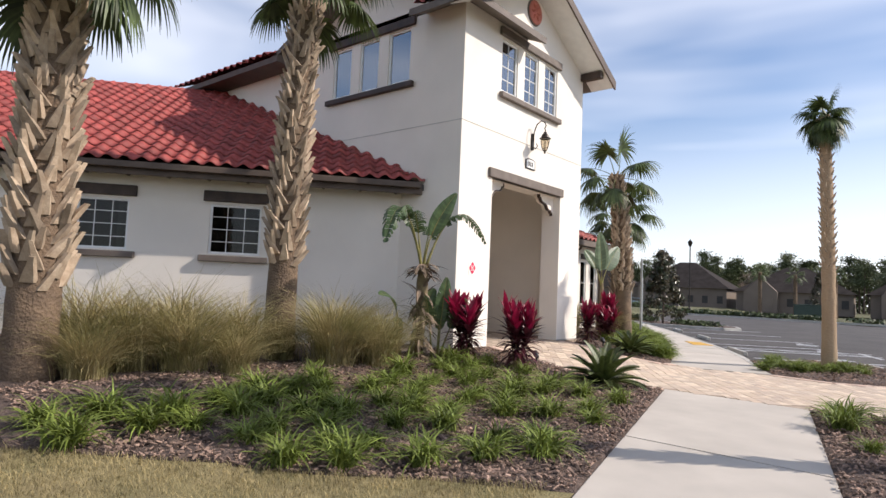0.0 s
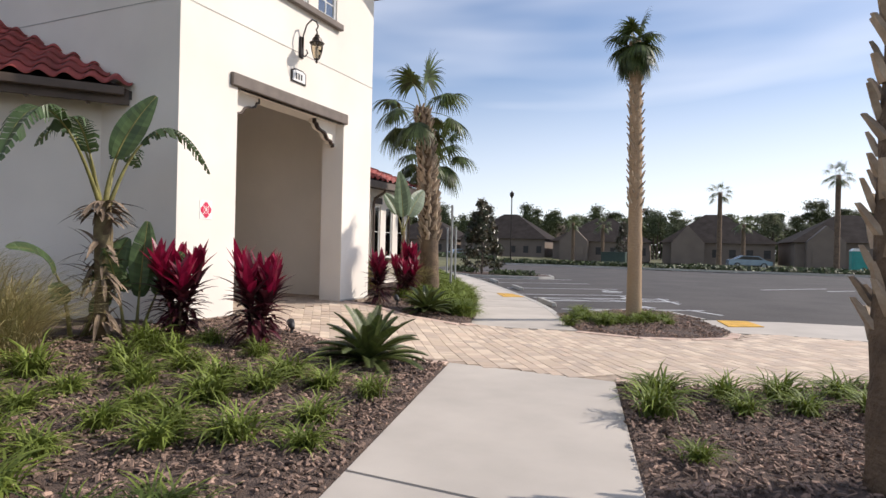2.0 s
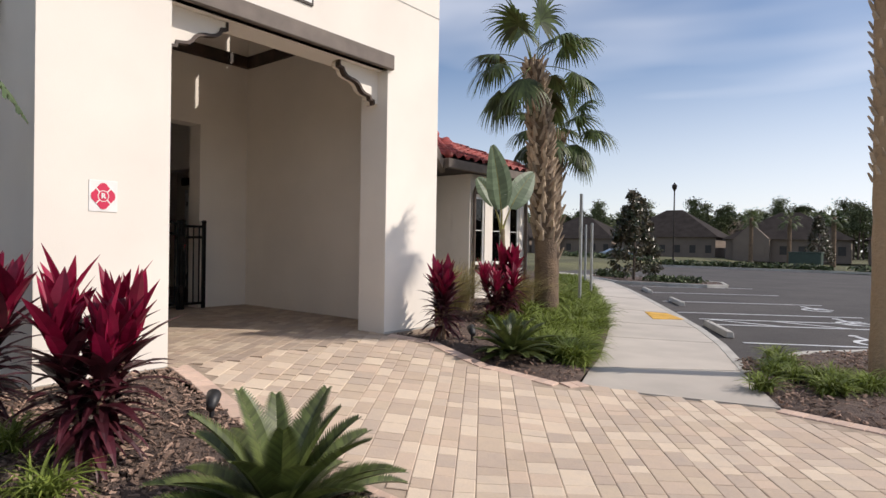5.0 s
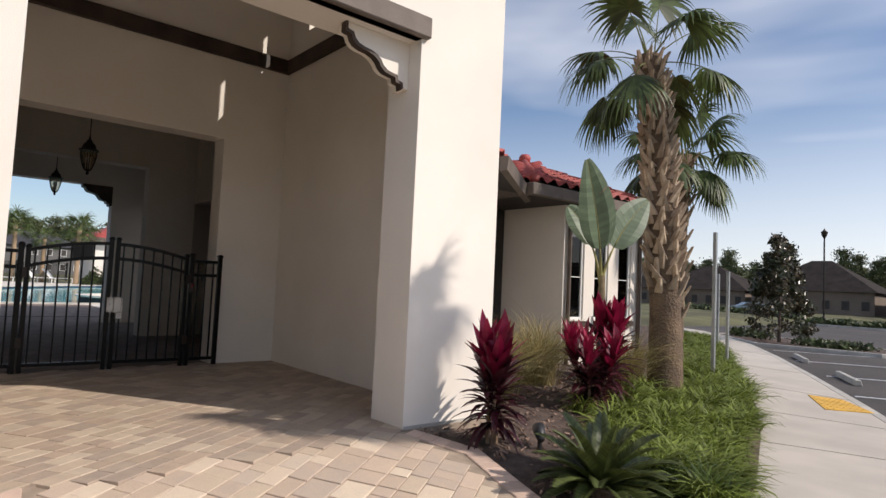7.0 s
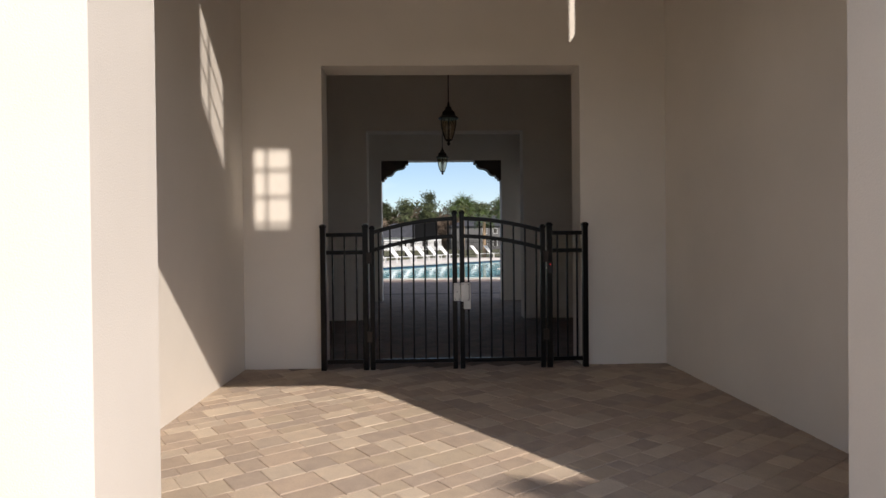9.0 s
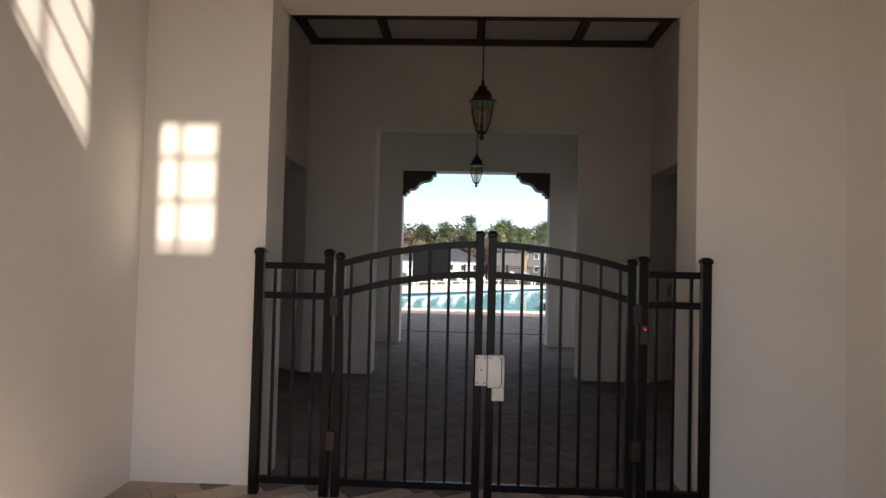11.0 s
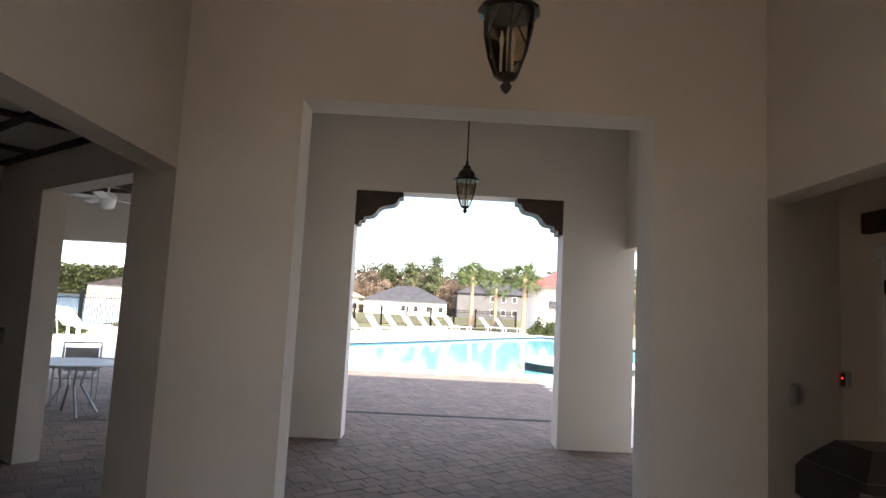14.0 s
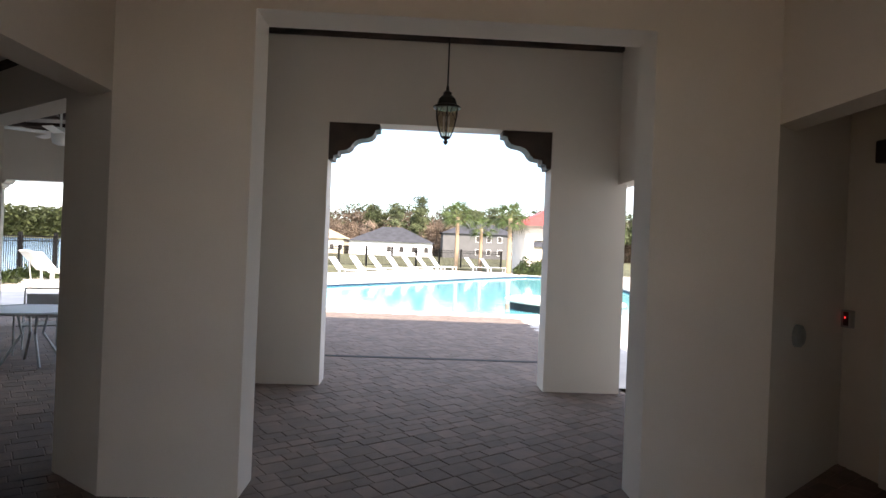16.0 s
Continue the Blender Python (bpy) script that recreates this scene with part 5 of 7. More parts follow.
def leaf_shape(vs, fs, base, d, up, ln, w, curl, fold=0.25, seg=5):
    """A lance leaf from its base along d, folded along the midrib and curling down."""
    d, side_ = d.normalized(), d.cross(up).normalized()
    p, ang = base.copy(), 0.0
    o = len(vs)
    for i in range(seg + 1):
        t = i / seg
        ww = w * math.sin(math.pi * min(1.0, 0.12 + 0.88 * t) ** 0.8) ** 0.9 + 0.002
        nrm = side_.cross(d).normalized()
        vs.extend((p - side_ * ww + nrm * fold * ww, p.copy(), p + side_ * ww + nrm * fold * ww))
        if i < seg:
            a = o + 3 * i
            fs.append((a, a + 1, a + 4, a + 3))
            fs.append((a + 1, a + 2, a + 5, a + 4))
        d = (d + Vector((0, 0, -curl / seg))).normalized()
        p = p + d * (ln / seg)


def ti_plant(x, y, h, seed, stems=3, spread=0.16):
    r = random.Random(seed)
    t = thing("ti_plant", pose(x, y, ground_z(x, y), 0, 0, r.uniform(0, 360)), "red ti plant with magenta tops and maroon lower leaves", "ti plant", "ti plants")
    rv, rf, dv, df = [], [], [], []
    for k in range(stems):
        a = 2 * math.pi * k / stems + r.uniform(-0.3, 0.3)
        top = Vector((math.cos(a) * spread, math.sin(a) * spread, h * r.uniform(0.60, 0.78)))
        pts = [Vector((math.cos(a) * 0.04, math.sin(a) * 0.04, -0.03)), top * 0.5 + Vector((0, 0, 0.0)), top]
        part("stem", tube(bmesh.new(), pts, [0.020, 0.016, 0.012], 6), TI_STEM, t)
        n_ = 46
        for i in range(n_):
            f = i / n_
            base = top * (0.20 + 0.80 * f) if f < 1 else top
            aa = i * 2.4 + r.uniform(-0.3, 0.3)
            tilt = 1.25 - 1.00 * f + r.uniform(-0.22, 0.22)
            d = Vector((math.cos(aa) * math.sin(tilt), math.sin(aa) * math.sin(tilt), math.cos(tilt)))
            v_, f_ = (rv, rf) if f > 0.70 else (dv, df)
            leaf_shape(v_, f_, base, d, Vector((0, 0, 1)), h * r.uniform(0.24, 0.36), h * (0.020 + 0.024 * f) * r.uniform(0.8, 1.2), 1.5 - 1.25 * f)
    raw("top_leaves", rv, rf, TI_RED, t, "bright magenta red young leaves")
    raw("lower_leaves", dv, df, TI_DARK, t, "dark maroon drooping leaves")


ti_plant(-5.82, 8.12, 1.24, 1, 5, 0.24)
ti_plant(-4.98, 8.55, 1.27, 2, 5, 0.23)
ti_plant(-5.98, 13.24, 1.18, 3, 3, 0.09)
ti_plant(-6.50, 15.35, 1.08, 4, 5, 0.28)
ti_plant(-6.68, 15.98, 1.36, 5, 3, 0.14)


def cycad(x, y, s, seed):
    r = random.Random(seed)
    t = thing("sago_palm", pose(x, y, ground_z(x, y), 0, 0, r.uniform(0, 360)), "dark green sago palm with stiff feathered fronds in mulch", "cycad", "sago palms")
    part("trunk", lathe(bmesh.new(), [(0.10, -0.06), (0.12, 0.0), (0.10, 0.05), (0.04, 0.08)], 10), TRUNK, t, smooth=True)
    for k in range(38):
        vs, fs = [], []
        a = k * 2.399 + r.uniform(-0.1, 0.1)
        tilt = 0.30 + 1.12 * (k / 38) ** 0.8 + r.uniform(-0.10, 0.10)
        ln = s * r.uniform(0.80, 1.0)
        d = Vector((math.cos(a) * math.sin(tilt), math.sin(a) * math.sin(tilt), math.cos(tilt)))
        p = Vector((0, 0, 0.045))
        spine = [p.copy()]
        for i in range(14):
            d = (d + Vector((0, 0, -0.020 - 0.0045 * i))).normalized()
            p = p + d * (ln / 14)
            spine.append(p.copy())
        for i in range(1, 43):
            q = i / 43 * 14
            j = min(13, int(q))
            c = spine[j].lerp(spine[j + 1], q - j)
            dd = (spine[j + 1] - spine[j]).normalized()
            sd = dd.cross(Vector((0, 0, 1))).normalized()
            up = sd.cross(dd)
            f = i / 43
            ll = 0.165 * s * math.sin(math.pi * (0.15 + 0.80 * f)) ** 0.7
            for sg in (-1, 1):
                tip = (sd * sg * 0.80 + dd * 0.55 + up * 0.45).normalized()
                strip(vs, fs, [c, c + tip * ll * 0.5, c + tip * ll - up * 0.01], [0.0080, 0.0105, 0.0015], dd)
        strip(vs, fs, spine, [0.006 * (1 - i / 16) for i in range(15)], Vector((-math.sin(a), math.cos(a), 0)))
        raw("frond", vs, fs, CYCAD, t)


cycad(-3.60, 8.93, 0.80, 1)
cycad(-4.93, 13.30, 0.62, 2)


def arc(a, b_, c, t):
    return a * (1 - t) ** 2 + b_ * (2 * t * (1 - t)) + c * t ** 2


def paddle(vs, fs, curve, w, torn, face, r):
    """A big paddle leaf along curve(0..1): a midrib with two halves, torn into hanging strips where torn."""
    n_ = 22
    pts = [curve(i / n_) for i in range(n_ + 1)]
    dirs = [(pts[min(n_, i + 1)] - pts[max(0, i - 1)]).normalized() for i in range(n_ + 1)]
    for sg in (-1, 1):
        i = 0
        while i < n_:
            j = min(n_, i + (r.choice((1, 1, 2)) if torn else r.choice((5, 9, 22))))
            droop = r.uniform(0.1, 0.75) if torn else 0.05
            gap = 0.014 if torn else 0.004
            for k in range(i, j):
                o = len(vs)
                for q in (k, k + 1):
                    t = q / n_
                    ww = w * (0.04 + math.sin(math.pi * (0.05 + 0.93 * t) ** 0.72) ** 0.75)
                    sd = dirs[q].cross(face).normalized()
                    u = sd.cross(dirs[q]).normalized()
                    back = gap * (1 if q == j else 0)
                    vs.extend((pts[q], pts[q] + sd * sg * ww * 0.55 + u * 0.16 * ww + dirs[q] * (0.15 * ww - back), pts[q] + sd * sg * ww * (1 - 0.25 * droop) + u * 0.10 * ww + dirs[q] * (0.40 * ww - back * 2) + Vector((0, 0, -droop * ww))))
                fs.append((o, o + 1, o + 4, o + 3))
                fs.append((o + 1, o + 2, o + 5, o + 4))
            i = j


def bird_of_paradise(x, y, seed, leaves, stem_h, stem_r, label, material, shaggy=True):
    """leaves: (start, bend, tip, where the blade begins, half width, torn, the way the blade faces), relative to the base."""
    r = random.Random(seed)
    t = thing("bird_of_paradise", pose(x, y, ground_z(x, y), 0, 0, 0), label, "tropical plant", "birds of paradise")
    if stem_h:
        part("stem", tube(bmesh.new(), [(0, 0, -0.05), (0.02, 0.0, stem_h * 0.3), (0.0, 0.03, stem_h * 0.55), (0.02, 0.0, stem_h * 0.8), (0.03, 0.0, stem_h)], [stem_r * 0.85, stem_r * 0.8, stem_r * 1.05, stem_r * 1.1, stem_r * 0.7], 10), BOP_TRUNK, t, smooth=True)
    if shaggy:
        vs, fs = [], []
        for k in range(150):
            a, z = r.uniform(0, 6.28), stem_h * r.choice((r.uniform(0.05, 0.5), r.uniform(0.35, 0.75), r.uniform(0.86, 1.0)))
            b_ = Vector((math.cos(a) * stem_r, math.sin(a) * stem_r, z))
            d = Vector((math.cos(a), math.sin(a), r.uniform(-0.25, 0.35) if z > stem_h * 0.85 else r.uniform(-1.6, 1.6)))
            leaf_shape(vs, fs, b_, d, Vector((0, 0, 1)), r.uniform(0.18, 0.40), r.uniform(0.015, 0.034), 0.7)
        tagged(raw("dry_sheaths", vs, fs, BOP_DRY, t, "brown papery leaf sheaths"), kind="stuff")
    for a, b_, c, s0, w, torn, face in leaves:
        a, b_, c = Vector(a), Vector(b_), Vector(c)
        st = part("petiole", tube(bmesh.new(), [arc(a, b_, c, s0 * i / 6) for i in range(7)], [0.030, 0.026, 0.022, 0.018, 0.016, 0.013, 0.011], 7), BOP_STEM, t, smooth=True)
        part("midrib", tube(bmesh.new(), [arc(a, b_, c, s0 + (1 - s0) * i / 8) for i in range(9)], [0.011 * (1 - i / 10) for i in range(9)], 5), BOP_STEM, st, smooth=True)
        vs, fs = [], []
        paddle(vs, fs, lambda q: arc(a, b_, c, s0 + (1 - s0) * q), w, torn, Vector(face), r)
        raw("leaf", vs, fs, material, st)


UPW = (0.0, 0.0, 1.0)
CAMW = (0.85, -0.45, 0.2)
bird_of_paradise(-6.25, 7.41, 3, [
    ((0.02, -0.02, 1.5), (0.20, -0.80, 3.25), (0.45, -1.36, 1.86), 0.34, 0.21, True, UPW),
    ((0.04, 0.03, 1.5), (0.30, 0.40, 3.15), (0.62, 0.98, 2.02), 0.34, 0.21, True, UPW),
    ((0.03, 0.01, 1.55), (0.12, -0.05, 2.2), (0.42, 0.34, 2.86), 0.42, 0.15, False, CAMW),
    ((0.0, -0.02, 1.5), (0.10, -0.30, 2.6), (0.30, -0.62, 2.42), 0.36, 0.18, True, UPW),
    ((0.0, 0.0, 1.5), (-0.30, -0.10, 2.9), (-0.60, -0.40, 2.20), 0.36, 0.18, True, UPW),
    ((0.0, 0.02, 1.5), (-0.20, 0.40, 2.7), (-0.40, 0.75, 2.1), 0.36, 0.18, True, UPW)], 1.62, 0.092, "bird of paradise with a shaggy stem and torn arching leaves", BOP_LEAF)
bird_of_paradise(-6.55, 7.32, 4, [
    ((0.0, -0.05, 0.0), (0.15, -0.25, 1.15), (0.35, -0.95, 1.05), 0.45, 0.15, False, (0.5, -0.3, 0.8)),
    ((0.1, 0.05, 0.0), (0.15, 0.15, 0.7), (0.35, 0.40, 1.18), 0.42, 0.16, False, CAMW),
    ((0.1, 0.10, 0.0), (0.20, 0.40, 0.8), (0.25, 0.80, 0.75), 0.45, 0.14, False, (0.6, -0.4, 0.5)),
    ((0.0, -0.05, 0.0), (0.1, -0.15, 0.6), (0.2, -0.45, 0.62), 0.45, 0.11, False, CAMW),
    ((0.1, 0.0, 0.0), (0.2, 0.1, 0.4), (0.3, 0.2, 0.55), 0.4, 0.10, False, CAMW)], 0, 0.05, "low bird of paradise shoots at the wall", BOP_LEAF, False)
bird_of_paradise(-6.15, 7.80, 8, [
    ((0.0, 0.0, 0.0), (0.02, 0.02, 0.75), (0.10, 0.05, 1.42), 0.40, 0.15, False, CAMW),
    ((0.0, 0.05, 0.0), (0.10, 0.20, 0.7), (0.25, 0.45, 1.05), 0.42, 0.14, False, CAMW),
    ((-0.05, -0.1, 0.0), (0.0, -0.25, 0.8), (0.15, -0.55, 1.10), 0.42, 0.14, True, UPW),
    ((0.0, 0.0, 0.0), (-0.1, 0.1, 0.6), (-0.2, 0.3, 1.15), 0.42, 0.13, False, CAMW)], 0, 0.05, "young bird of paradise with upright paddle leaves", BOP_LEAF, False)
bird_of_paradise(-7.05, 16.25, 6, [
    ((0.0, 0.0, 1.5), (0.05, -0.05, 2.1), (0.20, -0.65, 3.02), 0.34, 0.27, False, CAMW),
    ((0.0, 0.0, 1.5), (0.10, 0.15, 2.2), (0.15, 0.85, 2.70), 0.36, 0.23, False, CAMW),
    ((0.0, 0.0, 1.5), (-0.2, 0.1, 2.2), (-0.5, -0.1, 2.55), 0.40, 0.20, False, CAMW)], 1.6, 0.05, "slender bird of paradise with broad grey-green leaves", BOP_LEAF_N, False)


def fan_frond(vs, fs, pv, pf, base, az, tilt, pl, fan, r, n=30):
    """A fan palm frond: its stalk goes to pv, the split blade to vs."""
    d = Vector((math.cos(az) * math.sin(tilt), math.sin(az) * math.sin(tilt), math.cos(tilt)))
    p = base.copy()
    pts = [p.copy()]
    for i in range(4):
        d = (d + Vector((0, 0, -0.10 - 0.05 * tilt))).normalized()
        p = p + d * (pl / 4)
        pts.append(p.copy())
    sd = Vector((-math.sin(az), math.cos(az), 0))
    strip(pv, pf, pts, [0.020, 0.016, 0.013, 0.011, 0.010], sd)
    up = sd.cross(d).normalized()
    strip(pv, pf, pts, [0.014, 0.011, 0.009, 0.008, 0.007], up)
    for k in range(n):
        a = (k / (n - 1) - 0.5) * 4.3
        ln = fan * (0.70 + 0.30 * math.cos(a * 0.62)) * r.uniform(0.9, 1.05)
        dd = (d * math.cos(a) + sd * math.sin(a) + up * (0.22 * abs(math.sin(a)) + 0.05)).normalized()
        q = p + d * 0.06 * math.cos(a)
        lp, ws = [q.copy()], [0.006]
        droop = r.uniform(0.10, 0.30) + 0.08 * tilt
        for i in range(5):
            dd = (dd + Vector((0, 0, -droop * (0.25 + 0.42 * i)))).normalized()
            q = q + dd * (ln / 5)
            lp.append(q.copy())
            ws.append((0.024, 0.027, 0.020, 0.011, 0.002)[i] * fan / 0.8)
        wd = dd.cross(up)
        wd = (sd * math.cos(a) - d * math.sin(a)).normalized()
        strip(vs, fs, lp, ws, wd)


def boot_mesh(w, ln, lean):
    """A cut leaf base: a wedge that clasps the trunk, narrows upward and stands off it."""
    vs, fs = [], []
    rows_ = ((0.0, 1.0, 0.04, 0.0), (0.35, 0.80, 0.045, 0.025), (0.7, 0.50, 0.045, 0.05), (1.0, 0.36, 0.03, 0.085))
    for t, wf, th, off in rows_:
        z = t * ln
        sh = lean * t
        for s, o in ((-1, 0), (1, 0), (1, 1), (-1, 1)):
            vs.append((off + (th if o else 0.0) - 0.02, s * w * wf / 2 * (0.75 if o else 1.0) + sh, z))
    for i in range(3):
        a = 4 * i
        for k in range(4):
            fs.append((a + k, a + (k + 1) % 4, a + 4 + (k + 1) % 4, a + 4 + k))
    fs.append((12, 13, 14, 15))
    return vs, fs


BOOTS = [mesh_of("leaf_base", *boot_mesh(0.105, 0.25, 0.10), BOOT), mesh_of("leaf_base", *boot_mesh(0.105, 0.24, -0.10), BOOT), mesh_of("leaf_base", *boot_mesh(0.12, 0.20, 0.04), BOOT)]
SPIKES = [mesh_of("leaf_base", *boot_mesh(0.08, 0.17, 0.03), BOOT), mesh_of("leaf_base", *boot_mesh(0.08, 0.15, -0.03), BOOT)]


def palm(x, y, h, r0, r1, seed, boots, fronds, fan, label, boot_from=0.2, lean=(0, 0), droop=1.0, spikes=False, z=None, leaf_n=38, skirt=1.75, stalk=1.0):
    r = random.Random(seed)
    g = ground_z(x, y) if z is None else z
    t = thing("palm_tree", (x, y, g), label, "palm tree", "palm trees")
    prof = []
    for i in range(25):
        f = i / 24
        rr = r0 + (r1 - r0) * f + 0.05 * r0 * math.exp(-f * 18) * 6 * 0.35 + 0.006 * math.sin(f * 90) + r.uniform(-0.004, 0.004)
        prof.append((rr, -0.08 + f * (h + 0.08)))
    bm = lathe(bmesh.new(), prof, 16)
    for v in bm.verts:
        f = max(0.0, v.co.z / h)
        v.co.x += lean[0] * f * f
        v.co.y += lean[1] * f * f
    part("trunk", bm, TRUNK if not spikes else TRUNK_SMOOTH, t, smooth=True)
    for i in range(boots):
        f = boot_from + (1 - boot_from) * (i + 0.5) / boots
        a = i * 2.399963 + r.uniform(-0.08, 0.08)
        rr = r0 + (r1 - r0) * f
        set_ = SPIKES if spikes else BOOTS
        ob = obj("leaf_base", set_[i % len(set_)], t)
        s = (rr / 0.19) * r.uniform(0.9, 1.12)
        ob.matrix_basis = Matrix.Translation((lean[0] * f * f, lean[1] * f * f, f * h - 0.1)) @ pose(0, 0, 0, 0, 0, math.degrees(a)) @ Matrix.Translation((rr * 0.97, 0, 0)) @ pose(0, 0, 0, r.uniform(-12, 12), r.uniform(-2, 8), 0) @ Matrix.Diagonal((s, s, s, 1))
    top = Vector((lean[0], lean[1], h - 0.05))
    vs, fs, pv, pf = [], [], [], []
    for k in range(fronds):
        f = k / max(1, fronds - 1)
        az = k * 2.399963 + r.uniform(-0.25, 0.25)
        tilt = 0.12 + skirt * f ** 0.8 + r.uniform(-0.1, 0.1)
        fan_frond(vs, fs, pv, pf, top + Vector((math.cos(az) * r1 * 0.5, math.sin(az) * r1 * 0.5, 0.10 - 0.25 * f)), az, tilt, fan * stalk * r.uniform(0.75, 1.1), fan * r.uniform(0.85, 1.05), r, leaf_n)
    cr = raw("crown", vs, fs, PALM_LEAF, t, "fan fronds split into drooping strips")
    tagged(raw("frond_stalk", pv, pf, PETIOLE, cr), kind="stuff")
    return t


palm(-7.05, 1.95, 5.4, 0.27, 0.20, 11, 250, 18, 0.92, "stout sabal palm with criss-cross leaf bases", 0.20, skirt=2.05)
palm(-7.65, 5.58, 6.4, 0.255, 0.178, 12, 260, 15, 0.80, "sabal palm trunk clad in pale criss-cross leaf bases", 0.24, (0.10, 0.16), skirt=1.6)
palm(-7.08, 18.0, 5.15, 0.25, 0.18, 13, 210, 13, 0.88, "sabal palm with leaf bases and a full fan crown", 0.30, (-0.25, -0.25))
palm(-8.6, 20.9, 4.3, 0.24, 0.20, 17, 60, 17, 0.85, "sabal palm standing behind the first", 0.25, (0.1, 0.1))
palm(-1.36, 15.96, 5.9, 0.155, 0.118, 14, 130, 22, 0.54, "slim transplanted sabal palm with a small trimmed crown", 0.40, (-0.10, 0.0), spikes=True, skirt=2.3, stalk=0.45)
palm(1.16, 7.2, 6.2, 0.165, 0.135, 15, 190, 15, 0.8, "palm trunk beside the walk with ragged leaf bases", 0.16, (0.18, 0.1))
for k, (x, y, h) in enumerate(((0.83, 68.0, 7.6), (9.8, 62.5, 8.4), (-8.2, 78, 5.0), (-16.5, 82, 5.2), (-13, 84, 5.0), (3.5, 80, 5.0))):
    palm(x, y, h, 0.24, 0.20, 20 + k, 0, 14, 0.8, "slim palm across the parking court", z=-0.45, leaf_n=16)

# leaf crowns of many small leaves
def leaf_cloud(seed, n, size, shape):
    """n small leaf quads at points given by shape(rng)."""
    r = random.Random(seed)
    vs, fs = [], []
    for _ in range(n):
        c = Vector(shape(r))
        a = Vector((r.gauss(0, 1), r.gauss(0, 1), r.gauss(0, 1))).normalized()
        b_ = a.orthogonal().normalized()
        l_, w = size * r.uniform(0.7, 1.4), size * r.uniform(0.3, 0.55)
        o = len(vs)
        vs.extend((c - a * l_, c + b_ * w, c + a * l_, c - b_ * w))
        fs.append((o, o + 1, o + 2, o + 3))
    return vs, fs


def magnolia(x, y, h, rad, seed, z=-0.4):
    t = thing("magnolia_tree", (x, y, z), "young dark glossy magnolia in the parking island", "tree", "magnolias")
    part("trunk", tube(bmesh.new(), [(0, 0, -0.05), (0.02, 0, h * 0.5), (0, 0.03, h * 0.95)], [0.07, 0.05, 0.015], 7), PINE_TRUNK, t)
    r = random.Random(seed)
    for k in range(10):
        a, f = k * 2.4, 0.15 + 0.07 * k
        part("limb", tube(bmesh.new(), [(0, 0, h * f), (math.cos(a) * rad * (1 - f) * 0.9, math.sin(a) * rad * (1 - f) * 0.9, h * (f + 0.12))], [0.025, 0.008], 5), PINE_TRUNK, t)
    clumps = [(r.uniform(0, 6.28), r.uniform(0.08, 0.97)) for _ in range(60)]

    def shape(q):
        a, f = q.choice(clumps)
        rr = rad * (1 - f) ** 0.65 * (0.55 + 0.45 * q.random())
        return (math.cos(a) * rr + q.gauss(0, 0.10), math.sin(a) * rr + q.gauss(0, 0.10), h * (0.06 + 0.94 * f) + q.gauss(0, 0.12))
    raw("crown", *leaf_cloud(seed, 7000, 0.095, shape), MAGNOLIA, t)


magnolia(-11.9, 35.2, 4.3, 1.35, 1)
magnolia(-8.5, 70, 4.6, 1.3, 2)
for k, (x0, y0, x1, y1, hh, ww) in enumerate(((-14.6, 37.4, -12.8, 36.2, 0.45, 0.5), (-11.0, 34.6, -8.8, 34.9, 0.35, 0.5), (-5, 61.5, 40, 63, 0.5, 0.9), (-22, 66, -46, 88, 0.9, 0.9), (12, 62, 50, 65, 0.8, 1.2), (-20.5, 64.5, -7, 63, 0.45, 0.7))):
    n_ = int(260 * math.hypot(x1 - x0, y1 - y0) ** 0.8) + 200

    def shape(q, x0=x0, y0=y0, x1=x1, y1=y1, hh=hh, ww=ww):
        t = q.random()
        lump = 0.75 + 0.25 * math.sin(t * 60 + k) * math.sin(t * 23)
        return (x0 + (x1 - x0) * t + q.gauss(0, ww * 0.35), y0 + (y1 - y0) * t + q.gauss(0, ww * 0.35), -0.40 + hh * lump * q.random() ** 0.6)
    tagged(raw("hedge", *leaf_cloud(60 + k, n_, 0.10 if k < 2 else 0.22, shape), HEDGE), "low clipped green hedge by the parking", "hedge", "hedges")


def pine(x, y, h, seed, z=-0.5, bare=False):
    r = random.Random(seed)
    t = thing("pine_tree" if not bare else "bare_tree", (x, y, z), "tall slash pine with tufted crown" if not bare else "leafless brown winter tree", "tree", "woodland trees")
    part("trunk", tube(bmesh.new(), [(0, 0, -0.2), (r.uniform(-0.3, 0.3), 0, h * 0.5), (r.uniform(-0.5, 0.5), 0, h * 0.96)], [0.24, 0.17, 0.05], 6), PINE_TRUNK, t)
    cl = []
    for k in range(17 if not bare else 20):
        a = r.uniform(0, 6.28)
        f = r.uniform(0.55, 1.0) if not bare else r.uniform(0.25, 1.0)
        d = r.uniform(0.5, 2.6) * (1.15 - f * 0.7)
        cl.append((math.cos(a) * d, math.sin(a) * d, h * f, r.uniform(0.9, 1.9)))

    def shape(q):
        cx_, cy_, cz_, s = q.choice(cl)
        return (cx_ + q.gauss(0, s * 0.5), cy_ + q.gauss(0, s * 0.5), cz_ + q.gauss(0, s * 0.32))
    raw("crown", *leaf_cloud(seed, 1700, 0.27 if not bare else 0.19, shape), PINE if not bare else BARE, t)
    return t


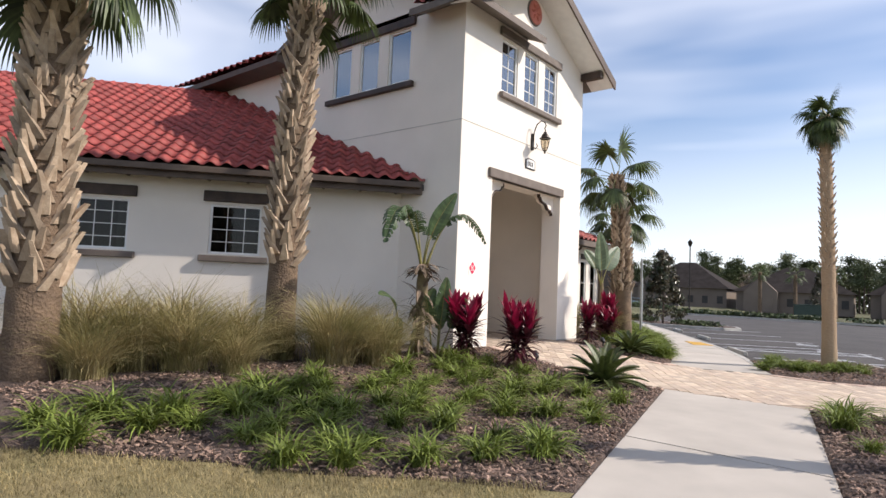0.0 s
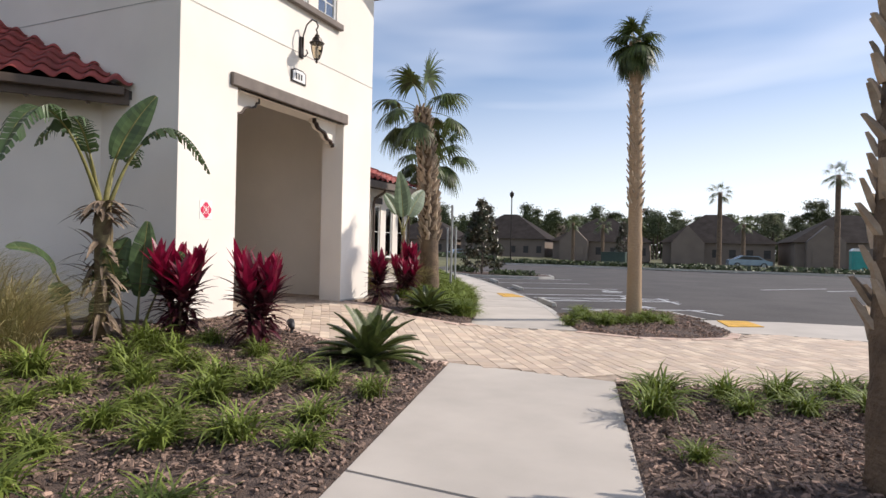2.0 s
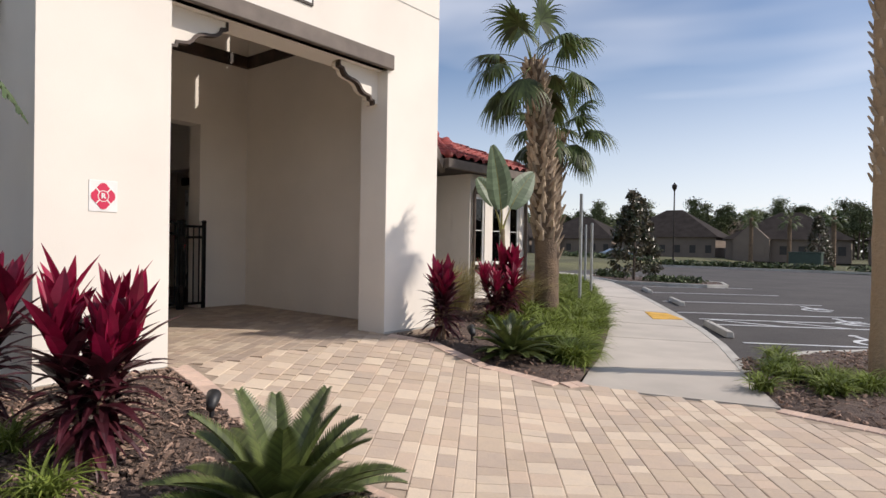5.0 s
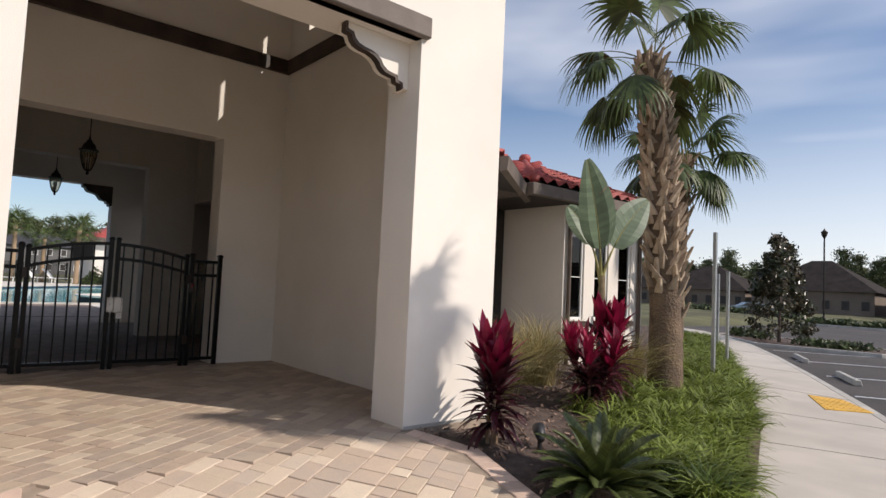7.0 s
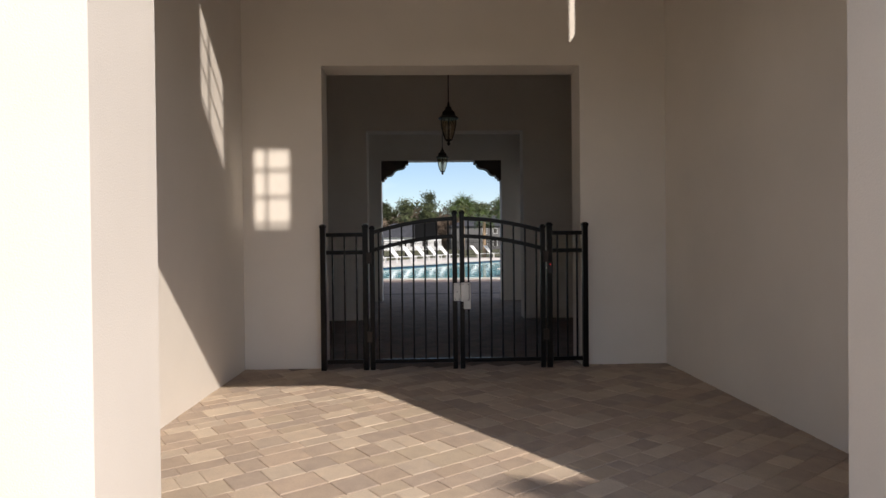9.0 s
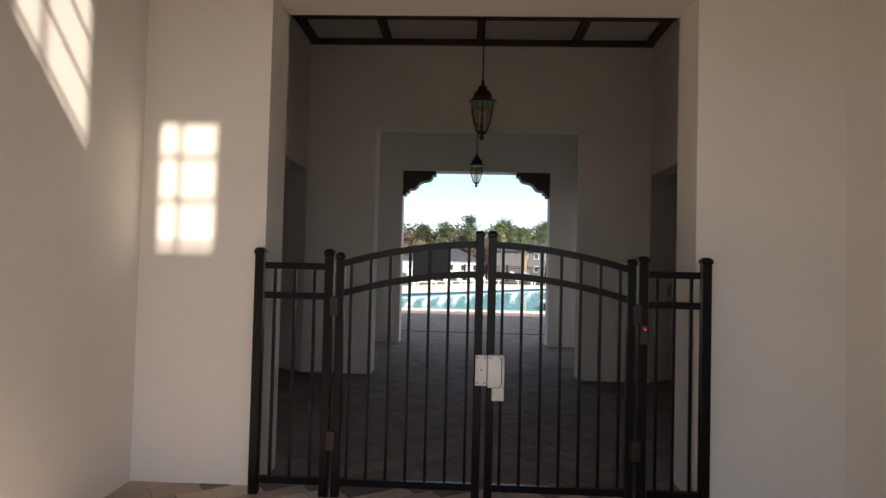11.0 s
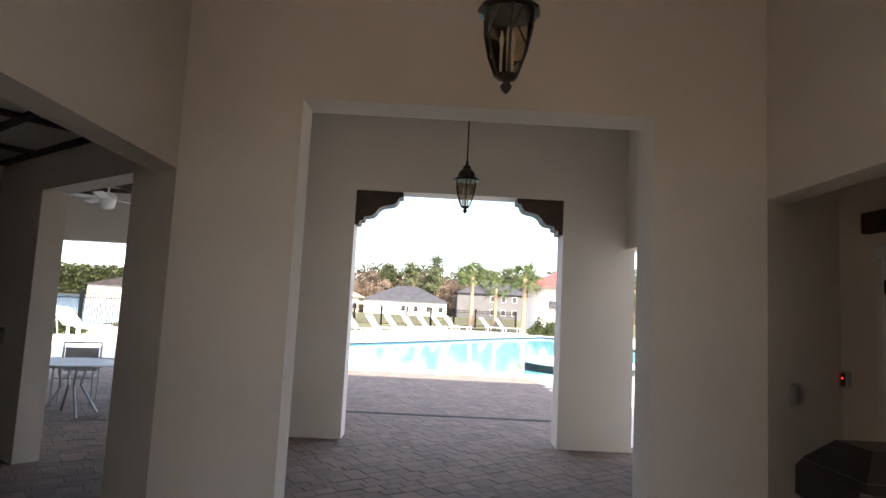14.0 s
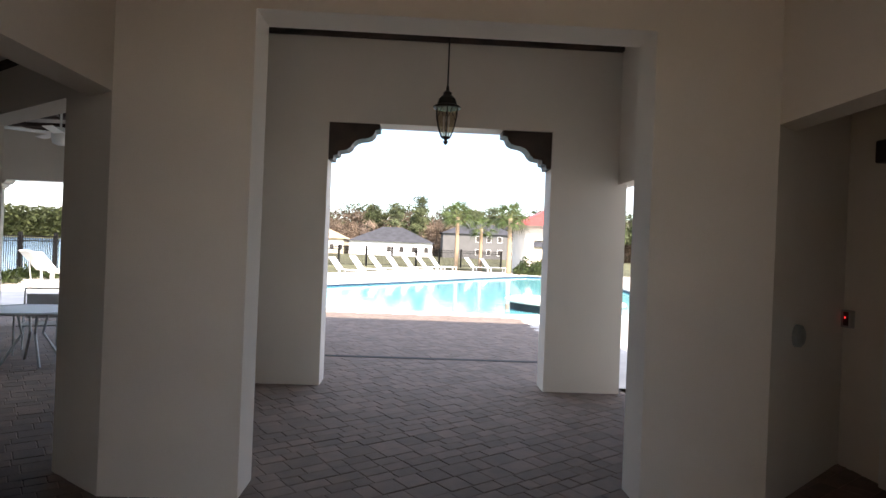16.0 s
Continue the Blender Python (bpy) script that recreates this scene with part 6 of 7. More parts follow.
PINES = [pine(-158, 0, 13, 1), pine(-160, 6, 11.5, 2), pine(-156, 12, 14, 3), pine(-160, -8, 9, 4, bare=True), pine(-157, 17, 8.5, 5, bare=True)]
r = random.Random(77)
for k in range(300):
    if k < 150:
        x, y = -152 - r.uniform(0, 22), -42 + 125 * (k / 149) + r.uniform(-2, 2)
        src = PINES[r.choice((0, 1, 2, 3, 4, 3, 4))]
        s = r.uniform(0.70, 0.90) * (1.12 if y > 14 else 1.0)
    else:
        q = (k - 150) / 149
        x, y = -120 + 200 * q + r.uniform(-2, 2), 150 - 12 * q + r.uniform(0, 25)
        src = PINES[r.choice((0, 1, 2, 0, 1, 2, 3))]
        s = r.uniform(0.75, 1.1) * 0.86
    copy_thing(src, pose(x, y, -0.5, 0, 0, r.uniform(0, 360)) @ Matrix.Diagonal((s, s, s, 1)))


def wood_shape(x0, y0, x1, y1, h, d):
    def shape(q):
        t = q.random()
        return (x0 + (x1 - x0) * t + q.uniform(-d, d), y0 + (y1 - y0) * t + q.uniform(-d, d), -0.5 + h * q.random() ** 0.7 * (0.8 + 0.2 * math.sin(t * 90)))
    return shape


tagged(raw("far_woods", *leaf_cloud(91, 44000, 0.55, wood_shape(-176, -48, -172, 140, 12.0, 5)), BARE), "brown leafless far woods", "woods", kind="stuff")
tagged(raw("far_woods", *leaf_cloud(92, 46000, 0.6, wood_shape(-150, 172, 120, 156, 10.5, 6)), PINE), "dark green far woods", "woods", kind="stuff")
tagged(raw("far_woods", *leaf_cloud(94, 40000, 0.5, wood_shape(-184, -48, -180, 140, 14.5, 4)), PINE), "green pine tops behind the bare woods", "woods", kind="stuff")
tagged(raw("far_woods", *leaf_cloud(93, 60000, 1.0, wood_shape(-230, -240, -290, -40, 13, 8)), PINE), "dark green woods across the lake", "woods", kind="stuff")


def house(x, y, w, d, h, roof_h, rot, wall_m, roof_m, label, storeys=1, z=-0.45):
    t = thing("house", pose(x, y, z, 0, 0, rot), label, "house", "houses")
    wl_ = part("wall", boxes((-w / 2, w / 2, -d / 2, d / 2, 0, h)), wall_m, t)
    e = 0.5
    bm = bmesh.new()
    vs = [bm.verts.new(p) for p in ((-w / 2 - e, -d / 2 - e, h), (w / 2 + e, -d / 2 - e, h), (w / 2 + e, d / 2 + e, h), (-w / 2 - e, d / 2 + e, h), (-w / 2 + d / 2, 0, h + roof_h), (w / 2 - d / 2, 0, h + roof_h))]
    for q in ((0, 1, 5, 4), (2, 3, 4, 5), (1, 2, 5), (3, 0, 4), (3, 2, 1, 0)):
        bm.faces.new([vs[i] for i in q])
    part("roof", bm, roof_m, t)
    if wall_m is WALL_TAUPE:
        part("garage_gable", prism(bmesh.new(), [(-w * 0.42, 0), (-w * 0.12, 0), (-w * 0.12, h), (-w * 0.27, h + roof_h * 0.55), (-w * 0.42, h)], -d / 2 - 1.2, -d / 2 + 0.1, "y"), wall_m, t)
        part("garage_door", boxes((-w * 0.38, -w * 0.16, -d / 2 - 1.26, -d / 2 - 1.2, 0.05, 2.2)), WALL_TAUPE, t)
    for s in range(storeys):
        for k in range(4):
            u = -w * 0.05 + k * w * 0.15
            wd = part("window", boxes((u, u + 1.0, -d / 2 - 0.05, -d / 2 + 0.02, 0.9 + 2.8 * s, 2.2 + 2.8 * s)), WHITE_FRAME if wall_m is not WALL_TAUPE else WALL_TAUPE, t)
            part("pane", boxes((u + 0.08, u + 0.92, -d / 2 - 0.07, -d / 2 - 0.052, 0.98 + 2.8 * s, 2.12 + 2.8 * s)), ROOM_DARK, wd)
    return t


house(-142, -10, 11.5, 11, 3.3, 2.8, 90, WALL_CREAM, SHINGLE_T, "cream one-storey house with a tan roof across the lawn", z=-0.3)
house(-142.5, 5.6, 17.2, 13, 3.0, 3.3, 90, WHITE_FRAME, SHINGLE_F, "white one-storey house with a grey hip roof", z=-0.3)
house(-145, 24.3, 15.6, 12, 5.4, 3.0, 90, WALL_GREY, SHINGLE_F, "grey two-storey house with white windows", 2, z=-0.3)
house(-144, 43, 15, 11, 3.2, 3.0, 90, WALL_CREAM, SHINGLE_F, "cream house with a grey roof", z=-0.3)
house(-118, -40, 14, 10, 3.0, 2.0, 90, WALL_CREAM, SHINGLE_B, "tan house by the lake", z=-0.3)
for k in range(9):
    x = -82 + k * 16.5
    house(x, 104 - 0.10 * (x + 20), 14.5, 12, 3.0 if k % 3 else 3.3, 3.9 + 0.5 * (k % 2), 4, WALL_TAUPE, SHINGLE_B, "taupe house with a dark hip roof across the street")

# ---- lanterns ----
def lantern(parent, s, hang):
    """A six-sided caged lantern with its lower tip at the origin, s metres tall."""
    hx = 6
    part("finial", lathe(bmesh.new(), [(0.004, 0.0), (0.035 * s, 0.03 * s), (0.045 * s, 0.06 * s), (0.02 * s, 0.09 * s), (0.07 * s, 0.11 * s), (0.09 * s, 0.14 * s)], 10), IRON, parent, smooth=True)
    gprof = [(0.085 * s, 0.14 * s), (0.145 * s, 0.30 * s), (0.185 * s, 0.48 * s), (0.19 * s, 0.62 * s)]
    g = part("glass", lathe(bmesh.new(), gprof, hx, closed=False), LAMP_GLASS, parent)
    g.visible_shadow = False
    for k in range(hx):
        a = 2 * math.pi * k / hx
        part("rib", tube(bmesh.new(), [(math.cos(a) * r_ * 1.04, math.sin(a) * r_ * 1.04, z_) for r_, z_ in gprof], 0.011 * s, 5), IRON, parent)
        b2_ = 2 * math.pi * (k + 0.5) / hx
        part("tracery", tube(bmesh.new(), [(math.cos(b2_) * 0.178 * s * 0.98, math.sin(b2_) * 0.178 * s * 0.98, 0.62 * s), (math.cos(b2_ - 0.25) * 0.18 * s, math.sin(b2_ - 0.25) * 0.18 * s, 0.52 * s), (math.cos(a) * 0.185 * s, math.sin(a) * 0.185 * s, 0.42 * s)], 0.007 * s, 4), IRON, parent)
    part("cap", lathe(bmesh.new(), [(0.20 * s, 0.61 * s), (0.235 * s, 0.62 * s), (0.235 * s, 0.645 * s), (0.17 * s, 0.68 * s), (0.14 * s, 0.78 * s), (0.07 * s, 0.85 * s), (0.075 * s, 0.88 * s), (0.03 * s, 0.92 * s), (0.02 * s, 1.0 * s)], 12), IRON, parent, smooth=False)
    for k in range(3):
        a = 2.1 * k
        part("bulb", lathe(bmesh.new(), [(0.012 * s, 0.16 * s), (0.012 * s, 0.36 * s), (0.022 * s, 0.42 * s), (0.004, 0.50 * s)], 6, 0.05 * s * math.cos(a), 0.05 * s * math.sin(a)), WHITE_SIGN, parent)
    if hang:
        part("rod", tube(bmesh.new(), [(0, 0, 0.98 * s), (0, 0, hang)], 0.008, 6), IRON, parent)
        part("canopy", lathe(bmesh.new(), [(0.02, hang - 0.10), (0.07, hang - 0.03), (0.075, hang)], 12), IRON, parent)


wl_ = thing("wall_lantern", (FX + 0.34, 11.30, 4.22), "black iron coach lantern on a scrolled arm", "wall lamp")
lantern(wl_, 0.55, 0)
part("arm", tube(bmesh.new(), [(-0.31, 0.0, 0.30), (-0.29, 0.0, 0.52), (-0.22, 0.0, 0.70), (-0.11, 0.0, 0.77), (-0.02, 0.0, 0.72), (0.02, 0, 0.64), (-0.02, 0, 0.58), (0.0, 0.0, 0.545)], 0.014, 7), IRON, wl_, smooth=True)
part("arm_scroll", tube(bmesh.new(), [(-0.31, 0.0, 0.20), (-0.25, 0.0, 0.14), (-0.19, 0.0, 0.20), (-0.22, 0.0, 0.26)], 0.011, 6), IRON, wl_, smooth=True)
part("backplate", boxes((-0.34, -0.305, -0.055, 0.055, 0.12, 0.50), bevel=0.014), IRON, wl_)
for x, top, s, z in ((-13.17, 4.44, 0.62, 2.73), (-16.5, 4.41, 0.55, 2.69)):
    ln_ = thing("hanging_lantern", (x, 11.24, z), "dark bronze hanging lantern on a long rod", "pendant lamp", "hanging lanterns")
    lantern(ln_, s, top - z)

# ---- plaque, sign and medallion on the front ----
pq_ = thing("address_plaque", (FX, 11.24, 4.0), "small framed plaque under the lantern", "plaque")
part("frame", prism(bmesh.new(), [(-0.20, -0.11), (0.20, -0.11), (0.20, 0.09), (0.10, 0.13), (-0.10, 0.13), (-0.20, 0.09)], 0.0, 0.02, "x"), IRON, pq_)
part("face", prism(bmesh.new(), [(-0.17, -0.085), (0.17, -0.085), (0.17, 0.075), (0.09, 0.105), (-0.09, 0.105), (-0.17, 0.075)], 0.0, 0.026, "x"), WHITE_SIGN, pq_)
for k in range(3):
    part("bar", boxes((0.026, 0.030, -0.095 + k * 0.07, -0.055 + k * 0.07, -0.05, 0.055)), DARKBOX, pq_)
sg = thing("maltese_sign", (FX, 9.215, 1.555), "red maltese cross sign with a white ring on a white board", "sign")
part("board", boxes((0.0, 0.006, -0.115, 0.115, -0.135, 0.135), bevel=0.002), WHITE_SIGN, sg)
pts = []
for k in range(4):
    a0 = math.pi / 2 * k
    for da, rr in ((-0.42, 0.128), (-0.25, 0.145), (0.0, 0.150), (0.25, 0.145), (0.42, 0.132), (0.785, 0.122)):
        pts.append((math.cos(a0 + da) * rr * 0.66, math.sin(a0 + da) * rr * 0.76))
part("cross", prism(bmesh.new(), pts, 0.006, 0.010, "x"), RED_SIGN, sg)
ring = bmesh.new()
for k in range(24):
    a0, a1 = 2 * math.pi * k / 24, 2 * math.pi * (k + 1) / 24
    prism(ring, [(math.cos(a0) * 0.046, math.sin(a0) * 0.049), (math.cos(a1) * 0.046, math.sin(a1) * 0.049), (math.cos(a1) * 0.040, math.sin(a1) * 0.043), (math.cos(a0) * 0.040, math.sin(a0) * 0.043)], 0.010, 0.0115, "x")
part("ring", ring, WHITE_SIGN, sg)
for k in range(4):
    a = math.pi / 4 + math.pi / 2 * k
    c_, s_ = math.cos(a), math.sin(a)
    part("arm", prism(bmesh.new(), [(c_ * 0.045 - s_ * 0.005, s_ * 0.048 + c_ * 0.005), (c_ * 0.045 + s_ * 0.005, s_ * 0.048 - c_ * 0.005), (c_ * 0.082 + s_ * 0.005, s_ * 0.092 - c_ * 0.005), (c_ * 0.082 - s_ * 0.005, s_ * 0.092 + c_ * 0.005)], 0.010, 0.0118, "x"), WHITE_SIGN, sg)
fnt = bpy.data.curves.new("letter", "FONT")
fnt.body, fnt.size, fnt.extrude, fnt.align_x, fnt.align_y = "R", 0.06, 0.001, "CENTER", "CENTER"
fnt.offset = 0.003
fnt.materials.append(WHITE_SIGN)
lt = obj("letter", fnt, sg)
lt.matrix_basis = pose(0.0125, 0, 0, 90, 0, 90)
md = thing("medallion", (FX, 11.22, 7.52), "round terracotta medallion in the gable", "ornament")
part("disc", tube(bmesh.new(), [(0.0, 0, 0), (0.05, 0, 0)], 0.27, 28), MEDAL, md)
part("rim", tube(bmesh.new(), [(0.0, 0.27 * math.cos(a / 14 * math.pi), 0.27 * math.sin(a / 14 * math.pi)) for a in range(29)], 0.035, 6, caps=False), TAUPE, md)
for k in range(6):
    a = math.pi / 3 * k
    part("petal", tube(bmesh.new(), [(0.05, 0.03 * math.cos(a), 0.03 * math.sin(a)), (0.062, 0.12 * math.cos(a), 0.12 * math.sin(a)), (0.05, 0.2 * math.cos(a), 0.2 * math.sin(a))], [0.015, 0.045, 0.012], 6), MEDAL, md)

# ---- the gate ----
GX = -10.82
gate = thing("pool_gate", (GX, 0, 0), "black aluminium double gate with arched top rails", "gate")


def post(y, top, w=0.062, parent=gate, name="post"):
    p = part(name, boxes((-w / 2, w / 2, y - w / 2, y + w / 2, 0.01, top), bevel=0.004), ALU_BLACK, parent)
    bm = boxes((-w / 2 - 0.006, w / 2 + 0.006, y - w / 2 - 0.006, y + w / 2 + 0.006, top - 0.002, top + 0.022), bevel=0.004)
    a, h_ = w / 2 + 0.002, top + 0.036
    vs = [bm.verts.new(q) for q in ((-a, y - a, top + 0.0225), (a, y - a, top + 0.0225), (a, y + a, top + 0.0225), (-a, y + a, top + 0.0225), (-a * 0.55, y - a * 0.55, h_), (a * 0.55, y - a * 0.55, h_), (a * 0.55, y + a * 0.55, h_), (-a * 0.55, y + a * 0.55, h_))]
    for q in ((0, 1, 5, 4), (1, 2, 6, 5), (2, 3, 7, 6), (3, 0, 4, 7), (4, 5, 6, 7)):
        bm.faces.new([vs[i] for i in q])
    part("cap", bm, ALU_BLACK, p)
    return p


def rail(y0, y1, zf, h_=0.042, w=0.032, n=12, name="rail", parent=gate):
    bm = bmesh.new()
    ring = []
    for i in range(n + 1):
        y = y0 + (y1 - y0) * i / n
        z = zf(y)
        ring.append([bm.verts.new((sx * w / 2, y, z + sz * h_ / 2)) for sx, sz in ((-1, -1), (1, -1), (1, 1), (-1, 1))])
    for a, b_ in zip(ring, ring[1:]):
        for k in range(4):
            bm.faces.new((a[k], a[(k + 1) % 4], b_[(k + 1) % 4], b_[k]))
    bm.faces.new(ring[0])
    bm.faces.new(ring[-1][::-1])
    return part(name, bm, ALU_BLACK, parent)


def arch(y):
    c = 11.237
    u = abs(y - c) / 0.93
    return 1.585 - 0.15 * u ** 1.9


def picket(y, z0, z1, name="picket"):
    part(name, boxes((-0.009, 0.009, y - 0.009, y + 0.009, z0, z1)), ALU_BLACK, gate)


for y, top in ((9.825, 1.50), (10.265, 1.50), (12.195, 1.50), (12.575, 1.50)):
    post(y, top, 0.056)
for y, top in ((10.335, 1.48), (11.198, 1.635), (11.275, 1.635), (12.125, 1.48)):
    post(y, top, 0.050, name="stile")
for y0, y1, straight in ((9.86, 10.235, True), (10.360, 11.173, False), (11.300, 12.100, False), (12.23, 12.54, True)):
    f0 = (lambda y: 1.425) if straight else arch
    rail(y0, y1, f0)
    rail(y0, y1, lambda y, f=f0: f(y) - 0.185)
    rail(y0, y1, lambda y: 0.10)
    n_ = max(2, round((y1 - y0) / 0.112))
    for k in range(n_):
        y = y0 + (y1 - y0) * (k + 0.5) / n_ if straight else y0 + (y1 - y0) * (k + 0.35) / (n_ - 0.3)
        picket(y, 0.10, f0(y))
bm = bmesh.new()
prism(bm, [(10.78, arch(10.78) - 0.165), (11.0, arch(11.0) - 0.165), (11.0, arch(11.0) - 0.02), (10.78, arch(10.78) - 0.02)], -0.018, -0.012, "x")
part("sign_plate", bm, DARKBOX, gate, "dark blank plate between the rails")
lk = part("lock_box", boxes((0.032, 0.080, 11.257, 11.359, 0.72, 0.915), bevel=0.005), LOCK_WHITE, gate, "pale metal lock box")
part("lock_plate", boxes((0.034, 0.046, 11.184, 11.254, 0.725, 0.910), bevel=0.003), LOCK_WHITE, lk)
part("lock_lower", boxes((0.034, 0.070, 11.286, 11.359, 0.640, 0.719), bevel=0.004), LOCK_WHITE, lk)
part("lock_slot", boxes((0.0802, 0.0815, 11.339, 11.345, 0.74, 0.90)), DARKBOX, lk)
for y, z in ((11.197, 0.895), (11.241, 0.895), (11.197, 0.742), (11.241, 0.742), (11.219, 0.82), (11.276, 0.90), (11.332, 0.90), (11.332, 0.735)):
    part("screw", tube(bmesh.new(), [(0.046 if y < 11.25 else 0.080, y, z), (0.049 if y < 11.25 else 0.083, y, z)], 0.005, 8), DARKBOX, lk)
for y in (10.305, 12.155):
    for z in (0.30, 1.12):
        part("hinge", boxes((-0.02, 0.045, y - 0.028, y + 0.028, z, z + 0.12), bevel=0.004), IRON, gate)
rd = thing("keypad", (GX + 0.040, 12.195, 1.065), "small black keypad with a red light on the gate post", "keypad")
part("body", boxes((0, 0.025, -0.024, 0.024, -0.06, 0.06), bevel=0.005), DARKBOX, rd)
part("indicator", boxes((0.025, 0.027, -0.005, 0.005, 0.025, 0.035)), LED, rd)

# ---- doors and fittings in the side rooms ----
def glazed_door(x0, x1, m, out, name, label, lintel):
    d = thing(name, m, label, "door", kind="structure")
    ya, yb = sorted((out * 0.002, out * 0.06))
    part("door_frame", boxes((x0 - 0.09, x0, ya, yb, 0, 2.12), (x1, x1 + 0.09, ya, yb, 0, 2.12), (x0 - 0.09, x1 + 0.09, ya, yb, 2.12, 2.22), bevel=0.006), WHITE_FRAME, d)
    yc, yd = sorted((out * 0.004, out * 0.04))
    part("leaf", boxes((x0, x0 + 0.13, yc, yd, 0.01, 2.11), (x1 - 0.13, x1, yc, yd, 0.01, 2.11), (x0 + 0.13, x1 - 0.13, yc, yd, 0.01, 0.26), (x0 + 0.13, x1 - 0.13, yc, yd, 1.98, 2.11), bevel=0.005), WHITE_FRAME, d)
    ye, yf = sorted((out * 0.012, out * 0.020))
    part("pane", boxes((x0 + 0.13, x1 - 0.13, ye, yf, 0.26, 1.98)), GLASS_DARK, d)
    yg, yh = sorted((out * 0.021, out * 0.036))
    part("glazing_bars", boxes(*[(x0 + 0.13, x1 - 0.13, yg, yh, z, z + 0.022) for z in (0.60, 0.95, 1.30, 1.65)], ((x0 + x1) / 2 - 0.011, (x0 + x1) / 2 + 0.011, yg, yh, 0.26, 1.98)), WHITE_FRAME, d)
    for z in (0.20, 1.0, 1.85):
        yi, yj = sorted((out * 0.04, out * 0.055))
        part("hinge", boxes((x0 - 0.012, x0 + 0.012, yi, yj, z, z + 0.10)), DARKBOX, d)
    part("door_handle", tube(bmesh.new(), [(x1 - 0.07, out * 0.04, 1.0), (x1 - 0.07, out * 0.09, 1.0), (x1 - 0.20, out * 0.09, 1.0)], 0.010, 7), STEEL, d)
    yk, yl = sorted((out * 0.002, out * 0.09))
    tagged(part("door_lintel", boxes((x0 - 0.22, x1 + 0.22, yk, yl, lintel, lintel + 0.18), bevel=0.01), WOOD_DARK), "dark timber lintel over the side room door", "lintel", "door lintels", "structure").matrix_basis = Matrix.LocRotScale(m.to_translation(), m.to_quaternion(), None)
    return d


glazed_door(-15.42, -14.50, pose(0, 14.76, 0) @ Matrix.Diagonal((1, 1, 1.10, 1)), -1, "door_1", "white glazed door with small panes in the side room", 2.56)
glazed_door(0.42, 1.34, DOORW @ Matrix.Diagonal((1, 1, 1.10, 1)), 1, "door_2", "white glazed door with small panes in the opposite side room", 2.57)
cr_ = thing("card_reader", (-15.95, 14.755, 1.27), "grey card reader with a red light beside the door", "card reader")
part("body", boxes((-0.06, 0.06, -0.05, 0, -0.075, 0.075), bevel=0.006), STEEL, cr_)
part("face", boxes((-0.01, 0.045, -0.056, -0.05, -0.055, 0.06)), DARKBOX, cr_)
part("indicator", boxes((0.005, 0.02, -0.059, -0.056, 0.005, 0.02)), LED, cr_)
dv = Vector((-1.02, 1.26, 0)).normalized()
nv = Vector((dv.y, -dv.x, 0))
for base, nrm_, z in ((Vector((HB, IB, 0)) + dv * 0.47, nv, 1.19), (DIAG @ Vector((3.21, 0, 0)), Vector((0.788, -0.615, 0)), 1.21)):
    sp = thing("wall_speaker", base + nrm_ * 0.002 + Vector((0, 0, z)), "round grey bell cover on the stucco pier", "wall fitting", "round wall fittings")
    bm = bmesh.new()
    tube(bm, [nrm_ * 0.0, nrm_ * 0.035, nrm_ * 0.05], [0.085, 0.082, 0.06], 20)
    part("cover", bm, STEEL, sp, smooth=False)

# ---- lanai furniture ----
tb = thing("patio_table", (-19.1, 6.0, 0), "round glass patio table on a pale metal frame", "table")
part("top", lathe(bmesh.new(), [(0.0, 0.705), (0.58, 0.705), (0.60, 0.715), (0.60, 0.725), (0.0, 0.727)], 28), WHITE_SIGN, tb)
part("rim", tube(bmesh.new(), [(0.60 * math.cos(a / 14 * math.pi), 0.60 * math.sin(a / 14 * math.pi), 0.715) for a in range(29)], 0.018, 6, caps=False), STEEL, tb)
for k in range(4):
    a = math.pi / 4 + math.pi / 2 * k
    part("leg", tube(bmesh.new(), [(0.18 * math.cos(a), 0.18 * math.sin(a), 0.70), (0.12 * math.cos(a), 0.12 * math.sin(a), 0.40), (0.36 * math.cos(a), 0.36 * math.sin(a), 0.0)], 0.018, 6), STEEL, tb)


def patio_chair(x, y, rot):
    c = thing("patio_chair", pose(x, y, 0, 0, 0, rot), "grey mesh sling patio chair with tubular metal frame", "chair", "chairs round the patio table")
    part("seat", boxes((-0.24, 0.24, -0.24, 0.22, 0.40, 0.415)), SLING, c)
    part("backrest", boxes((-0.23, 0.23, -0.31, -0.29, 0.46, 0.82)), SLING, c)
    for sx in (-0.26, 0.26):
        part("side_frame", tube(bmesh.new(), [(sx, 0.24, 0.0), (sx, 0.24, 0.62), (sx, -0.22, 0.64), (sx, -0.30, 0.40), (sx, -0.24, 0.0)], 0.014, 6), STEEL, c)
        part("back_post", tube(bmesh.new(), [(sx, -0.24, 0.40), (sx, -0.30, 0.60), (sx, -0.33, 0.90)], 0.013, 6), STEEL, c)
    part("top_rail", tube(bmesh.new(), [(-0.26, -0.33, 0.90), (0.26, -0.33, 0.90)], 0.013, 6), STEEL, c)


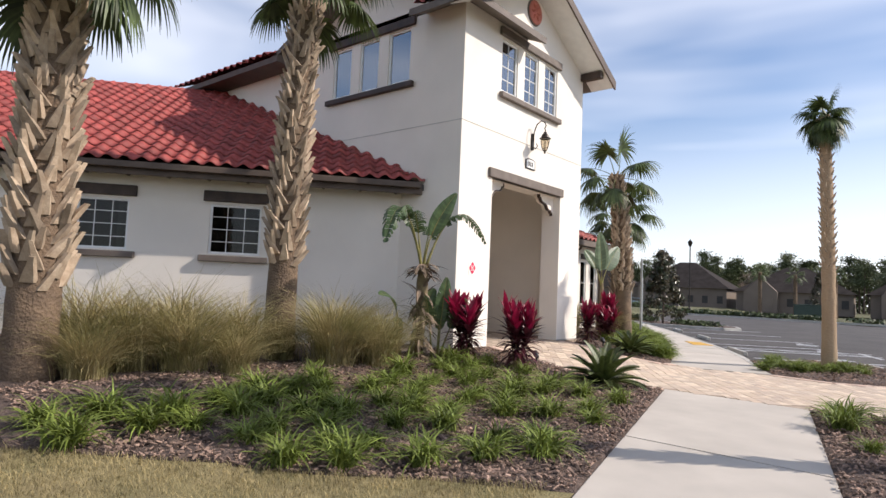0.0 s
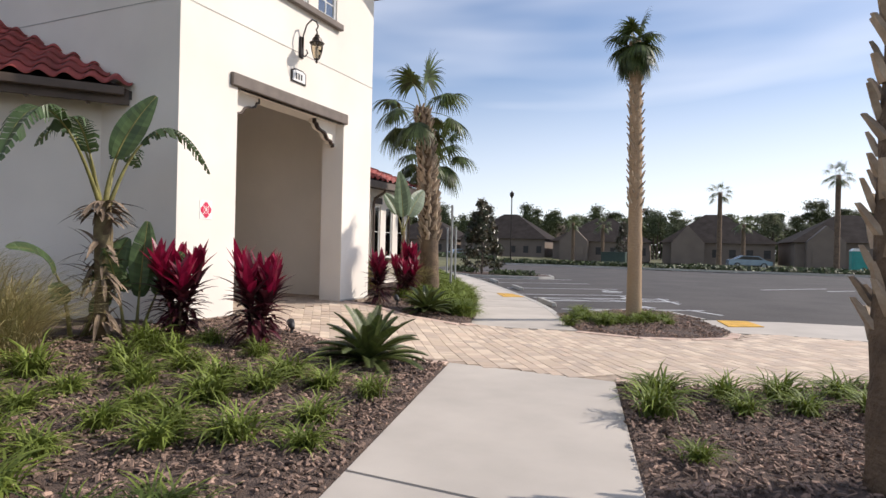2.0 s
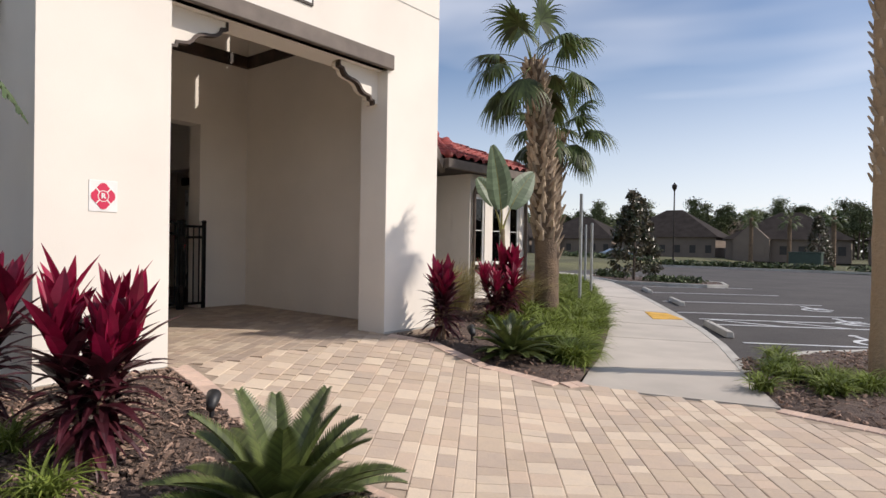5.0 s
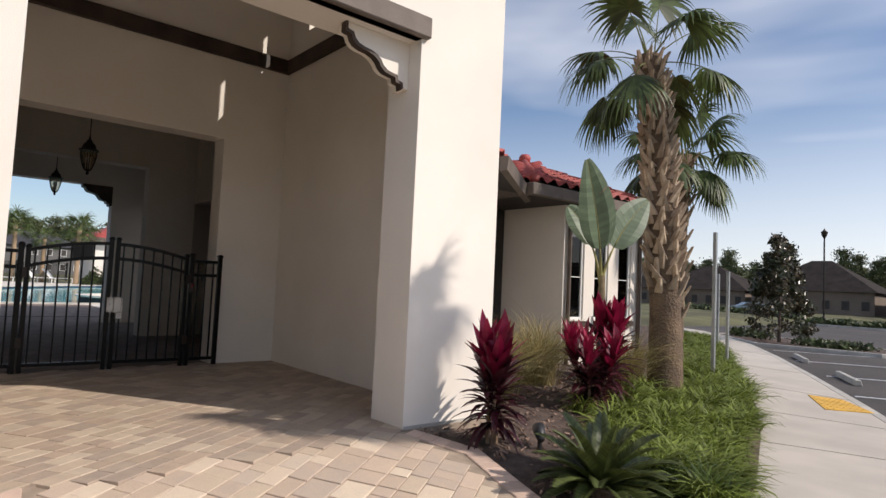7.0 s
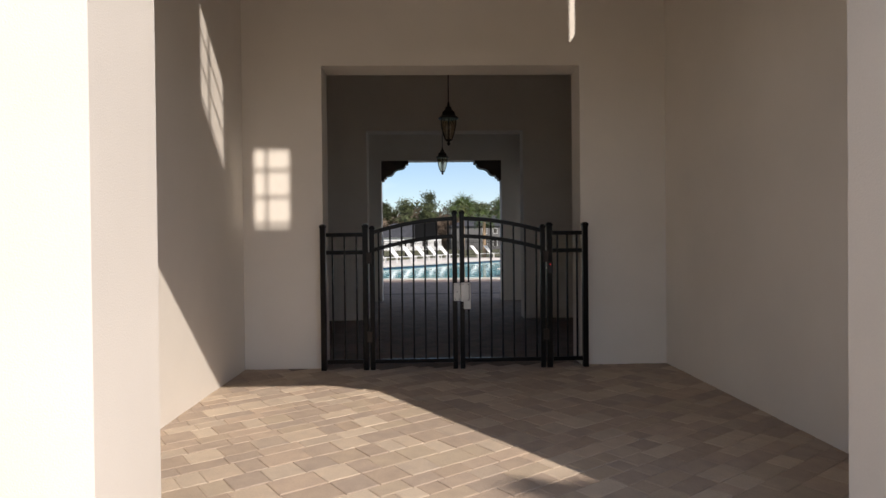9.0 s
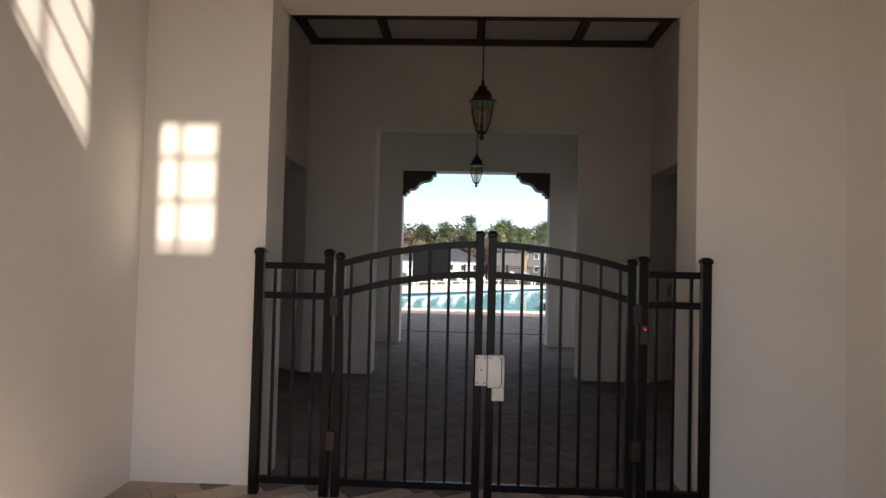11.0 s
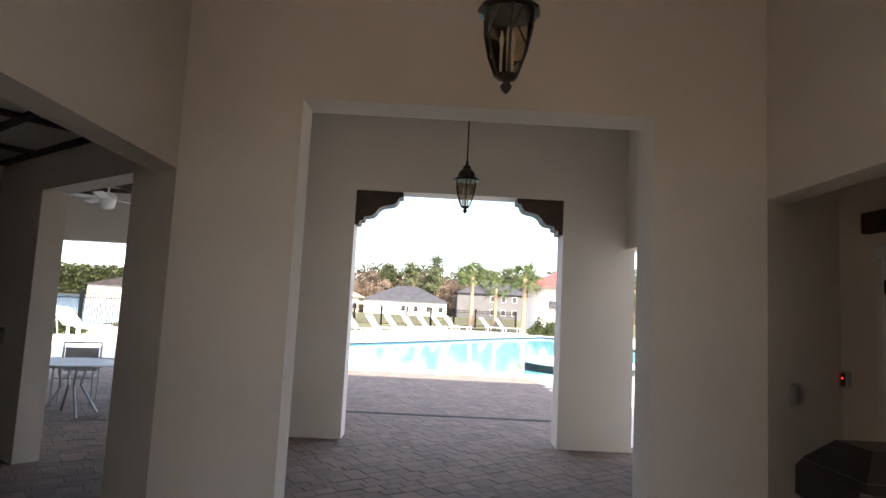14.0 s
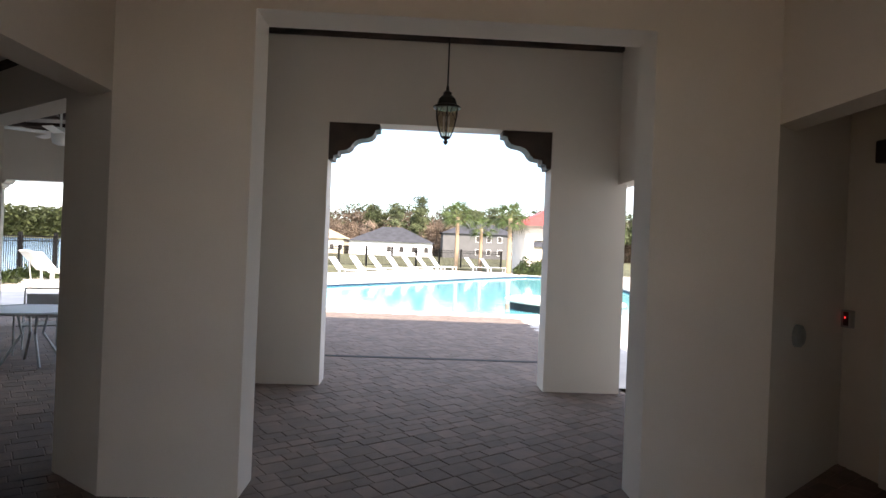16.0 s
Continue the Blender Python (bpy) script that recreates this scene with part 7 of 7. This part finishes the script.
patio_chair(-20.1, 6.5, -120)
patio_chair(-19.9, 5.6, -70)
patio_chair(-19.3, 6.95, 175)
patio_chair(-18.9, 5.05, 10)
fan = thing("ceiling_fan", (-19.8, 5.85, 3.15), "white ceiling fan under the lanai ceiling", "ceiling fan")
part("motor", lathe(bmesh.new(), [(0.03, -0.16), (0.10, -0.13), (0.12, -0.04), (0.12, 0.06), (0.05, 0.10)], 16), LOUNGE, fan, smooth=True)
part("rod", tube(bmesh.new(), [(0, 0, 0.1), (0, 0, 0.46)], 0.015, 8), LOUNGE, fan)
for k in range(5):
    a = 2 * math.pi * k / 5 + 0.3
    bl = part("blade", boxes((0.12, 0.68, -0.065, 0.065, 0.0, 0.012), bevel=0.004), LOUNGE, fan)
    bl.matrix_basis = pose(0, 0, 0, 0, 0, math.degrees(a)) @ pose(0, 0, 0, 9, 0, 0)


def lounger(m):
    c = thing("sun_lounger", m, "white sling sun lounger with raised back beside the pool", "sun lounger", "poolside loungers")
    part("bed", boxes((-0.10, 1.25, -0.31, 0.31, 0.33, 0.36), bevel=0.01), LOUNGE, c)
    part("backrest", prism(bmesh.new(), [(-0.10, 0.34), (-0.10, 0.37), (-0.62, 0.98), (-0.645, 0.96)], -0.31, 0.31, "y"), LOUNGE, c)
    for x, y in ((0.05, -0.28), (0.05, 0.28), (1.15, -0.28), (1.15, 0.28)):
        part("leg", boxes((x - 0.025, x + 0.025, y - 0.02, y + 0.02, 0, 0.33)), LOUNGE, c)
    part("brace", tube(bmesh.new(), [(-0.38, 0.2, 0.68), (-0.30, 0.2, 0.02)], 0.014, 5), LOUNGE, c)
    return c


BIG = Matrix.Diagonal((1.06, 1.06, 1.06, 1))
first = lounger(pose(-44.5, 6.9, 0, 0, 0, 66) @ BIG)
for k in range(1, 7):
    copy_thing(first, pose(-44.5 - 1.95 * k, 6.9 + 0.97 * k, 0, 0, 0, 62 + 2 * (k % 3)) @ BIG)
for x, y, a in ((-58.3, 15.6, 62), (-59.2, 16.9, 60), (-32.0, -1.2, 150), (-33.3, -2.4, 150)):
    copy_thing(first, pose(x, y, 0, 0, 0, a) @ BIG)


def picket_mesh():
    """One square fence picket."""
    vs = [(x, y, z) for z in (0.10, 1.58) for x, y in ((-0.011, -0.011), (0.011, -0.011), (0.011, 0.011), (-0.011, 0.011))]
    return vs, [(k, (k + 1) % 4, 4 + (k + 1) % 4, 4 + k) for k in range(4)]


def fence(p, q, label):
    p, q = Vector(p), Vector(q)
    ln = (q - p).length
    f = thing("pool_fence", pose(p.x, p.y, 0, 0, 0, math.degrees(math.atan2(q.y - p.y, q.x - p.x))), label, "fence", "pool fences")
    n_ = int(ln / 2.4)
    for k in range(n_ + 1):
        part("post", boxes((k * ln / n_ - 0.06, k * ln / n_ + 0.06, -0.06, 0.06, 0, 1.74)), ALU_BLACK, f)
    for z in (0.12, 1.38, 1.58):
        part("rail", boxes((0, ln, -0.016, 0.016, z - 0.02, z + 0.02)), ALU_BLACK, f)
    slim = mesh_of("picket", *picket_mesh(), ALU_BLACK)
    for k in range(1, int(ln / 0.14)):
        obj("picket", slim, f).location = (k * 0.14, 0, 0)


fence((-38, -4.8), (-61.0, 4.6), "black aluminium picket fence behind the pool")
fence((-61.0, 4.6), (-71, 19.5), "black aluminium picket fence beside the lawn")
fence((-22, -3.6), (-38, -4.8), "black aluminium picket fence by the lake")
cb = thing("cabana", (-61, 22.9, 0), "cream cabana with a red tile roof beside the pool", "cabana")
part("wall", wall(bmesh.new(), "x", -3.0, 3.0, -3.4, 3.4, 0, 3.9, [(-2.7, -0.6, 0.0, 2.7), (0.4, 2.4, 0.9, 2.7)]), STUCCO, cb)
bm = bmesh.new()
vs = [bm.verts.new(q) for q in ((-3.8, -4.1, 3.8), (3.8, -4.1, 3.8), (3.8, 4.1, 3.8), (-3.8, 4.1, 3.8), (0, 0, 6.0))]
for q in ((0, 1, 4), (1, 2, 4), (2, 3, 4), (3, 0, 4), (3, 2, 1, 0)):
    bm.faces.new([vs[i] for i in q])
part("roof", bm, TILE, cb)
part("fascia", boxes((3.78, 3.86, -4.15, 4.15, 3.6, 3.82), (-3.8, 3.78, -4.16, -4.08, 3.6, 3.82)), FASCIA, cb)
palm(-62.0, 14.4, 4.5, 0.19, 0.15, 31, 0, 24, 0.95, "palm by the pool fence", z=0, leaf_n=18, spikes=True, skirt=1.35)
palm(-63.5, 16.6, 3.6, 0.17, 0.14, 32, 0, 20, 0.85, "palm by the pool fence", z=0, leaf_n=18, spikes=True, skirt=1.35)
palm(-57.5, 18.2, 4.3, 0.19, 0.15, 33, 0, 24, 0.95, "palm by the pool fence", z=0, leaf_n=18, spikes=True, skirt=1.35)
for k, (x, y) in enumerate(((-56.6, 19.4), (-56.2, 20.6), (-57.0, 21.8), (-34.6, -3.7), (-31.4, -3.2))):
    def shape(q, x=x, y=y):
        a = q.uniform(0, 6.28)
        d = q.random() ** 0.5 * 1.0
        return (x + math.cos(a) * d, y + math.sin(a) * d, 0.05 + (1.3 if x < -50 else 0.4) * q.random() * (1.2 - d))
    tagged(raw("shrub", *leaf_cloud(70 + k, 700, 0.14, shape), HEDGE), "leafy green shrub by the pool", "shrub", "poolside shrubs")

# ---- street furniture ----
sl = thing("street_lamp", (-19.8, 65.5, -0.45), "tall dark street lamp post with a small lantern head", "street lamp")
part("pole", lathe(bmesh.new(), [(0.16, 0), (0.16, 0.5), (0.08, 0.7), (0.06, 7.1)], 10), IRON, sl)
part("head", lathe(bmesh.new(), [(0.08, 7.1), (0.22, 7.35), (0.26, 7.6), (0.10, 7.75), (0.02, 7.9)], 8), IRON, sl)
for k, (x, y, h_) in enumerate(((-7.35, 20.1, 2.75), (-8.6, 23.4, 2.2), (-10.6, 27.2, 2.3))):
    sp = thing("sign_post", (x, y, -0.32), "bare galvanised square sign post by the walk", "sign post", "sign posts")
    part("post", boxes((-0.03, 0.03, -0.03, 0.03, -0.05, h_), bevel=0.004), STEEL, sp)
    part("holes", boxes(*[(0.0302, 0.0312, -0.006, 0.006, 0.3 + j * 0.15, 0.312 + j * 0.15) for j in range(int((h_ - 0.4) / 0.15))]), DARKBOX, sp)
for x, y in ((-5.72, 13.55), (-5.15, 9.45)):
    u = thing("path_light", pose(x, y, ground_z(x, y), 0, 0, 140), "small black landscape spotlight staked in mulch", "garden light", "landscape lights")
    part("stake", tube(bmesh.new(), [(0, 0, -0.08), (0, 0, 0.13)], 0.02, 8), DARKBOX, u)
    part("head", tube(bmesh.new(), [(-0.06, 0, 0.13), (0.03, 0, 0.17), (0.09, 0, 0.20)], [0.03, 0.05, 0.055], 12), DARKBOX, u, smooth=True)
tf = thing("transformer_box", (-9.0, 66.5, -0.42), "dark green utility cabinet on the verge", "utility box")
part("body", boxes((-1.2, 1.2, -0.7, 0.7, 0, 1.35), bevel=0.03), GREEN_BOX, tf)
part("lid", boxes((-1.25, 1.25, -0.75, 0.75, 1.352, 1.45), bevel=0.03), GREEN_BOX, tf)


def car(x, y, rot):
    c = thing("parked_car", pose(x, y, -0.46, 0, 0, rot), "silver blue saloon car parked across the street", "car", "parked cars")
    part("body", prism(bmesh.new(), [(-2.2, 0.35), (2.2, 0.35), (2.25, 0.75), (1.5, 0.92), (0.8, 1.38), (-0.8, 1.42), (-1.6, 1.0), (-2.2, 0.92)], -0.85, 0.85, "y"), CAR_BLUE, c)
    part("cabin_glass", prism(bmesh.new(), [(1.28, 0.95), (0.75, 1.30), (-0.75, 1.34), (-1.4, 1.0)], -0.86, 0.86, "y"), ROOM_DARK, c)
    for wx in (-1.35, 1.35):
        for wy in (-0.87, 0.70):
            wh = part("wheel", tube(bmesh.new(), [(wx, wy, 0.32), (wx, wy + 0.17, 0.32)], 0.32, 16), RUBBER, c)
            part("rim", tube(bmesh.new(), [(wx, wy - 0.004, 0.32), (wx, wy + 0.174, 0.32)], 0.19, 12), STEEL, wh)


car(4.0, 78, 10)
car(-34, 86, 40)
tl = thing("portable_toilet", (12.0, 66, -0.42), "teal plastic portable toilet on the verge", "portable toilet")
part("cabin", boxes((-0.6, 0.6, -0.6, 0.6, 0, 2.0), bevel=0.03), TEAL, tl)
part("roof", prism(bmesh.new(), [(-0.65, 2.0), (0.65, 2.0), (0.4, 2.25), (-0.4, 2.25)], -0.65, 0.65, "y"), WHITE_FRAME, tl)
part("door", boxes((-0.4, 0.4, -0.63, -0.602, 0.1, 1.85)), TEAL, tl)
struct("drain", boxes((-20.42, -20.30, 8.75, 13.7, 0.0, 0.006)), RUBBER, "dark slot drain across the paved terrace", "drain")

# ---- mulch chips and lawn blades ----
def scatter(name, poly, n, material, maker, label, category, seed, extra=None):
    r_ = random.Random(seed)
    x0, x1 = min(p[0] for p in poly), max(p[0] for p in poly)
    y0, y1 = min(p[1] for p in poly), max(p[1] for p in poly)
    vs, fs = [], []
    done = 0
    while done < n:
        x, y = r_.uniform(x0, x1), r_.uniform(y0, y1)
        done += 1
        if not inside((x, y), poly) or (extra and not extra(x, y)):
            continue
        maker(vs, fs, x, y, ground_z(x, y), r_)
    tagged(raw(name, vs, fs, material), label, category, kind="stuff")


def chip(vs, fs, x, y, z, r_):
    l_, w, t_ = r_.uniform(0.008, 0.038), r_.uniform(0.005, 0.015), r_.uniform(0.002, 0.007)
    m = Matrix.Translation((x, y, z + 0.035 + r_.uniform(-0.005, 0.022) + noise.noise(Vector((x * 1.7, y * 1.7, 2))) * 0.03)) @ pose(0, 0, 0, r_.gauss(0, 22), r_.gauss(0, 22), r_.uniform(0, 360))
    o = len(vs)
    for sx, sy, sz in ((-1, -1, -1), (1, -1, -1), (1, 1, -1), (-1, 1, -1), (-0.8, -0.8, 1), (0.9, -0.7, 1), (0.8, 0.9, 1), (-0.9, 0.7, 1)):
        vs.append(m @ Vector((sx * l_, sy * w, sz * t_)))
    for q in ((4, 5, 6, 7), (0, 1, 5, 4), (1, 2, 6, 5), (2, 3, 7, 6), (3, 0, 4, 7)):
        fs.append(tuple(o + i for i in q))


scatter("bark_chips", BED_S, 95000, CHIP, chip, "loose brown bark chips", "mulch", 1, lambda x, y: x > -6.6 and y > 1.5)
scatter("bark_chips", BED_R, 34000, CHIP, chip, "loose brown bark chips", "mulch", 2, lambda x, y: y > 4)
scatter("bark_chips", [p for p in BED_N if p[1] < 20] + [(-8, 20)], 9000, CHIP, chip, "loose brown bark chips", "mulch", 3, lambda x, y: x > -8 and y < 18)
scatter("bark_chips", ISLAND, 3500, CHIP, chip, "loose brown bark chips", "mulch", 4)


def lawn_blade(vs, fs, x, y, z, r_):
    a = r_.uniform(0, 6.28)
    d = Vector((math.cos(a), math.sin(a), 0))
    p = Vector((x, y, z + 0.01))
    strip(vs, fs, [p, p + d * 0.012 + Vector((0, 0, 0.03)), p + d * r_.uniform(0.02, 0.05) + Vector((0, 0, r_.uniform(0.03, 0.06)))], [0.0025, 0.002, 0.0005], Vector((-d.y, d.x, 0)))


scatter("grass_blades", [(-6.4, -0.5), (-0.6, -0.5), (-1.75, 3.9), (-2.45, 3.35), (-3.7, 2.35), (-4.9, 1.15), (-6.2, 0.2)], 60000, BLADE_LAWN, lawn_blade, "short straw-green grass blades", "grass", 5)

# ---- pavers ----
LAY = radians(35)


def turned(u, v):
    """From the paving's own axes, turned against the building, to the plan."""
    return u * math.cos(LAY) - v * math.sin(LAY), u * math.sin(LAY) + v * math.cos(LAY)


def paver_mesh(vs, fs, x0, x1, y0, y1, level, r_):
    g, b_ = 0.0018, 0.006
    jig = r_.uniform(-0.002, 0.002)
    o = len(vs)
    for u, v, z in ((x0 + g, y0 + g, -0.03), (x1 - g, y0 + g, -0.03), (x1 - g, y1 - g, -0.03), (x0 + g, y1 - g, -0.03), (x0 + g, y0 + g, -0.0035), (x1 - g, y0 + g, -0.0035), (x1 - g, y1 - g, -0.0035), (x0 + g, y1 - g, -0.0035), (x0 + g + b_, y0 + g + b_, 0.0), (x1 - g - b_, y0 + g + b_, 0.0), (x1 - g - b_, y1 - g - b_, 0.0), (x0 + g + b_, y1 - g - b_, 0.0)):
        x, y = turned(u, v)
        vs.append((x, y, level(x, y) + z + jig))
    for q in ((0, 1, 5, 4), (1, 2, 6, 5), (2, 3, 7, 6), (3, 0, 4, 7), (4, 5, 9, 8), (5, 6, 10, 9), (6, 7, 11, 10), (7, 4, 8, 11), (8, 9, 10, 11)):
        fs.append(tuple(o + i for i in q))


def lay(x0, x1, y0, y1, keep):
    """Slanting courses, 0.14 or 0.21 deep, of bricks of mixed lengths, over a stretch of the plan."""
    r_ = random.Random(4)
    out = []
    corners = [(x * math.cos(LAY) + y * math.sin(LAY), y * math.cos(LAY) - x * math.sin(LAY)) for x in (x0, x1) for y in (y0, y1)]
    u, u1 = -26.0, max(c[0] for c in corners)
    v0, v1 = -2.0, 28.0
    while u < u1:
        w = r_.choice((0.140, 0.140, 0.210))
        v = v0 - r_.uniform(0, 0.2)
        while v < v1:
            ln = r_.choice((0.140, 0.210, 0.210, 0.280))
            x, y = turned(u + w / 2, v + ln / 2)
            if x0 <= x <= x1 and y0 <= y <= y1 and keep(x, y):
                out.append((u, u + w, v, v + ln))
            v += ln
        u += w
    return out


r_ = random.Random(8)
plaza = tagged(new("plaza_paving"), "tan and cream concrete pavers fanning out from the porch", "paving", kind="structure")
single, rest = [], []
BORDERS = ([(-6.50, 9.80), (-6.0, 9.74), (-4.8, 9.55), (-3.9, 9.45), (-2.89, 9.55)], [(-6.48, 12.78), (-5.9, 13.02), (-4.9, 12.78), (-4.05, 12.85), (-3.95, 13.1)], [(-2.05, 13.62), (-1.0, 13.42), (-0.2, 13.72), (0.38, 14.2), (0.46, 14.9)], [(-0.84, 9.62), (0.0, 9.70), (1.0, 10.2), (2.6, 11.6)])


def border_gap(x, y):
    """How far a point lies from the nearest border line."""
    best = 9.0
    for line in BORDERS:
        for (ax, ay), (bx, by) in zip(line, line[1:]):
            k = min(1.0, max(0.0, ((x - ax) * (bx - ax) + (y - ay) * (by - ay)) / ((bx - ax) ** 2 + (by - ay) ** 2)))
            best = min(best, math.hypot(x - ax - k * (bx - ax), y - ay - k * (by - ay)))
    return best


for t_ in lay(-6.50, 3.6, 9.3, 15.2, lambda x, y: inside((x, y), PLAZA) and border_gap(x, y) > 0.26 and x > -6.44):
    px, py = turned((t_[0] + t_[1]) / 2, (t_[2] + t_[3]) / 2)
    (single if len(single) < 300 and -6.0 < px < -3.6 and 10.2 < py < 12.3 else rest).append(t_)
SHAPES = {}
for x0, x1, y0, y1 in single:
    key = (round(x1 - x0, 3), round(y1 - y0, 3))
    if key not in SHAPES:
        vs, fs = [], []
        paver_mesh(vs, fs, -key[0] / 2, key[0] / 2, -key[1] / 2, key[1] / 2, lambda x, y: 0.0, r_)
        SHAPES[key] = mesh_of("paver", vs, fs, PAVER)
    cx_, cy_ = turned((x0 + x1) / 2, (y0 + y1) / 2)
    ob = obj("paver", SHAPES[key], plaza)
    ob.matrix_basis = pose(cx_, cy_, plaza_lv(cx_, cy_) + r_.uniform(-0.0015, 0.0015), r_.uniform(-0.3, 0.3), math.degrees(math.atan(0.30 / 3.2)) + r_.uniform(-0.3, 0.3), 0)
vs, fs = [], []
for t_ in rest:
    paver_mesh(vs, fs, *t_, plaza_lv, r_)
tagged(raw("pavers", vs, fs, PAVER_J, plaza), kind="stuff")
vs, fs = [], []
for line, inward in zip(BORDERS, (1, -1, -1, 1)):
    for (ax, ay), (bx, by) in zip(line, line[1:]):
        seg = Vector((bx - ax, by - ay))
        n_ = max(1, round(seg.length / 0.118))
        u = seg / n_
        v = Vector((-seg.y, seg.x)).normalized() * 0.175 * inward
        for k in range(n_):
            p0 = Vector((ax, ay)) + u * k
            q = [p0 + u * 0.02, p0 + u * 0.98, p0 + u * 0.98 + v, p0 + u * 0.02 + v]
            mid = sum(q, Vector((0, 0))) / 4
            o = len(vs)
            for dz, sc in ((-0.03, 1.0), (-0.006, 1.0), (0.0, 0.93)):
                vs.extend((*(mid + (c - mid) * sc), plaza_lv(*(mid + (c - mid) * sc)) + dz + 0.002) for c in q)
            for a0 in (0, 4):
                fs.extend((o + a0 + i, o + a0 + (i + 1) % 4, o + a0 + 4 + (i + 1) % 4, o + a0 + 4 + i) for i in range(4))
            fs.append((o + 8, o + 9, o + 10, o + 11))
tagged(raw("border_pavers", vs, fs, PAVER_EDGE, plaza), kind="stuff")
floor = tagged(new("floor"), "concrete paver floor, plaza tan darkened for shade in the porch, brown-grey in the hall", "floor", kind="structure")
vs, fs = [], []
# porch pavers match the plaza's, but carry the shade-darkened tones
porch_v, porch_f = [], []
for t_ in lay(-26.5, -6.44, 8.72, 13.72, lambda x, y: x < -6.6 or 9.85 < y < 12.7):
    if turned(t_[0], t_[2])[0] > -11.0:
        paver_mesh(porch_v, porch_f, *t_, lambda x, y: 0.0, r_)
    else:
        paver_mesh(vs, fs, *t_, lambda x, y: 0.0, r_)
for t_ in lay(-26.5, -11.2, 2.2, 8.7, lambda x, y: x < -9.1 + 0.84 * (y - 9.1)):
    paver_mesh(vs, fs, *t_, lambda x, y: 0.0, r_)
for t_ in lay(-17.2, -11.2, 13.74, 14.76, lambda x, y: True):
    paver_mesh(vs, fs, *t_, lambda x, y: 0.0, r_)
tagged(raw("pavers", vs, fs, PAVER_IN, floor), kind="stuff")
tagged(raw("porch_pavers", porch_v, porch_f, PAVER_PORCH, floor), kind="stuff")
struct("floor_base_south", prism(bmesh.new(), [(-26.4, 2.2), (-15.3, 2.2), (-11.5, 6.4), (-11.5, 8.7), (-26.4, 8.7)], -0.2, -0.006, "z"), JOINT, "sandy joints under the side room pavers", "floor")
struct("floor_base", boxes((-26.4, -6.51, 8.72, 13.72, -0.2, -0.006), (-17.2, -11.2, 13.74, 14.9, -0.2, -0.006)), JOINT, "sandy joints under the floor pavers", "floor")
